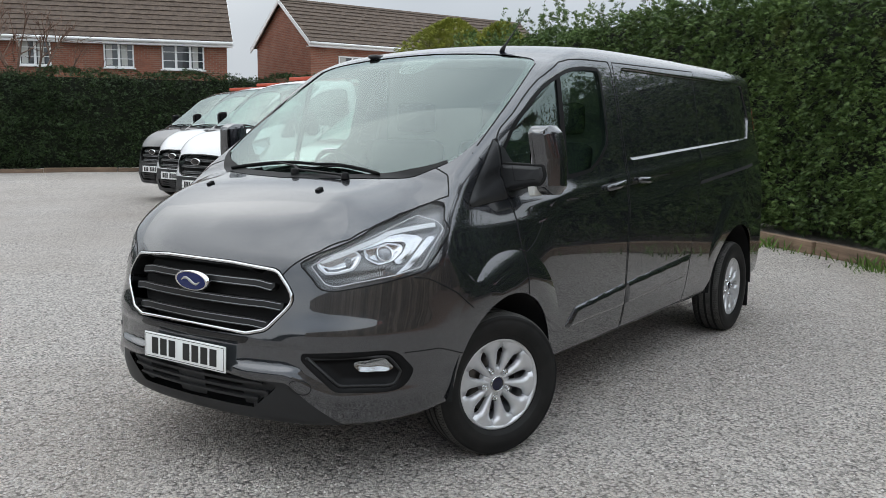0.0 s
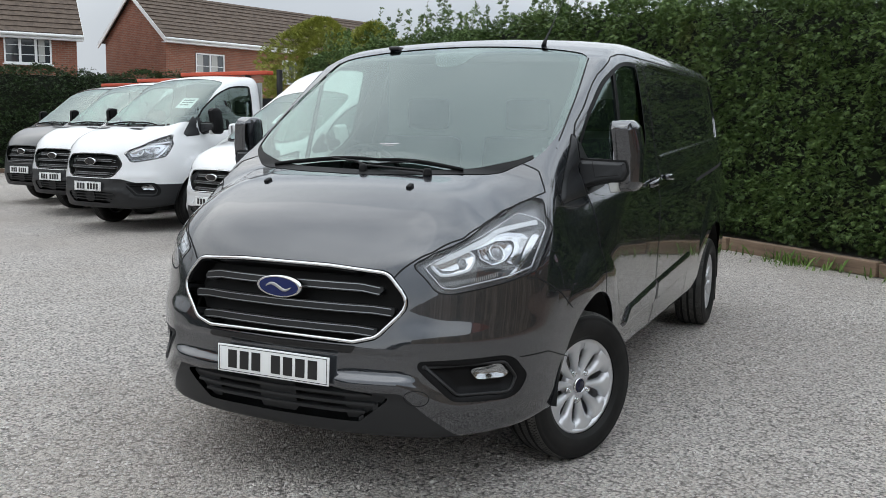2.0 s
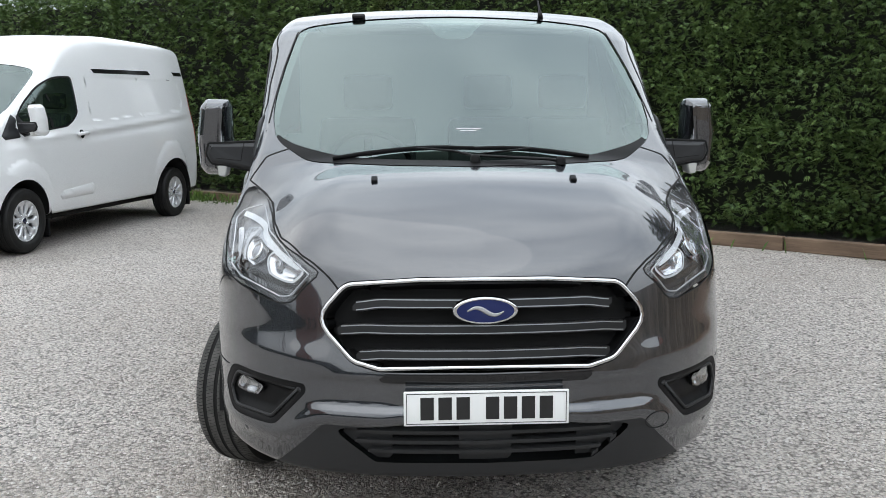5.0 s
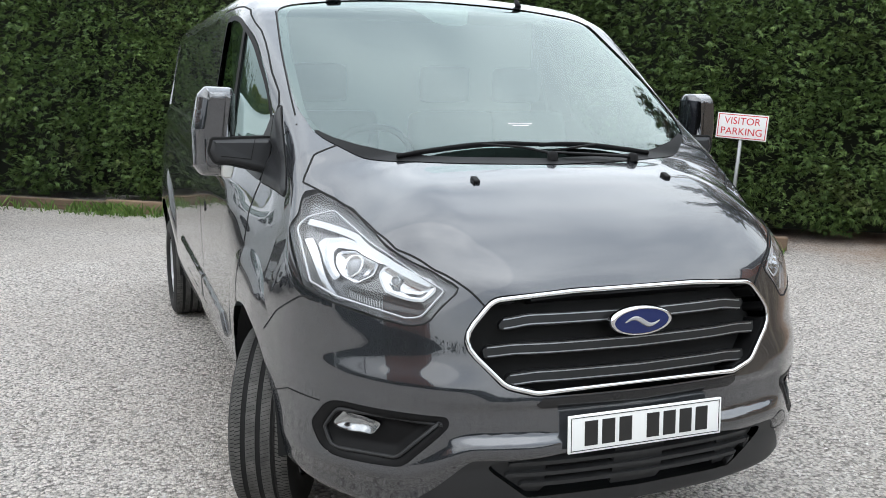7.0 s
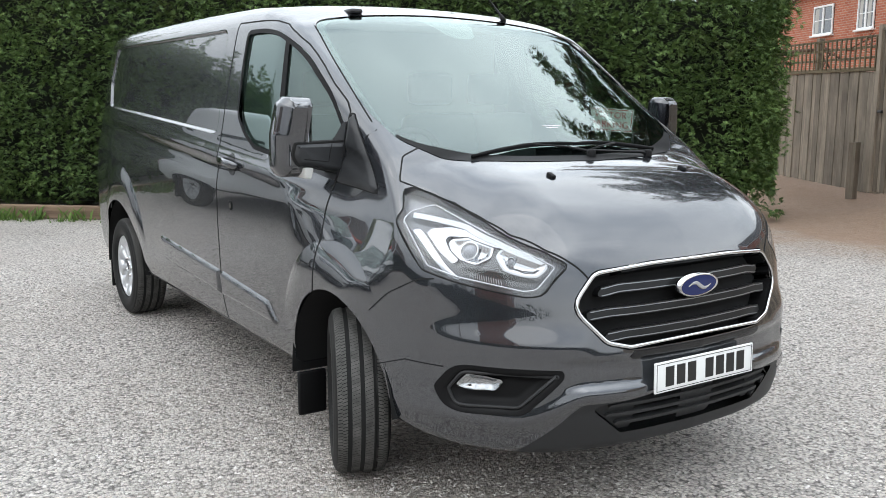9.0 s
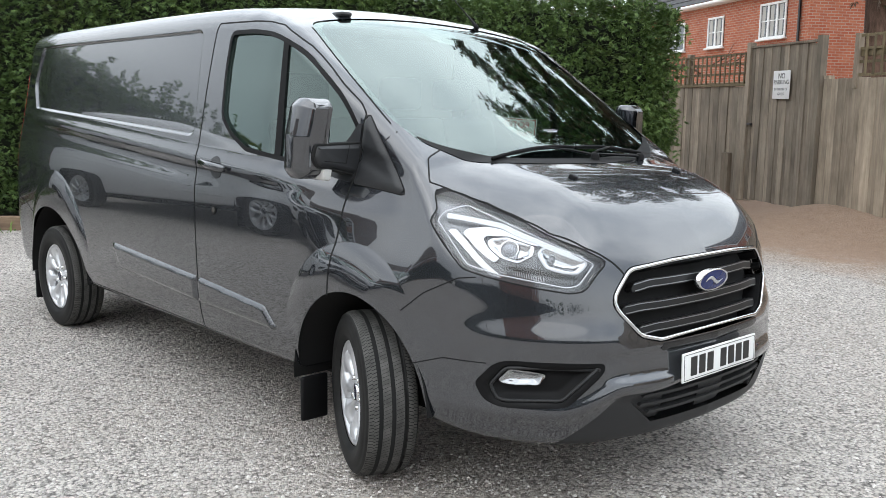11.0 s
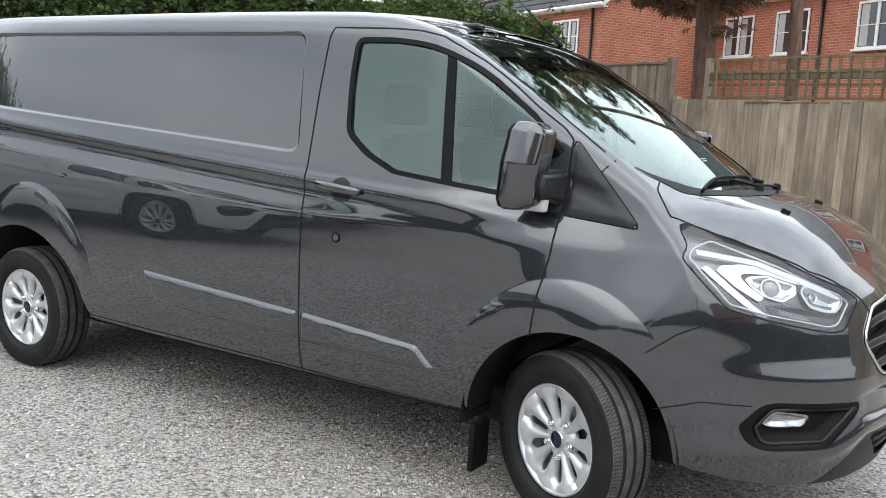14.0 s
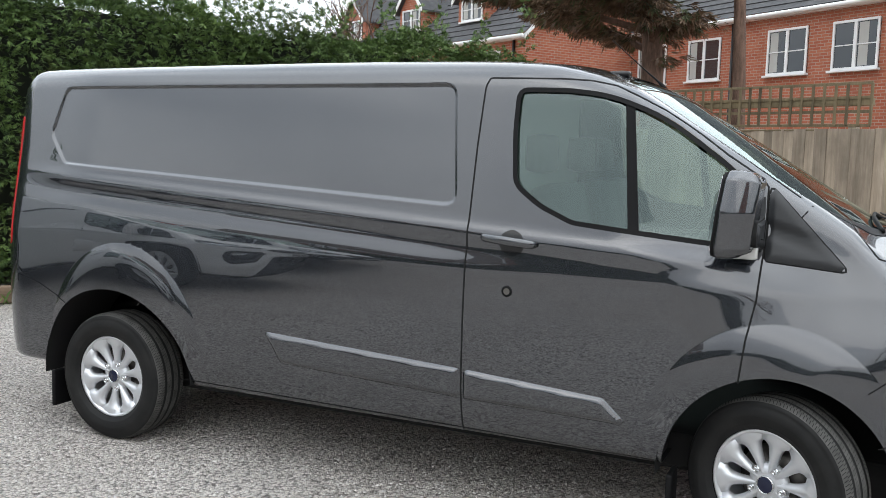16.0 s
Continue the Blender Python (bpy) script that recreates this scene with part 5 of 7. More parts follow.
        for p, q in zip(rows, rows[1:]):
            for k in range(6):
                bm.faces.new((p[k], p[k + 1], q[k + 1], q[k]))
        bmesh.ops.recalc_face_normals(bm, faces=bm.faces)
        part("spoke", shade(bm), M_ALLOY, hub)
    part("hub_disc", mesh_of("hub_disc", *spin([(0.0, 0.064), (0.04, 0.064), (0.060, 0.061), (0.078, 0.052), (0.083, 0.030)], 40), M_ALLOY), M_ALLOY, hub)
    part("centre_cap", mesh_of("centre_cap", *spin([(0.0, 0.0755), (0.028, 0.0745), (0.031, 0.073)], 28), M_CAP if blue else M_GLOSS), None, hub, "dark blue centre cap")
    part("cap_ring", mesh_of("cap_ring", *spin([(0.031, 0.072), (0.032, 0.076), (0.035, 0.076), (0.036, 0.064)], 28), M_CHROME), None, hub)
    for i in range(5):
        a = 2 * np.pi * i / 5
        v, f = spin([(0.0, 0.070), (0.005, 0.070), (0.0065, 0.074), (0.0085, 0.074), (0.0105, 0.071), (0.0105, 0.052), (0.0165, 0.055), (0.0185, 0.0635)], 12)
        part("wheel_nut", mesh_of("wheel_nut", v + np.array([0.066 * math.cos(a), 0.002, 0.066 * math.sin(a)]), f, M_CHROME), None, hub)
    part("brake_disc", mesh_of("brake_disc", *spin([(0.05, 0.0), (0.145, 0.0), (0.145, -0.025), (0.05, -0.03)], 36), M_STEEL), None, hub, "grey steel brake disc")
    # added black disc in place of the shade behind the spokes
    part("spoke_shade_disc", mesh_of("spoke_shade_disc", *spin([(0.0, -0.07), (0.195, -0.07)], 24), M_SEAM), None, hub)
    return hub


M_TREAD = Mat("dusty_tread", (0.06, 0.058, 0.055), 0.85)
M_TREAD.color(M_TREAD.ramp(M_TREAD.noise(22, 5), (0.3, (0.042, 0.041, 0.039)), (0.7, (0.105, 0.102, 0.096))))
M_CAP = Mat("cap_navy", (0.010, 0.013, 0.035), 0.2)
M_BADGE = Mat("badge_blue", (0.012, 0.022, 0.11), 0.12, 0.2)
M_PLATE = Mat("plate_white", (0.78, 0.79, 0.78), 0.3)
M_INK = Mat("plate_black", (0.012, 0.012, 0.012), 0.4)
M_SMOKE = Mat("lamp_silver", (0.17, 0.173, 0.18), 0.25, 0.5)
M_SMOKE2 = Mat("lamp_smoke", (0.10, 0.102, 0.105), 0.2, 0.6)
M_SATIN = Mat("satin_lamp_silver", (0.52, 0.53, 0.55), 0.25, 0.6)
M_BARS = Mat("grille_bar_grey", (0.013, 0.0135, 0.014), 0.38)
M_BARS.set("Specular IOR Level", 0.3)
# pale metal for the highlight lines painted along the grille bars
M_BARGLINT = Mat("bar_glint_grey", (0.30, 0.31, 0.32), 0.35, 0.8)
M_LIGHTBAR = Mat("lamp_guide_white", (0.56, 0.58, 0.60), 0.2)
M_PLASTIC2 = Mat("grey_plastic", (0.022, 0.0225, 0.0235), 0.5)
M_PLASTIC2.set("Specular IOR Level", 0.3)
M_PLASTIC2.bump(M_PLASTIC2.noise(500, 2), 0.15, 0.001)
M_TRIM = Mat("dark_trim_plastic", (0.020, 0.021, 0.023), 0.38)
M_TRIM.set("Specular IOR Level", 0.42)
M_TRIM.bump(M_TRIM.noise(600, 2), 0.10, 0.001)
M_INDICATOR = Mat("clear_indicator", (0.50, 0.50, 0.48), 0.12)
M_REFLECT = Mat("lamp_reflector_chrome", (0.56, 0.57, 0.59), 0.16, 1.0)
M_SEAT = Mat("dark_seat_cloth", (0.03, 0.031, 0.034), 0.85)
M_SEAT.bump(M_SEAT.noise(400, 3), 0.4, 0.002)
M_DASH = Mat("dash_grey", (0.075, 0.077, 0.080), 0.7)
M_LINING = Mat("grey_lining", (0.30, 0.305, 0.30), 0.9)
M_RED = Mat("tail_red", (0.45, 0.02, 0.02), 0.15)
M_LAMPGLASS = Mat("projector_glass", (0.24, 0.25, 0.27), 0.04, 0.0)
M_LAMPGLASS.set("Coat Weight", 1.0)
M_FOGCUT = Mat("fog_reflector", (0.42, 0.43, 0.44), 0.12, 1.0)
M_PAPER = Mat("white_paper", (0.75, 0.76, 0.78), 0.6)


def panels(shape, h, paint_mat, parent, cab_only=False):
    """The skin cut into its panels, with openings for wheels, glass, lamps and grille."""
    v, t = skin(shape, h, (shape.rear - 0.12, -1.09, 0.2), (1.16, 1.09, shape.top + 0.06))
    if h < 0.025:
        for w in (0.045, 0.022):
            c = v[t].mean(1)
            belt = (np.abs(poly_sdf(BELT, c[:, [0, 2]])) < w) & (np.abs(c[:, 1]) > 0.6)
            for cx, cz, rx, rz, _, _ in shape.flares():
                e = np.hypot((c[:, 0] - cx) / rx, (c[:, 2] - cz) / rz) - 1
                belt |= (np.abs(e + 0.02) * 0.56 < w * 0.8) & (c[:, 2] > 0.6) & (np.abs(c[:, 1]) > 0.6)
            if w > 0.03:
                belt |= (c[:, 0] > 0.55) & (c[:, 2] < 0.76)
            v, t = refine(v, t, belt, shape)
    lock = None
    gone = np.zeros(len(t), bool)
    kind = np.zeros(len(t), int)

    def flag(value):
        nonlocal v, lock
        v, val, lock = snap(v, t, value, shape, lock)
        m = val[t]
        return m.sum(1) < 0

    def side_of(value, low=0.45):
        return lambda p: np.where(np.abs(p[:, 1]) > low, value(p[:, [0, 2]]), 1.0)

    def front_of(value, low=0.2):
        return lambda p: np.where(p[:, 0] > low, value(np.stack([p[:, 1], p[:, 2]], 1)), 1.0)

    def top_of(value, low=0.9):
        return lambda p: np.where(p[:, 2] > low, value(p[:, :2]), 1.0)

    def arch(cx, rx, rz):
        return side_of(lambda q: (np.hypot((q[:, 0] - cx) / rx, (q[:, 1] - 0.33) / rz) - 1) * rz, 0.5)

    gone |= flag(arch(0.0, 0.425, 0.435))
    if not cab_only:
        gone |= flag(arch(-shape.wheelbase + 0.03, 0.50, 0.48))
    gone |= flag(side_of(inside(SIDE_GLASS)))
    gone |= flag(top_of(screen_value))
    gone |= flag(front_of(inside(GRILLE)))
    gone |= flag(side_of(inside(LAMP), 0.3))
    fold = lambda q: poly_sdf(FOG, np.stack([np.abs(q[:, 0]), q[:, 1]], 1))
    gone |= flag(front_of(fold))
    gone |= flag(front_of(inside(INTAKE)))
    if cab_only:
        skirt = flag(lambda p: np.where(p[:, 0] > 0.30, p[:, 2] - 0.66 + 0.06 * step(0.5, 0.8, np.abs(p[:, 1])), 1.0))
    else:
        skirt = flag(front_of(inside(SKIRT), 0.6))
    door_poly = np.array(DOOR_LINE + [(-0.43, 0.44), (-0.43, 0.34), (-1.283, 0.34)])
    door = flag(side_of(inside(door_poly), 0.5))
    bon = np.array(BONNET_SIDE + [(0.985, 0.3), (0.995, 0.0)] + [(x, -y) for x, y in BONNET_SIDE[::-1]] + [(0.37, -0.45), (0.475, 0.0), (0.37, 0.45)])
    bonnet = flag(top_of(inside(bon), 0.85))
    bump_poly = np.array([(1.3, 0.1), (0.15, 0.1), (0.22, 0.55), (0.30, 0.735), (0.38, 0.818), (0.54, 0.90), (0.66, 0.905), (0.86, 0.862), (0.91, 0.96), (0.99, 0.975), (1.3, 0.985)])
    bumper = flag(lambda p: np.where(p[:, 0] > 0.1, poly_sdf(bump_poly, p[:, [0, 2]]), 1.0))
    slide = np.zeros(len(t), bool)
    if not cab_only:
        sp = np.array(SLIDE_LINE)
        slide = flag(lambda p: np.where(p[:, 1] > 0.5, poly_sdf(sp, p[:, [0, 2]]), 1.0))
    nor = shape.normal(v)
    c = v[t].mean(1)
    left = c[:, 1] > 0
    live = ~gone
    kind[slide] = 5
    kind[bumper] = 1
    kind[skirt] = 2
    kind[bonnet] = 3
    kind[door & left] = 4
    kind[door & ~left] = 6
    roof = (kind == 0) & (nor[t].mean(1)[:, 2] > 0.55) & (c[:, 2] > 1.6)
    kind[roof] = 7
    out_parts = {}
    for k, n in ((0, "body_side"), (1, "front_bumper"), (2, "bumper_skirt"), (3, "bonnet"), (4, "front_door"), (6, "front_door"), (5, "sliding_door"), (7, "roof_panel")):
        pick = live & (kind == k)
        if pick.any():
            mat = paint_mat if k != 2 else M_PLASTIC2
            out_parts[k] = part(n, sub_mesh(n, v, t, pick, mat, nor), None, parent)
    return out_parts


def cab_inside(van, right_hand=True):
    """Seats, dash, wheel and bulkhead, as far as the glass shows them."""
    dash = bmesh.new()
    boxes(dash, (-0.25, -0.80, 0.85), (0.32, 0.80, 1.19), 0.05)
    boxes(dash, (-0.32, -0.62, 1.12), (-0.02, -0.18, 1.26), 0.05)
    part("dashboard", shade(dash), M_DASH, van, "dark grey plastic dashboard")
    v, f = spin([(0.19 + 0.014 * math.cos(a), 0.014 * math.sin(a)) for a in np.linspace(0, 2 * np.pi, 9)[:-1]], 36, "z", closed=True)
    sw = part("steering_wheel", mesh_of("steering_rim", v, f, M_BLACK), None, van, "black steering wheel")
    sw.matrix_basis = pose(-0.42, -0.40, 1.22, 0, -58, 0)
    sb = bmesh.new()
    boxes(sb, (-0.17, -0.018, -0.03), (0.17, 0.018, -0.005), 0.006)
    boxes(sb, (-0.06, -0.06, -0.05), (0.06, 0.06, 0.0), 0.02)
    boxes(sb, (-0.16, -0.015, -0.03), (0.0, 0.015, -0.005), 0.006)
    part("steering_hub", shade(sb), M_BLACK, sw)
    for y, w in ((-0.42, 0.25), (0.22, 0.22), (0.62, 0.22)):
        b = bmesh.new()
        boxes(b, (-1.08, y - w, 0.70), (-0.55, y + w, 0.90), 0.06)
        boxes(b, (-0.26, -w, 0.0), (-0.12, w, 0.60), 0.05, Matrix.Translation((-0.88, y, 0.86)) @ Matrix.Rotation(radians(-14), 4, "Y") @ Matrix.Translation((0.15, 0, 0)))
        part("seat", shade(b), M_SEAT, van, "dark grey cloth seat")
        hb = box((-0.07, -0.13, 0), (0.03, 0.13, 0.18), 0.04, Matrix.Translation((-1.12, y, 1.48)))
        part("headrest", shade(hb), M_SEAT, van)
    bh = bmesh.new()
    boxes(bh, (-1.36, -0.88, 0.4), (-1.33, 0.88, 1.35), 0.0)
    boxes(bh, (-1.36, -0.80, 1.35), (-1.33, 0.80, 1.9), 0.0)
    part("bulkhead", bh, M_LINING, van, "grey steel bulkhead behind the seats")
    part("headlining", box((-1.33, -0.66, 1.885), (-0.85, 0.66, 1.90)), M_LINING, van)
    part("cab_floor", box((-1.33, -0.86, 0.42), (-0.47, 0.86, 0.46)), M_BLACK, van)


def number_plate(parent, y0=0.0):
    """A white front plate. Its characters are plain dark bars."""
    pl = part("number_plate", shade(box((-0.004, -0.26, -0.0555), (0.004, 0.26, 0.0555), 0.003)), M_PLATE, parent, "white number plate with black characters")
    for k in range(7):
        y = 0.188 - 0.0565 * k - (0.036 if k > 3 else 0)
        part("character_bar", box((0.004, y - 0.021, -0.036), (0.0055, y + 0.021, 0.036)), M_INK, pl)
    for lo, hi in (((-0.252, -0.049), (0.252, -0.047)), ((-0.252, 0.047), (0.252, 0.049)), ((-0.252, -0.047), (-0.250, 0.047)), ((0.250, -0.047), (0.252, 0.047))):
        part("plate_border", box((0.004, lo[0], lo[1]), (0.0052, hi[0], hi[1])), M_INK, pl)
    return pl


def prism(outline, rows, side, sweep=(0.0, 0.0)):
    """A solid drawn from the front as (y, z) and built from back to front: rows of (x, inset). sweep bends it back with y and z."""
    bm = bmesh.new()
    loops = []
    for x, by in rows:
        loops.append([bm.verts.new((x - sweep[0] * max(y - 1.0, 0) + sweep[1] * (z - 1.38), side * y, z)) for y, z in shrunk(outline, by)])
    n = len(loops[0])
    for p, q in zip(loops, loops[1:]):
        for k in range(n):
            bm.faces.new((p[k], p[(k + 1) % n], q[(k + 1) % n], q[k]))
    lids = [bm.faces.new(loops[0]), bm.faces.new(loops[-1])]
    bmesh.ops.recalc_face_normals(bm, faces=bm.faces)
    bm = shade(bm)
    for f in lids:
        f.smooth = False
    return bm


def door_mirror(van, shape, side, cap_mat):
    """A tall commercial door mirror: painted cap, black arm and a clear indicator."""
    base = new("door_mirror")
    base.parent = van
    tagged(base, "tall door mirror with a painted cap on a black arm")
    outline = fillet([(0.972, 1.500, 0.02), (0.984, 1.528, 0.02), (1.078, 1.530, 0.02), (1.106, 1.500, 0.03), (1.126, 1.38, 0.06), (1.122, 1.245, 0.03), (1.096, 1.208, 0.03), (1.020, 1.206, 0.02), (0.974, 1.262, 0.02)], 0.03, 5)
    part("mirror_cap", prism(outline, ((-0.216, 0.010), (-0.213, 0.003), (-0.206, 0.0), (-0.165, 0.001), (-0.140, 0.006), (-0.118, 0.019), (-0.106, 0.028), (-0.101, 0.034), (-0.098, 0.042)), side, (0.16, 0.10)), cap_mat, base)
    rim = shrunk(outline, 0.004)
    part("mirror_rim", prism(rim, ((-0.230, 0.012), (-0.228, 0.004), (-0.215, 0.0)), side, (0.16, 0.10)), M_BLACK, base)
    upper = fillet([(0.985, 1.515), (1.09, 1.515), (1.108, 1.38), (1.108, 1.325), (0.985, 1.325)], 0.02)
    lower = fillet([(0.988, 1.312), (1.108, 1.312), (1.104, 1.228), (1.02, 1.222), (0.988, 1.268)], 0.02)
    for glass in (upper, lower):
        part("mirror_glass", prism(glass, ((-0.2325, 0.003), (-0.2295, 0.0)), side, (0.16, 0.10)), M_CHROME, base)
    arm = fillet([(0.845, 1.352, 0.01), (1.066, 1.346, 0.012), (1.078, 1.300, 0.03), (1.058, 1.258, 0.03), (0.99, 1.250, 0.02), (0.845, 1.216, 0.01)], 0.02, 5)
    part("arm_gap", prism(shrunk(arm, -0.004), ((-0.170, 0.0), (-0.100, 0.0), (-0.0985, 0.002)), side, (0.06, 0.02)), M_SEAM, base)
    part("mirror_arm", prism(arm, ((-0.198, 0.012), (-0.190, 0.0), (-0.112, 0.0), (-0.098, 0.005), (-0.091, 0.014), (-0.089, 0.022)), side, (0.06, 0.02)), M_TRIM, base, "dark grey plastic mirror arm")
    seam = [(1.035, 1.284), (0.985, 1.279), (0.93, 1.272), (0.925, 1.300), (0.915, 1.345)]
    part("arm_seam", tube([(-0.0888 - 0.06 * max(y - 1, 0) + 0.02 * (z - 1.38), side * y, z) for y, z in seam], 0.0016, 6, up=(1, 0, 0)), M_SEAM, base)
    foot = fillet([(0.985, 1.256), (1.034, 1.256), (1.030, 1.206), (0.998, 1.202)], 0.012)
    part("indicator_lens", prism(foot, ((-0.200, 0.004), (-0.19, 0.0), (-0.112, 0.0), (-0.102, 0.006)), side), M_INDICATOR, base, "clear indicator lens")


def wiper_set(van, shape):
    """Two black wipers that lie along the foot of the screen."""
    for (x0, y0), (x1, y1), arm in (((0.315, -0.515), (0.283, 0.035), ((0.41, 0.02), (0.375, 0.01), (0.33, -0.06), (0.298, -0.20))), ((0.285, 0.025), (0.322, 0.465), ((0.415, 0.34), (0.405, 0.30), (0.385, 0.02), (0.345, 0.12), (0.305, 0.24)))):
        w = new("wiper")
        w.parent = van
        tagged(w, "black windscreen wiper")
        s = np.linspace(0, 1, 16)
        q = np.stack([x0 + (x1 - x0) * s - 0.020 * np.sin(math.pi * s), y0 + (y1 - y0) * s], 1)
        p = shape.lay(q, "z")
        n = shape.normal(p)
        part("wiper_blade", tube(p + n * 0.010, 0.0055 + 0.002 * np.sin(math.pi * s), 8, 1.5, up=n), M_BLACK, w)
        p2 = shape.lay(np.array(arm), "z")
        n2 = shape.normal(p2)
        lift = np.linspace(0.012, 0.026, len(arm))[:, None]
        part("wiper_arm", tube(p2 + n2 * lift, np.linspace(0.010, 0.005, len(arm)), 8, 0.7, up=n2), M_BLACK, w)
        part("wiper_pivot", mesh_of("wiper_pivot", *spin([(0.0, 0.03), (0.014, 0.029), (0.018, 0.02), (0.02, 0.0)], 16, "z"), M_BLACK), None, w).matrix_basis = Matrix.Translation(p2[0])


def panel_van(name, label, shape, place, paint_mat, h=0.02, fine=True, steer=-24.0, cab_only=False):
    """A mid-size panel van with all the parts that show."""
    van = thing(name, label, "van", place)
    pieces = panels(shape, h, paint_mat, van, cab_only)
    ph = 0.012 if fine else 0.03
    bonnet, bumper = pieces[3], pieces[1]
    doors = {1: pieces[4], -1: pieces[6]}
    # windscreen: black printed border and glass
    b = ((-0.95, -0.86), (0.52, 0.86))
    part("windscreen", patch("windscreen", shape, lambda q: screen_value(q) + 0.002, b, "z", M_SCREEN, lift=-0.004, h=0.013 if fine else 0.03, own_normals=False), None, van, "greenish windscreen glass")
    border = lambda q: np.maximum(screen_value(q) + 0.001, -(screen_value(q) + 0.035 + 0.045 * step(0.12, 0.35, q[:, 0])))
    part("windscreen_border", patch("windscreen_border", shape, border, b, "z", M_GLOSS, lift=-0.0055, h=ph), None, van, "black printed windscreen border")
    foot = lambda q: np.maximum(screen_value(q) + 0.001, -(screen_value(q) + 0.012 + 0.062 * step(0.06, 0.30, q[:, 0])))
    foot_only = lambda q: np.maximum(foot(q), 0.09 - q[:, 0])
    part("scuttle", patch("scuttle", shape, foot_only, b, "z", M_BLACK, lift=0.002, h=0.01 if fine else 0.03), None, van, "black plastic scuttle and screen trim")
    if fine:
        for x, y0, y1 in ((0.158, -0.035, 0.065), (0.170, -0.02, 0.045)):
            part("screen_print", ribbon("screen_print", shape, [(x, y0), (x, y1)], "z", M_PAPER, 1, 0.0035, -0.003), None, van)
    pod = lambda q: smax(np.abs(q[:, 1]) - 0.155 + 0.45 * np.maximum(q[:, 0] + 0.68, 0), np.abs(q[:, 0] + 0.60) - 0.115, 0.05)
    part("sensor_housing", patch("sensor_housing", shape, pod, ((-0.74, -0.2), (-0.45, 0.2)), "z", M_GLOSS, lift=-0.009, h=ph), None, van, "black sensor housing behind the screen")
    for side in (1, -1):
        door = doors[side]
        part("door_glass", patch("door_glass", shape, inside(SIDE_GLASS), around(SIDE_GLASS), "y", M_GLASS, side, -0.012, h=0.009 if fine else 0.03, own_normals=False), None, door, "tinted side window")
        seal = shrunk(SIDE_GLASS, 0.010)
        part("window_seal", ribbon("window_seal", shape, seal, "y", M_BLACK, side, 0.020, 0.001, closed=True), None, door, "black rubber window seal")
        bar = np.array([(-0.655, 1.80), (-0.618, 1.79), (-0.556, 1.262), (-0.60, 1.266)])
        part("window_divider", patch("window_divider", shape, inside(bar), around(bar), "y", M_BLACK, side, -0.004, 0.01, h=ph), None, door)
        folds = lambda q: 0.010 * step(0.0, -0.02, poly_sdf(MIRROR_PANEL, q)) + 0.012 * step(0.22, -0.08, q[:, 0]) * (step(1.300, 1.318, q[:, 1] + 0.28 * q[:, 0]) - 0.9 * step(1.235, 1.262, q[:, 1] + 0.34 * q[:, 0]))
        part("mirror_panel", patch("mirror_panel", shape, inside(MIRROR_PANEL), around(MIRROR_PANEL), "y", M_TRIM, side, 0.004, 0.01, h=ph, dome=folds), None, van, "dark grey triangular panel ahead of the door")
        if fine:
            part("panel_gap", ribbon("panel_gap", shape, MIRROR_PANEL, "y", M_SEAM, side, 0.008, 0.0015, closed=True), None, van)
        sail = fillet([(-0.10, 1.46), (-0.098, 1.19), (-0.30, 1.225), (-0.27, 1.26), (-0.16, 1.37)], 0.02)
        part("mirror_base", patch("mirror_base", shape, inside(sail), around(sail), "y", M_TRIM, side, 0.006, 0.012, h=ph), None, door)
        if fine:
            part("panel_gap", ribbon("panel_gap", shape, DOOR_LINE, "y", M_SEAM, side, 0.007), None, van)
            part("panel_gap", ribbon("panel_gap", shape, [(0.065, 1.402), (0.028, 1.355)], "y", M_SEAM, side, 0.006), None, van)
            part("panel_gap", ribbon("panel_gap", shape, [(x, side * y) for x, y in BONNET_SIDE], "z", M_SEAM, 1, 0.006), None, van)
            part("panel_gap", ribbon("panel_gap", shape, [(0.60, 0.905), (0.54, 0.897), (0.40, 0.825), (0.30, 0.745)], "y", M_SEAM, side, 0.005), None, van)
            part("panel_gap", ribbon("panel_gap", shape, [(0.345, 0.548), (0.50, 0.600), (0.66, 0.603)], "y", M_SEAM, side, 0.004), None, van)
            part("screen_gap", ribbon("screen_gap", shape, [(x, side * (SCREEN_WIDE(x) + 0.004)) for x in np.linspace(-0.62, 0.02, 12)], "z", M_SEAM, 1, 0.006), None, van)
            if not cab_only:
                part("panel_gap", ribbon("panel_gap", shape, [(-3.96, 0.835), (-3.80, 0.80), (-3.56, 0.70)], "y", M_SEAM, side, 0.004), None, van)
                part("panel_gap", ribbon("panel_gap", shape, [(-2.85, 0.385), (-1.3, 0.372), (-0.4, 0.362)], "y", M_SEAM, side, 0.004), None, van)
                part("rub_strip", patch("rub_strip", shape, inside(TRIM_BACK), around(TRIM_BACK), "y", paint_mat, side, 0.0, 0.004, h=ph, dome=lambda q: 0.015 * step(0.001, -0.016, poly_sdf(TRIM_BACK, q))), None, van, "painted rub strip along the lower side")
        part("rub_strip", patch("rub_strip", shape, inside(TRIM_FRONT), around(TRIM_FRONT), "y", paint_mat, side, 0.0, 0.004, h=ph, dome=lambda q: 0.015 * step(0.001, -0.016, poly_sdf(TRIM_FRONT, q))), None, door, "painted rub strip along the lower door")
        # handle: bowl and grip
        bowl = lambda q: poly_sdf(HANDLE_BOWL, q)
        part("handle_bowl", patch("handle_bowl", shape, bowl, around(HANDLE_BOWL), "y", M_GLOSS, side, 0.0015, h=ph), None, door)
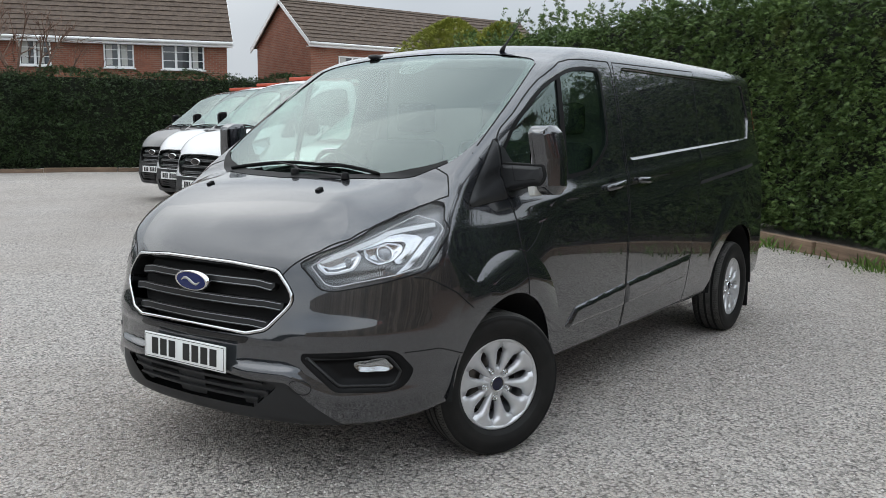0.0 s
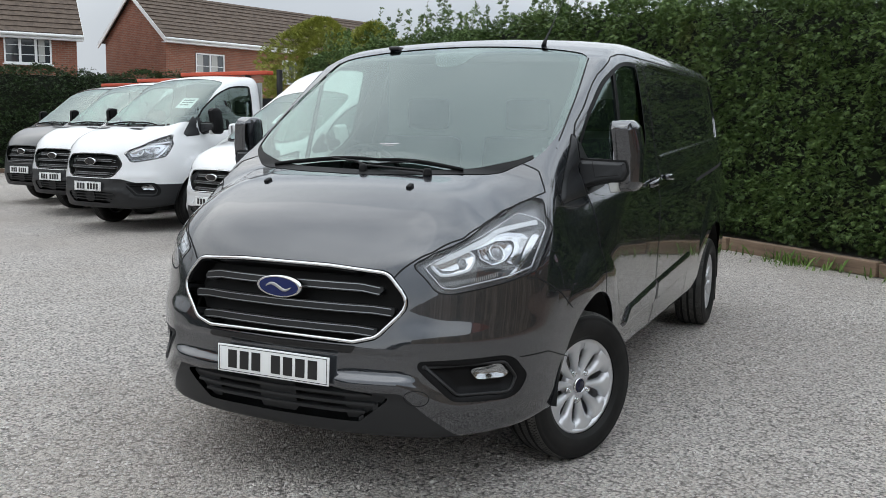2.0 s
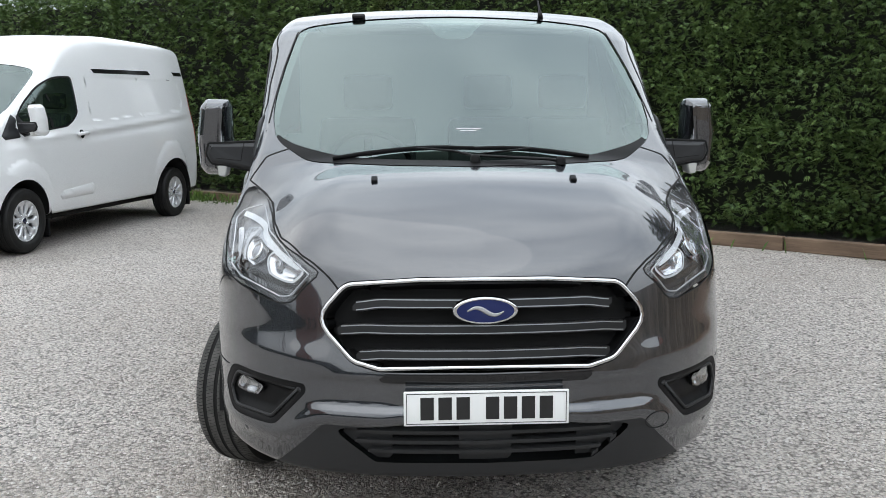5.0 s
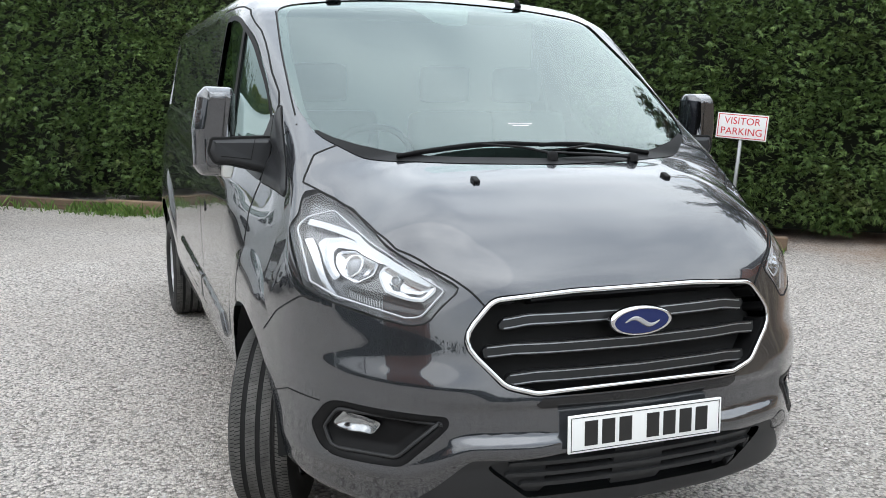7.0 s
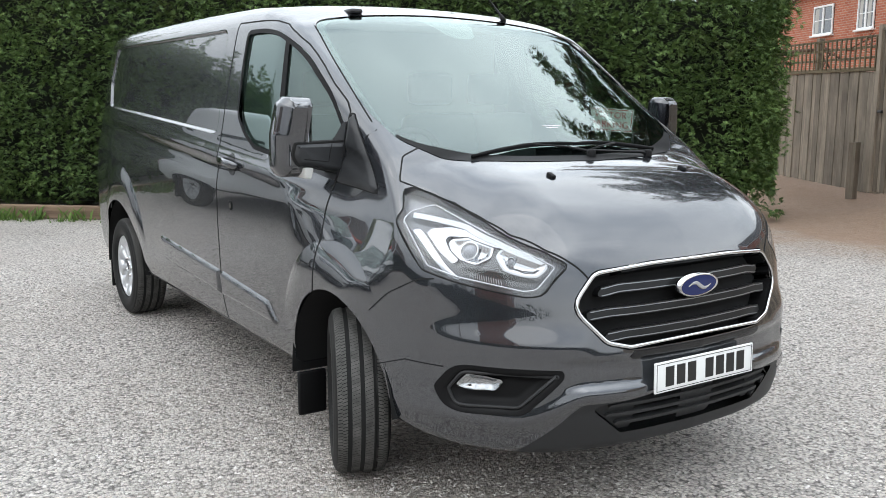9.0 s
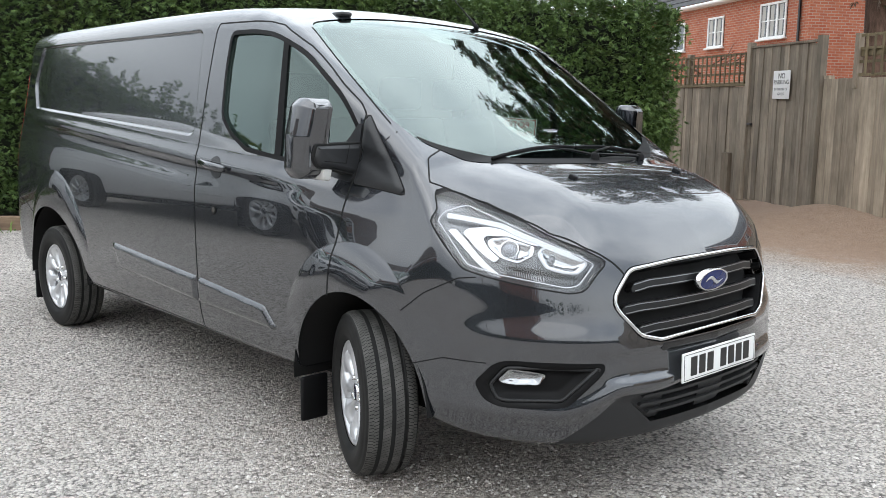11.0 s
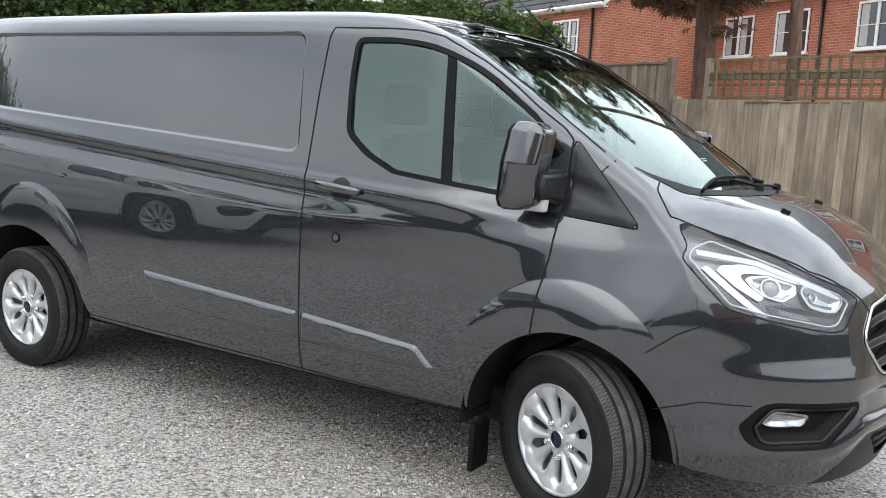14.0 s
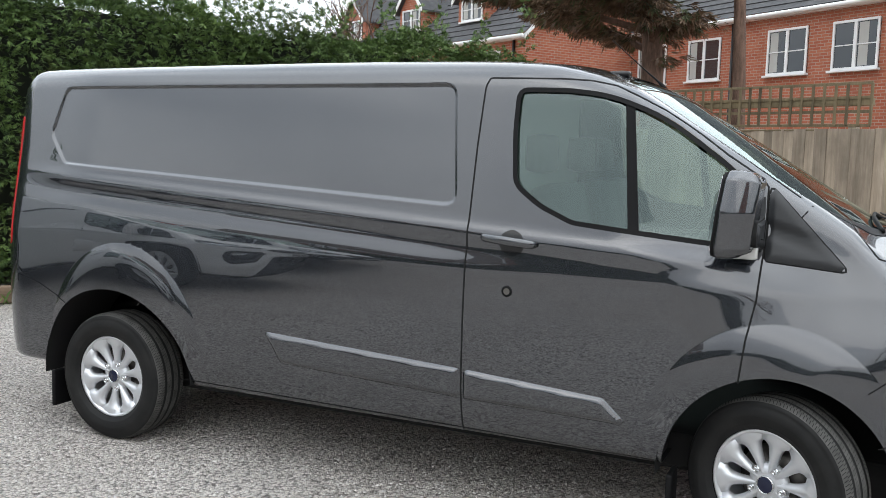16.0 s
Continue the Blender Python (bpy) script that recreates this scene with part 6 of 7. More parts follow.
        gp = shape.lay([(-1.205, 1.218), (-1.19, 1.216), (-1.085, 1.208), (-0.98, 1.199), (-0.965, 1.197)], "y", side) + np.array([[0, side * o, 0] for o in (0.008, 0.022, 0.030, 0.022, 0.008)])
        part("door_handle", tube(gp, np.array([0.012, 0.018, 0.019, 0.018, 0.012]), 10, 0.6, up=(0, 1, 0)), paint_mat, door, "painted pull handle")
        wheel_y = 0.862
        wheel("front_wheel", van, pose(0, side * wheel_y, 0.337, 0, 0, steer if side > 0 else 180 + steer) @ pose(0, 0, 0, 0, 10 if side > 0 else 25, 0), fine=fine)
        if not cab_only:
            wheel("rear_wheel", van, pose(-shape.wheelbase, side * wheel_y, 0.337, 0, 0, 0 if side > 0 else 180) @ pose(0, 0, 0, 0, 31, 0), fine=fine)
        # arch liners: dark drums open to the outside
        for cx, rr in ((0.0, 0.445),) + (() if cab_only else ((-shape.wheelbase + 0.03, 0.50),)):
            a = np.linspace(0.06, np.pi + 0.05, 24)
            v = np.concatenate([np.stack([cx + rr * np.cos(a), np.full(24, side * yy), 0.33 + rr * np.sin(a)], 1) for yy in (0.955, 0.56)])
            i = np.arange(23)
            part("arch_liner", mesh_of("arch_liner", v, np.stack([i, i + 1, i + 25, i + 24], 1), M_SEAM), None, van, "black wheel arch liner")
            part("mud_flap" if cx == 0 else "rear_mud_flap", shade(box((cx - 0.40 - (0.06 if cx else 0), *sorted((side * 0.82, side * 0.955))[:1], 0.12), (cx - 0.375 - (0.06 if cx else 0), max(side * 0.82, side * 0.955), 0.32), 0.01)), M_BLACK, van, "black mud flap behind the wheel")
        # headlamp
        lamp = part("headlamp", patch("headlamp", shape, inside(LAMP), around(LAMP), "y", M_SMOKE, side, -0.036, h=ph), None, van, "clear headlamp with projector and light strip")
        part("lamp_wall", rim_wall("lamp_wall", shape, LAMP, "y", M_SMOKE, side, 0.04), None, lamp)
        part("lamp_lens", patch("lamp_lens", shape, inside(LAMP), around(LAMP), "y", M_LENS, side, -0.001, h=0.016), None, lamp, "clear lens")
        part("lamp_gasket", ribbon("lamp_gasket", shape, LAMP, "y", M_SEAM, side, 0.005, 0.0008, closed=True), None, lamp)
        edge = shape.lay(LAMP_INNER, "y", side)
        en = shape.normal(edge)
        part("lamp_bezel", tube(edge - en * 0.014, 0.0034, 8, closed=True, up=en), M_SATIN, lamp, "thin silver bezel")
        part("light_strip", ribbon("light_strip", shape, HL_STRIP, "y", M_LIGHTBAR, side, 0.022, -0.015), None, lamp, "white light strip")
        for poly, mat, lift, deep in ((HL_BRACKET, M_REFLECT, -0.018, -0.004), (HL_SLASH, M_REFLECT, -0.020, -0.003), (HL_BOWL, M_REFLECT, -0.020, 0.016), (HL_FLOOR, M_REFLECT, -0.020, 0.016), (HL_TAIL, M_SMOKE2, -0.026, 0.003), (HL_FOOT, M_SMOKE2, -0.026, 0.003)):
            bowl = lambda q: -deep * step(-0.001, -0.022, poly_sdf(poly, q))
            part("lamp_reflector", patch("lamp_reflector", shape, inside(poly), around(poly), "y", mat, side, lift, 0.012, h=0.0045, dome=bowl), None, lamp)
        part("reflector_rim", ribbon("reflector_rim", shape, HL_BOWL, "y", M_LIGHTBAR, side, 0.007, -0.018, closed=True), None, lamp)
        for k in range(14):
            x0 = 0.706 + 0.0066 * k
            part("lamp_rib", ribbon("lamp_rib", shape, [(x0, 0.940 - 0.28 * (x0 - 0.706)), (x0 + 0.005, 0.922 - 0.28 * (x0 - 0.706))], "y", M_SATIN, side, 0.0028, -0.020), None, lamp)
        for (cx, cz), r in (((0.668, 1.016), 0.027), ((0.800, 0.985), 0.011)):
            p = shape.lay([(cx, cz)], "y", side)[0]
            nn = shape.normal(p[None])[0]
            q = Vector(nn).to_track_quat("Z", "Y").to_matrix().to_4x4()
            v, f = spin([(r * 1.35, 0.004), (r * 1.28, 0.010), (r * 1.1, 0.0), (r * 1.0, -0.004)], 24, "z")
            o = part("projector_ring", mesh_of("projector_ring", v, f, M_CHROME), None, lamp)
            o.matrix_basis = Matrix.Translation(p - nn * 0.03) @ q
            v, f = spin([(0.0, r * 0.55), (r * 0.5, r * 0.46), (r * 0.85, r * 0.2), (r * 1.02, -0.006)], 24, "z")
            o = part("projector_lens", mesh_of("projector_lens", v, f, M_LAMPGLASS), None, lamp)
            o.matrix_basis = Matrix.Translation(p - nn * 0.03) @ q
        # fog lamp pocket, seen from the front as (y, z)
        s2 = np.array([side, 1.0])
        fog_poly, lamp_poly = FOG * s2, FOG_LAMP * s2
        pocket = lambda q: -0.035 * step(-0.012, -0.05, poly_sdf(fog_poly, q))
        fog = part("fog_lamp_surround", patch("fog_lamp_surround", shape, inside(fog_poly), around(fog_poly), "x", M_BLACK, 1, -0.002, 0.012, h=0.01, dome=pocket), None, bumper, "black fog lamp surround")
        inner = shape.lay(shrunk(fog_poly, 0.026), "x")
        part("fog_ridge", tube(inner - shape.normal(inner) * 0.004, 0.006, 6, closed=True, up=shape.normal(inner)), M_PLASTIC2, fog)
        part("fog_reflector", patch("fog_reflector", shape, inside(lamp_poly), around(lamp_poly), "x", M_FOGCUT, 1, -0.018, 0.012, h=0.005, dome=lambda q: 0.003 * np.sin(q[:, 0] * 130) - 0.012 * step(0.0, -0.02, poly_sdf(lamp_poly, q))), None, fog, "silver fog lamp")
        part("fog_lens", patch("fog_lens", shape, inside(lamp_poly), around(lamp_poly), "x", M_LENS, 1, -0.010, h=0.012), None, fog)
    # grille: a near-black sheet, set back, paints the shade behind the bars
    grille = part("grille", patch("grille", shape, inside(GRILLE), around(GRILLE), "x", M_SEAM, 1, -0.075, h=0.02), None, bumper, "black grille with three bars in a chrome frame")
    part("grille_wall", patch("grille_wall", shape, ring(GRILLE, 0.0, 0.02), around(GRILLE), "x", M_BLACK, 1, -0.006, 0.07, h=ph), None, grille)
    loop = fillet([(-0.538, 0.826), (-0.440, 0.936), (-0.2, 0.952), (0.2, 0.952), (0.440, 0.936), (0.538, 0.826), (0.420, 0.699), (0.335, 0.678), (-0.335, 0.678), (-0.420, 0.699)], 0.068)
    lp = shape.lay(loop, "x")
    part("chrome_frame", tube(lp + shape.normal(lp) * 0.003, 0.0075, 8, 0.75, closed=True, up=shape.normal(lp)), M_GLOSS if cab_only else M_CHROME, grille, "black grille frame" if cab_only else "chrome grille frame")
    for zc, half in ((0.882, 0.425), (0.800, 0.475), (0.722, 0.415)):
        mid = lambda y: zc - 0.012 * step(half - 0.10, half, np.abs(y)) * (1 if zc > 0.85 else 0.6)
        blade = lambda q: np.maximum(np.abs(q[:, 1] - mid(q[:, 0])) - 0.017, np.abs(q[:, 0]) - half)
        bnd = ((-half - 0.02, zc - 0.06), (half + 0.02, zc + 0.04))
        bl = part("grille_bar", patch("grille_bar", shape, blade, bnd, "x", M_BARS, 1, -0.022, 0.035, h=ph), None, grille)
        # thin pale strips as the highlights on the bar's edges
        for o in (0.012, -0.012):
            ln = [(y, mid(y) + o) for y in np.linspace(-half + 0.012, half - 0.012, 40)]
            part("bar_edge", ribbon("bar_edge", shape, [(float(a), float(c)) for a, c in ln], "x", M_BARGLINT, 1, 0.0035, -0.0205), None, bl)
    for k in range(9):
        y = -0.40 + 0.1 * k
        part("grille_rib", patch("grille_rib", shape, lambda q: np.maximum(np.abs(q[:, 0] - y) - 0.004, np.maximum(q[:, 1] - 0.94, 0.69 - q[:, 1])), ((y - 0.03, 0.68), (y + 0.03, 0.95)), "x", M_BLACK, 1, -0.062, 0.02, h=0.02), None, grille)
    part("grille_step", patch("grille_step", shape, inside(LOW_BAR), around(LOW_BAR), "x", M_GLOSS, 1, 0.003, 0.006, h=ph), None, bumper)
    bp = shape.lay([(0.0, 0.862)], "x")[0]
    badge = part("badge", mesh_of("badge_rim", spin([(0.0, 0.004), (0.85, 0.008), (0.93, 0.013), (1.0, 0.008), (1.0, -0.012)], 40, "z")[0] * np.array([0.104, 0.044, 1.0]), spin([(0, 0), (1, 0), (1, 0), (1, 0), (1, 0)], 40, "z")[1], M_CHROME), None, bumper, "oval badge with a chrome rim")
    badge.matrix_basis = Matrix.Translation(bp + np.array([0.001, 0, 0])) @ Matrix(((0, 0, 1, 0), (1, 0, 0, 0), (0, 1, 0, 0), (0, 0, 0, 1))) @ Matrix.Rotation(radians(8), 4, "X")
    part("badge_face", mesh_of("badge_face", spin([(0.0, 0.0125), (0.6, 0.0115), (0.88, 0.0095)], 40, "z")[0] * np.array([0.104, 0.044, 1.0]), spin([(0, 0), (1, 0), (1, 0)], 40, "z")[1], M_BADGE if fine else M_GLOSS), None, badge)
    if fine:
        sweep = np.linspace(0, 1, 60)
        script = np.stack([-0.058 + 0.116 * sweep, 0.012 * np.sin(sweep * 2 * math.pi), np.full(60, 0.0128)], 1)
        part("emblem_stroke", tube(script, 0.002 + 0.006 * np.sin(sweep * math.pi), 6, 0.3), M_SATIN, badge, "silver wave-shaped flourish")
    if cab_only:
        for y in (-0.33, 0.33):
            vent = fillet([(0.50, y - 0.13), (0.50, y + 0.13), (0.57, y + 0.11), (0.57, y - 0.11)], 0.015)
            part("bonnet_vent", patch("bonnet_vent", shape, inside(vent), around(vent), "z", M_BLACK, 1, 0.002, h=0.02), None, bonnet, "black bonnet vent")
    # lower intake, its depth closed by a near-black sheet as painted shade
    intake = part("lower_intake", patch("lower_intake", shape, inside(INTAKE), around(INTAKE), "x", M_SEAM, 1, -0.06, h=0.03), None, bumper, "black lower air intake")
    part("intake_wall", patch("intake_wall", shape, ring(INTAKE, 0.0, 0.012), around(INTAKE), "x", M_PLASTIC2, 1, -0.003, 0.06, h=ph), None, intake)
    for y0, y1, mt, lf in ((-0.50, -0.30, M_PLASTIC2, -0.02), (0.30, 0.50, M_PLASTIC2, -0.02), (-0.085, 0.085, M_PLASTIC2, -0.016)):
        pz = np.array([(y0, 0.30), (y1, 0.30), (y1, 0.52), (y0, 0.52)])
        part("intake_blank", patch("intake_blank", shape, lambda q: np.maximum(poly_sdf(pz, q), poly_sdf(INTAKE, q) + 0.004), around(INTAKE), "x", mt, 1, lf, 0.02, h=ph), None, intake)
    for zc in (0.472, 0.438, 0.404):
        blade = lambda q: np.maximum(np.abs(q[:, 1] - zc) - 0.006, poly_sdf(INTAKE, q) + 0.012)
        part("intake_bar", patch("intake_bar", shape, blade, ((-0.52, zc - 0.03), (0.52, zc + 0.03)), "x", M_PLASTIC2, 1, -0.004, 0.03, h=0.006), None, intake)
    pl = number_plate(bumper)
    pl.matrix_basis = pose(1.073, 0, 0.562, 0, -2, 0)
    part("plate_mount", shade(box((0.99, -0.15, 0.52), (1.067, 0.15, 0.605), 0.006)), M_BLACK, bumper)
    if fine:
        cap = fillet([(0.575 + 0.045 * math.cos(a), 0.475 + 0.032 * math.sin(a)) for a in np.linspace(0, 2 * np.pi, 12, endpoint=False)], 0.01)
        part("tow_eye_cover", ribbon("tow_eye_cover", shape, cap, "x", M_SEAM, 1, 0.003, closed=True), None, bumper)
        for y in (-0.80, -0.30, 0.30, 0.80):
            p = shape.lay([(y, 0.405 if abs(y) > 0.5 else 0.64)], "x")[0]
            nn = shape.normal(p[None])[0]
            if abs(y) > 0.5:
                o = part("parking_sensor", mesh_of("parking_sensor", *spin([(0.0, 0.002), (0.009, 0.002), (0.011, 0.0)], 16, "z"), paint_mat), None, bumper)
                o.matrix_basis = Matrix.Translation(p) @ Vector(nn).to_track_quat("Z", "Y").to_matrix().to_4x4()
        for y in (-0.352, 0.352):
            p = shape.lay([(0.60, y)], "z")[0]
            o = part("washer_nozzle", shade(box((-0.018, -0.011, -0.004), (0.018, 0.011, 0.011), 0.005)), M_BLACK, bonnet, "small black washer nozzle")
            o.matrix_basis = Matrix.Translation(p) @ Matrix.Rotation(radians(22), 4, "Y")
        # lock and roof fittings
        p = shape.lay([(-1.086, 0.996)], "y", -1)[0]
        o = part("door_lock", mesh_of("door_lock", *spin([(0.0, 0.004), (0.006, 0.004), (0.009, 0.003), (0.014, 0.004)], 20, "y"), M_STEEL), None, doors[-1], "small round door lock")
        part("lock_ring", mesh_of("lock_ring", *spin([(0.014, 0.0045), (0.022, 0.0035), (0.024, 0.001)], 20, "y"), M_BLACK), None, o)
        o.matrix_basis = Matrix.Translation(p) @ Matrix.Rotation(math.pi, 4, "X")
        p = shape.lay([(-0.78, -0.45)], "z")[0]
        o = part("roof_pod", shade(box((-0.045, -0.032, -0.01), (0.045, 0.032, 0.014), 0.011)), M_GLOSS, pieces[7] if 7 in pieces else van, "small black roof pod")
        o.matrix_basis = Matrix.Translation(p)
        p = shape.lay([(-0.76, 0.44)], "z")[0]
        part("aerial", tube([p + np.array(d) for d in ((0, 0, 0), (-0.015, 0, 0.02), (-0.04, 0, 0.045), (-0.13, 0.0, 0.12), (-0.30, 0.0, 0.27))], np.array([0.014, 0.012, 0.006, 0.003, 0.002]), 8), M_BLACK, pieces[7] if 7 in pieces else van, "black roof aerial")
    wiper_set(van, shape)
    for side in (1, -1):
        door_mirror(van, shape, side, M_BLACK if cab_only else paint_mat)
    cab_inside(van)
    if not cab_only:
        if fine:
            # sliding door on the near side and its rail
            part("panel_gap", ribbon("panel_gap", shape, SLIDE_LINE, "y", M_SEAM, 1, 0.006), None, van)
            part("door_rail", ribbon("door_rail", shape, [(-2.47, 1.16), (-3.72, 1.245)], "y", M_SEAM, 1, 0.022), None, van, "dark sliding door rail")
            gp = shape.lay([(-1.40, 1.222), (-1.42, 1.222), (-1.52, 1.218), (-1.60, 1.214), (-1.62, 1.214)], "y", 1) + np.array([[0, o, 0] for o in (0.008, 0.022, 0.030, 0.022, 0.008)])
            part("door_handle", tube(gp, np.array([0.012, 0.018, 0.019, 0.018, 0.012]), 10, 0.6, up=(0, 1, 0)), paint_mat, pieces[5], "painted pull handle")
        for side in (1, -1):
            tl = fillet([(-4.10, 1.70), (-4.06, 1.69), (-4.035, 1.0), (-4.10, 0.98)], 0.01)
            part("tail_lamp", patch("tail_lamp", shape, inside(tl), around(tl), "y", M_RED, side, 0.004, 0.01, h=0.012), None, van, "tall red tail lamp")
        rb = bmesh.new()
        boxes(rb, (shape.rear - 0.02, -0.80, 0.42), (shape.rear + 0.3, 0.80, 0.62), 0.05)
        part("rear_bumper", shade(rb), paint_mat, van)
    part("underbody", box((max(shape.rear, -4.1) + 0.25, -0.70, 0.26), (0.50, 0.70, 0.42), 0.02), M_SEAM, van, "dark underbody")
    return van

# ---------------------------------------------------------------- hedges and trees
OUT = -KERB_OUT
hedge("hedge", "tall clipped green conifer hedge behind the timber kerb", on_kerb(-22, 0.62), on_kerb(-4, 0.62), 3.75, 1.8, 40, 0.095, M_LEAF, 5.0, 3, OUT, height_b=3.55, tuft=18)
hedge("hedge", "tall clipped green conifer hedge with a rounded end by the gate", on_kerb(-4.1, 0.62), on_kerb(6.85, 0.62), 3.45, 2.2, 70, 0.073, M_LEAF, 7.0, 4, OUT, ends=((True, 1),), height_b=2.75, tuft=26, hollow=(8.95, 1.55, 0.34))
hedge("hedge", "dark clipped hedge along the far side of the yard", (-3.0, -30.5), (-21.5, -19.3), 3.2, 1.5, 34, 0.12, M_LEAF_FAR, 0.0, 5, (0.517, 0.856), tuft=16, blades=4)
# added out of view: this one shows only in the van's reflections
hedge("hedge", "unseen dark hedge across the yard, added for reflections", (22.0, 8.0), (-3.0, -30.5), 1.8, 1.2, 6, 0.20, M_LEAF_FAR, 0.0, 6, (-0.84, 0.54), tuft=8)
shrub("shrub", "golden green conifer shrub beside the hedge", *(on_kerb(-23, 1.6)), 0.5, 2.3, 4.7, M_LEAF_GOLD, 9000, 0.20, 8)
shrub("shrub", "golden green conifer shrub beside the hedge", *(on_kerb(-20, 2.4)), 0.5, 1.6, 4.3, M_LEAF_GOLD, 5000, 0.20, 9)
conifer("cedar_tree", "tall conifer with brown lower twigs behind the fence", -3.2, 11.3, 10.4, 0.22, 6.0, 3.2, M_NEEDLE, 58, 12, 0.08, 0.55, 0.19, 0.35, 0.52, -2.85, (0.06, 0.55))
conifer("slender_tree", "slender dark conifer trunk behind the fence", -1.75, 11.05, 11.0, 0.11, 0.9, 7.2, M_NEEDLE, 16, 15, 0.2, 0.15, 0.16)
bare_tree("bare_tree", "leafless tree behind the hedge", -9.5, 13.0, 6.0, 31, 0.5)
bare_tree("bare_tree", "leafless brown tree beside the far house", -13.32, -25.27, 7.4, 33, 0.6)
bare_tree("bare_tree", "leafless tree across the yard", 6.0, -26.0, 7.5, 35, 0.6)

# ---------------------------------------------------------------- fence, gate and signs
FEN, FU = np.array([-3.05, 9.35]), np.array([0.8713, -0.4907])
at_fence = lambda x: FEN + FU * x
fence_run("fence", "grey close-boarded fence with trellis along the top", at_fence(-8.0), at_fence(-1.83), 0.10, 1.80, M_FENCE_GREY, 0.46, 0.15, M_LATH, cap=True)
gate = fence_run("gate", "tall grey boarded gate with a white notice", at_fence(-1.80), at_fence(-0.03), 0.14, 2.33, M_FENCE_GREY, 0.0, 0.105, cap=True, posts=False)
for k, x in enumerate((-1.82, 0.0)):
    c = at_fence(x)
    plank(gate, "gate_post", (1.78 * k - 0.02 - 0.05, -0.05, -0.02), (1.78 * k - 0.02 + 0.05, 0.05, 2.42), M_FENCE_GREY)
part("gate_latch", shade(box((0.05, -0.05, 1.15), (0.16, -0.015, 1.19), 0.006)), M_PIPE, gate, "black iron latch")
fence_run("fence", "brown close-boarded fence along the bank", at_fence(0.06), at_fence(14.0), 0.22, 1.74, M_FENCE, 0.0, 0.15)
tr = fence_run("trellis_panel", "mossy wooden trellis standing on the fence", at_fence(0.72), at_fence(3.78), 1.93, 0.02, M_LATH, 0.50, 1.6, M_LATH, posts=False)
plank(tr, "trellis_post", (3.46, -0.03, -0.1), (3.55, 0.06, 0.62), M_FENCE)
plank(tr, "trellis_post", (-0.05, -0.03, -0.1), (0.02, 0.06, 0.60), M_FENCE)
st = thing("timber_post", "short grey timber post by the fence", "post", Matrix.Translation((*at_fence(-2.35) + np.array([0.2, -0.35]), 0.0)))
plank(st, "post_body", (-0.06, -0.06, 0.0), (0.06, 0.06, 0.85), M_FENCE_GREY)


def notice(name, label, place, w, h, rows, edge=None):
    """A flat notice board whose face looks along its own -y."""
    ob = thing(name, label, "sign", place)
    part("board", shade(box((-w / 2, -0.004, -h / 2), (w / 2, 0.004, h / 2), 0.002)), M_SIGN, ob)
    if edge:
        for lo, hi in (((-w / 2 + 0.012, -h / 2 + 0.012), (w / 2 - 0.012, -h / 2 + 0.020)), ((-w / 2 + 0.012, h / 2 - 0.020), (w / 2 - 0.012, h / 2 - 0.012)), ((-w / 2 + 0.012, -h / 2 + 0.02), (-w / 2 + 0.020, h / 2 - 0.02)), ((w / 2 - 0.020, -h / 2 + 0.02), (w / 2 - 0.012, h / 2 - 0.02))):
            part("border", box((lo[0], -0.0055, lo[1]), (hi[0], -0.0042, hi[1])), edge, ob)
    for words, size, z, mat in rows:
        if words:
            text_part("words", words, size, mat, ob, pose(0, -0.0052, z, 90, 0, 0))
        else:
            part("word_bar", box((-size / 2, -0.0055, z - 0.012), (size / 2, -0.0042, z + 0.012)), mat, ob)
    return ob


fang = math.degrees(math.atan2(FU[1], FU[0]))
p = at_fence(-0.88)
nrm = np.array([FU[1], -FU[0]]) * 1.0
p = p + nrm * 0.05
notice("notice", "white notice with black words screwed to the gate", pose(p[0], p[1], 1.90, 0, 0, fang), 0.42, 0.41, [("NO", 0.11, 0.125, M_INK), ("PARKING", 0.092, 0.035, M_INK), ("IN FRONT OF", 0.055, -0.065, M_SIGNGREY), ("GATES", 0.055, -0.135, M_SIGNGREY)])
p = on_kerb(4.84, 0.36)
vs = notice("parking_sign", "white sign with red words on a thin post", pose(p[0], p[1], 1.25, 0, 4, 38), 0.53, 0.27, [("VISITOR", 0.105, 0.054, M_SIGNRED), ("PARKING", 0.105, -0.056, M_SIGNRED)], M_SIGNRED)
part("sign_post", tube([(0.0, 0.02, -1.31), (0.0, 0.02, 0.12)], 0.02, 10, up=(1, 0, 0)), M_GALV, vs, "thin grey post")

# ---------------------------------------------------------------- houses
def facing(o, u):
    u = np.array(u, float) / np.hypot(*u)
    return Matrix(((u[0], -u[1], 0, o[0]), (u[1], u[0], 0, o[1]), (0, 0, 1, 0), (0, 0, 0, 1)))


house("house", "brown brick house with a tiled roof and white windows", facing((-12.1, -32.3), (-0.81, 0.59)), 12.0, 8.0, 4.95, 8.6, M_BRICK_OLD, M_TILE, [(7.95, 3.70, 1.10, 1.0, 1, 2), (10.32, 3.68, 1.60, 1.0, 2, 2), (5.0, 3.7, 1.1, 1.0, 1, 2), (2.4, 3.7, 1.4, 1.0, 2, 2)], pipes=())
house("house", "brown brick house with a long tiled roof", facing((-27.0, -25.6), (-0.96, 0.275)), 15.0, 5.0, 5.35, 7.25, M_BRICK_OLD, M_TILE, [(2.2, 3.6, 1.5, 1.1, 1, 1), (7.0, 3.6, 1.5, 1.1, 1, 1)])
hr_u = np.array([0.79, -0.62]) / np.hypot(0.79, 0.62)
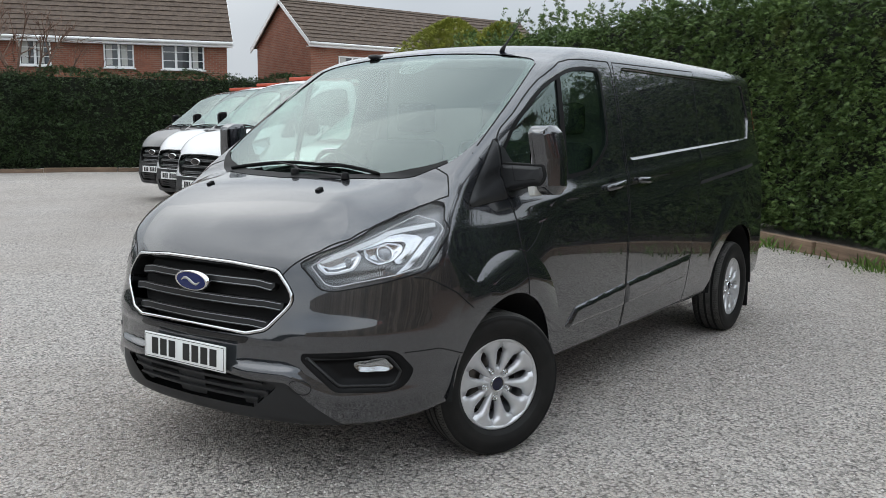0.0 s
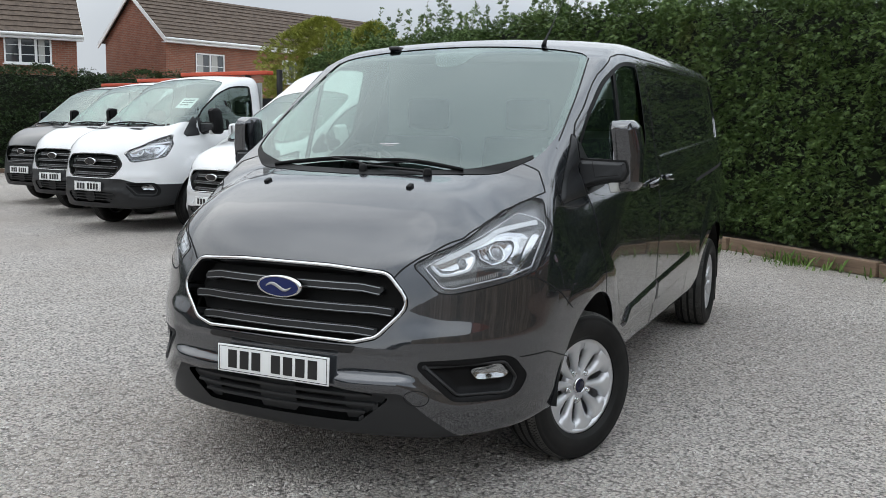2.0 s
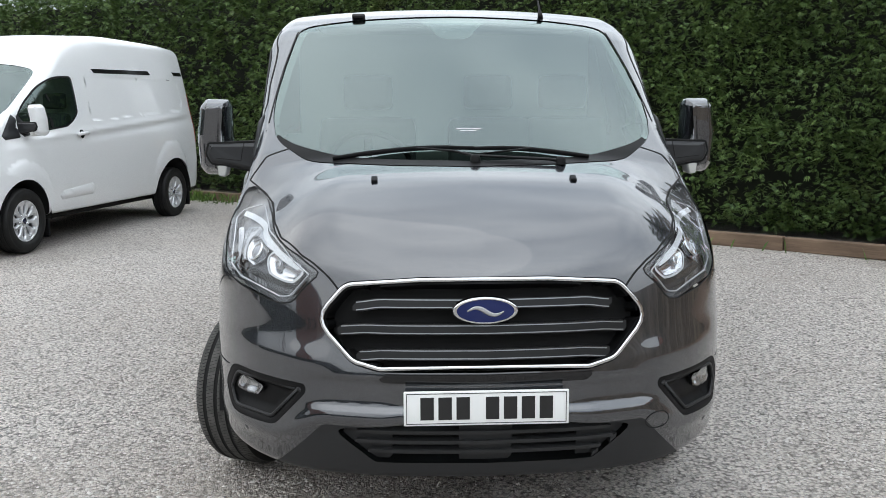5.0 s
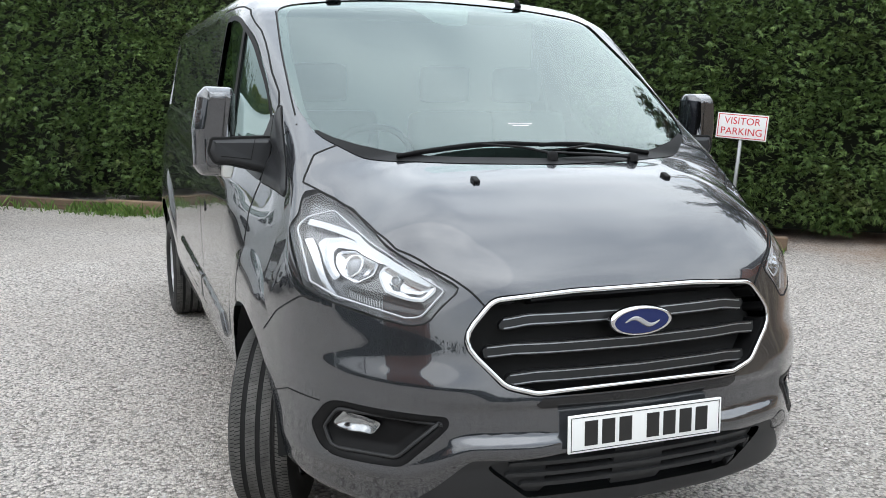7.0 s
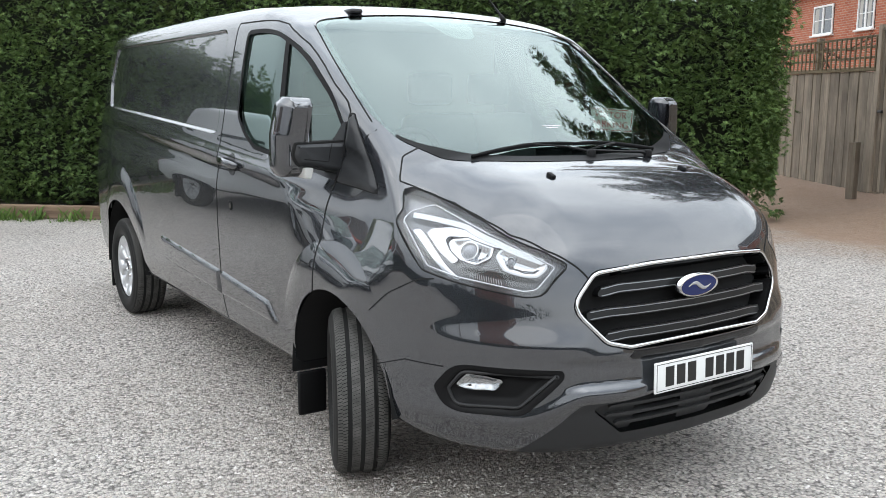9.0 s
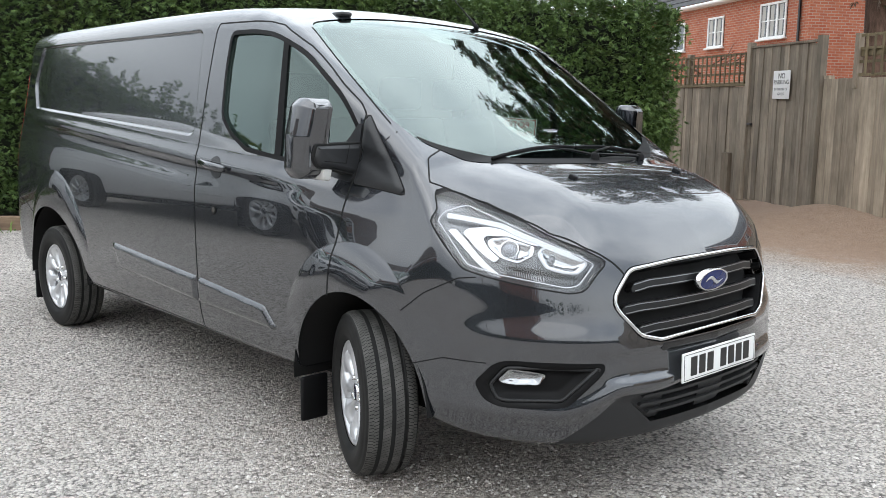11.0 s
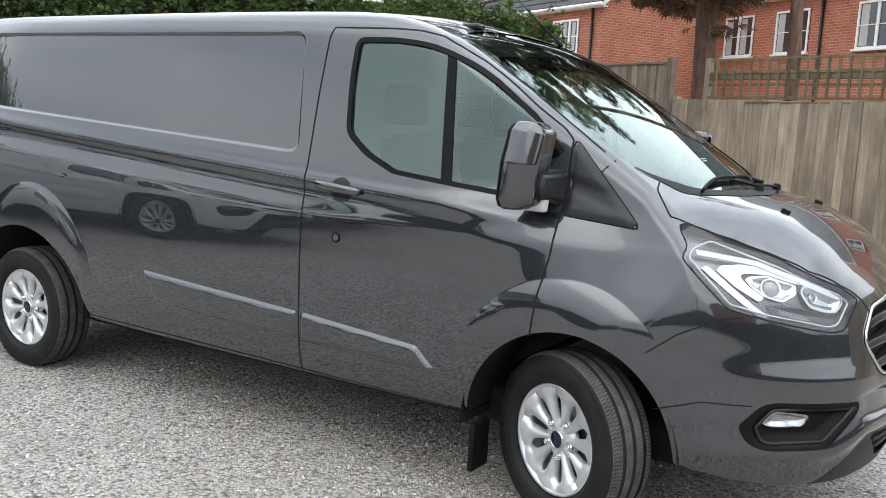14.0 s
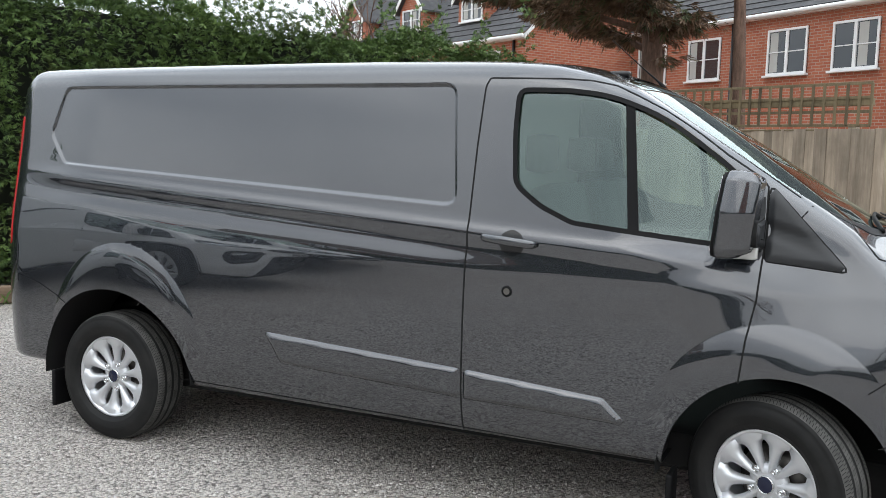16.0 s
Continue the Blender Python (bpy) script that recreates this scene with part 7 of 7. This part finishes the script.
hr_o = np.array([-4.9, 23.2]) - hr_u * 2.9
house("house", "red brick house with a dark grey roof and white windows", facing(hr_o, hr_u), 16.0, 8.0, 5.35, 8.6, M_BRICK, M_SLATE, [(1.60, 3.73, 1.30, 1.17, 1, 1), (3.85, 3.73, 1.30, 1.17, 1, 1), (6.85, 3.73, 1.30, 1.17, 1, 1), (8.90, 3.73, 1.30, 1.17, 1, 1), (12.5, 3.73, 1.30, 1.17, 1, 1)], pipes=(4.97,), ragged=0.0, over=0.16, board=0.02)
hl_u = np.array([0.85, -0.5]) / np.hypot(0.85, 0.5)
hl_o = np.array([-10.27, 21.6]) - hl_u * 12.5
left = house("house", "red brick house with a dark roof and gabled dormers", facing(hl_o, hl_u), 14.0, 7.0, 4.98, 8.2, M_BRICK, M_SLATE, [(12.27, 3.57, 1.34, 1.0, 2, 1), (9.0, 3.5, 1.0, 0.95, 1, 1), (6.2, 3.5, 1.4, 0.95, 1, 1)], pipes=(13.6,), ragged=0.0, over=0.16, board=0.02)


def dormer(parent, xc, w, foot, eave, apex):
    """A brick dormer with a gabled slate roof, white barge boards and a window."""
    a, b = xc - w / 2, xc + w / 2
    dm = bmesh.new()
    dv = [dm.verts.new(c) for c in ((a, 0.6, foot), (b, 0.6, foot), (b, 0.6, eave), (xc, 0.6, apex), (a, 0.6, eave), (a, 3.4, foot), (b, 3.4, foot), (b, 3.4, eave), (xc, 3.4, apex), (a, 3.4, eave))]
    for q in ((0, 1, 2, 3, 4), (1, 6, 7, 2), (5, 0, 4, 9)):
        dm.faces.new([dv[i] for i in q])
    dorm = part("dormer", dm, M_BRICK, parent, "brick dormer with a gable")
    for e in (a - 0.14, b + 0.14):
        low, top = eave - 0.14, apex + 0.08
        v = [(e, 0.42, low), (e, 3.4, low), (xc, 3.4, top), (xc, 0.42, top), (e, 0.42, low - 0.06), (e, 3.4, low - 0.06), (xc, 3.4, top - 0.06), (xc, 0.42, top - 0.06)]
        f = [(0, 1, 2, 3), (4, 7, 6, 5), (0, 4, 5, 1), (1, 5, 6, 2), (2, 6, 7, 3), (3, 7, 4, 0)]
        part("dormer_roof", mesh_of("dormer_roof", v, f, M_SLATE, smooth=False), None, dorm)
        v = [(e, 0.39, low - 0.12), (e, 0.39, low + 0.05), (xc, 0.39, top + 0.05), (xc, 0.39, top - 0.15), (e, 0.415, low - 0.12), (e, 0.415, low + 0.05), (xc, 0.415, top + 0.05), (xc, 0.415, top - 0.15)]
        part("dormer_barge", mesh_of("dormer_barge", v, f, M_UPVC, smooth=False), None, dorm)
    casement(parent, xc, foot + 0.3, w * 0.72, eave - foot - 0.36, 0.6, 1, 1)


for xc in (3.0, 7.05, 10.65):
    dormer(left, xc, 1.55, 5.4, 6.5, 7.3)
# added out of view, beyond the unseen hedge
house("house", "unseen brick house added across the yard", facing((26.0, -24.0), (-0.80, 0.60)), 14.0, 8.0, 5.0, 8.2, M_BRICK_OLD, M_TILE, [(3.0, 3.5, 1.3, 1.1, 1, 1), (8.0, 3.5, 1.3, 1.1, 1, 1)])

# ---------------------------------------------------------------- vehicles
panel_van("van", "dark grey long panel van parked on gravel, front wheels turned", VAN, Matrix.Identity(4), M_PAINT, 0.018)
HIGH = VanShape(
    roof=[(-4.4, 2.30), (-3.5, 2.36), (-2.2, 2.38), (-1.5, 2.34), (-1.1, 2.22), (-0.80, 2.02), (-0.55, 1.855), (-0.3, 1.70), (0.0, 1.505), (0.30, 1.325), (0.40, 1.298), (0.60, 1.248), (0.74, 1.185), (0.88, 1.09), (0.975, 0.99), (1.06, 0.865), (1.14, 0.70)],
    section=[(0.25, 0.90), (0.36, 0.935), (0.50, 0.962), (0.75, 0.978), (1.00, 0.982), (1.15, 0.978), (1.25, 0.966), (1.40, 0.938), (1.60, 0.898), (1.80, 0.858), (2.00, 0.81), (2.2, 0.76), (2.4, 0.70)],
    front=[(0.0, 1.052), (0.26, 1.036), (0.45, 0.998), (0.58, 0.95), (0.70, 0.865), (0.80, 0.76), (0.88, 0.63), (0.94, 0.46), (1.0, 0.1), (1.06, -0.6)],
    lean=[(0.25, -0.05), (0.33, -0.024), (0.44, 0.004), (0.56, 0.012), (0.64, 0.006), (0.72, -0.010), (0.86, -0.036), (0.97, -0.066), (1.1, -0.14), (1.3, -0.30)],
)
HIGH.panel = BELT
wv = panel_van("van", "white high-roof panel van parked beside the tippers", HIGH, pose(-6.0, -5.03, 0, 0, 0, -13.5), M_WHITE, 0.035, fine=False, steer=0.0)
for side in (1, -1):
    st = fillet([(-1.25, 1.94), (-4.0, 1.98), (-4.0, 1.93), (-1.25, 1.89)], 0.01)
    part("roof_strip", patch("roof_strip", HIGH, inside(st), around(st), "y", M_GLOSS, side, 0.004, 0.006, h=0.03), None, wv)
CAB = VanShape(
    roof=[(-1.6, 1.97), (-1.3, 2.0), (-1.0, 1.985), (-0.80, 1.95), (-0.55, 1.855), (-0.3, 1.70), (0.0, 1.505), (0.30, 1.325), (0.40, 1.298), (0.60, 1.248), (0.74, 1.185), (0.88, 1.09), (0.975, 0.99), (1.06, 0.865), (1.14, 0.70)],
    section=[(0.25, 0.90), (0.36, 0.935), (0.50, 0.962), (0.75, 0.976), (0.95, 0.981), (1.07, 0.981), (1.13, 0.977), (1.25, 0.961), (1.40, 0.935), (1.60, 0.898), (1.80, 0.858), (2.00, 0.81)],
    front=[(0.0, 1.052), (0.26, 1.036), (0.45, 0.998), (0.58, 0.95), (0.70, 0.865), (0.80, 0.76), (0.88, 0.63), (0.94, 0.46), (1.0, 0.1), (1.06, -0.6)],
    lean=[(0.25, -0.05), (0.33, -0.024), (0.44, 0.004), (0.56, 0.012), (0.64, 0.006), (0.72, -0.010), (0.86, -0.036), (0.97, -0.066), (1.1, -0.14), (1.3, -0.30)],
    rear=-1.42, detail=False,
)


def tipper(name, label, place, paint_mat, scale=(1.08, 1.06, 1.14)):
    """A chassis cab with a low dropside body, a dark headboard and a red beam over the cab."""
    t = panel_van(name, label, CAB, place @ Matrix.Diagonal((*scale, 1)), paint_mat, 0.035, fine=False, steer=0.0, cab_only=True)
    bd = bmesh.new()
    boxes(bd, (-4.6, -0.98, 0.80), (-1.62, 0.98, 0.88), 0.01)
    for y in (-0.98, 0.95):
        boxes(bd, (-4.6, y, 0.88), (-1.62, y + 0.03, 1.25), 0.008)
    boxes(bd, (-4.6, -0.95, 0.88), (-4.57, 0.95, 1.25), 0.008)
    part("tipper_body", bd, M_SIGNGREY, t, "dark grey dropside body")
    hb = bmesh.new()
    for y in (-0.97, -0.3, 0.3, 0.92):
        boxes(hb, (-1.60, y, 0.85), (-1.53, y + 0.06, 2.09), 0.006)
    boxes(hb, (-1.59, -0.95, 0.9), (-1.56, 0.95, 1.7))
    part("headboard", hb, M_PIPE, t, "dark steel headboard")
    part("roof_beam", shade(box((-1.60, -0.98, 2.02), (-1.44, 0.80, 2.075), 0.01)), M_TIPPER, t, "red steel beam over the cab")
    part("chassis_rail", box((-4.5, -0.45, 0.48), (-1.2, 0.45, 0.66)), M_SEAM, t)
    for side in (1, -1):
        wheel("rear_wheel", t, pose(-3.3, side * 0.84, 0.337, 0, 0, 0 if side > 0 else 180), fine=False)
    return t


first = tipper("tipper_truck", "white tipper truck with a red beam over its cab", pose(-6.60, -7.66, 0, 0, 0, -6), M_WHITE)
tipper("tipper_truck", "white tipper truck parked beside another tipper", pose(-8.0, -9.95, 0, 0, 0, -6), M_WHITE)
tipper("tipper_truck", "dark grey tipper truck at the end of the row", pose(-9.3, -12.2, 0, 0, 0, -6), M_DARK)
for place, y in ((first, 0.25), (wv, -0.30)):
    sheet = part("price_sheet", box((-0.003, -0.15, -0.105), (0.003, 0.15, 0.105)), M_PAPER, place, "white price sheet behind the screen")
    sheet.matrix_basis = pose(-0.42, y, 1.60, 0, -52, 0)
    for k in range(3):
        part("print_bar", box((0.003, -0.11, 0.05 - 0.05 * k), (0.0045, 0.11 - 0.05 * (k == 2), 0.075 - 0.05 * k)), M_INK, sheet)
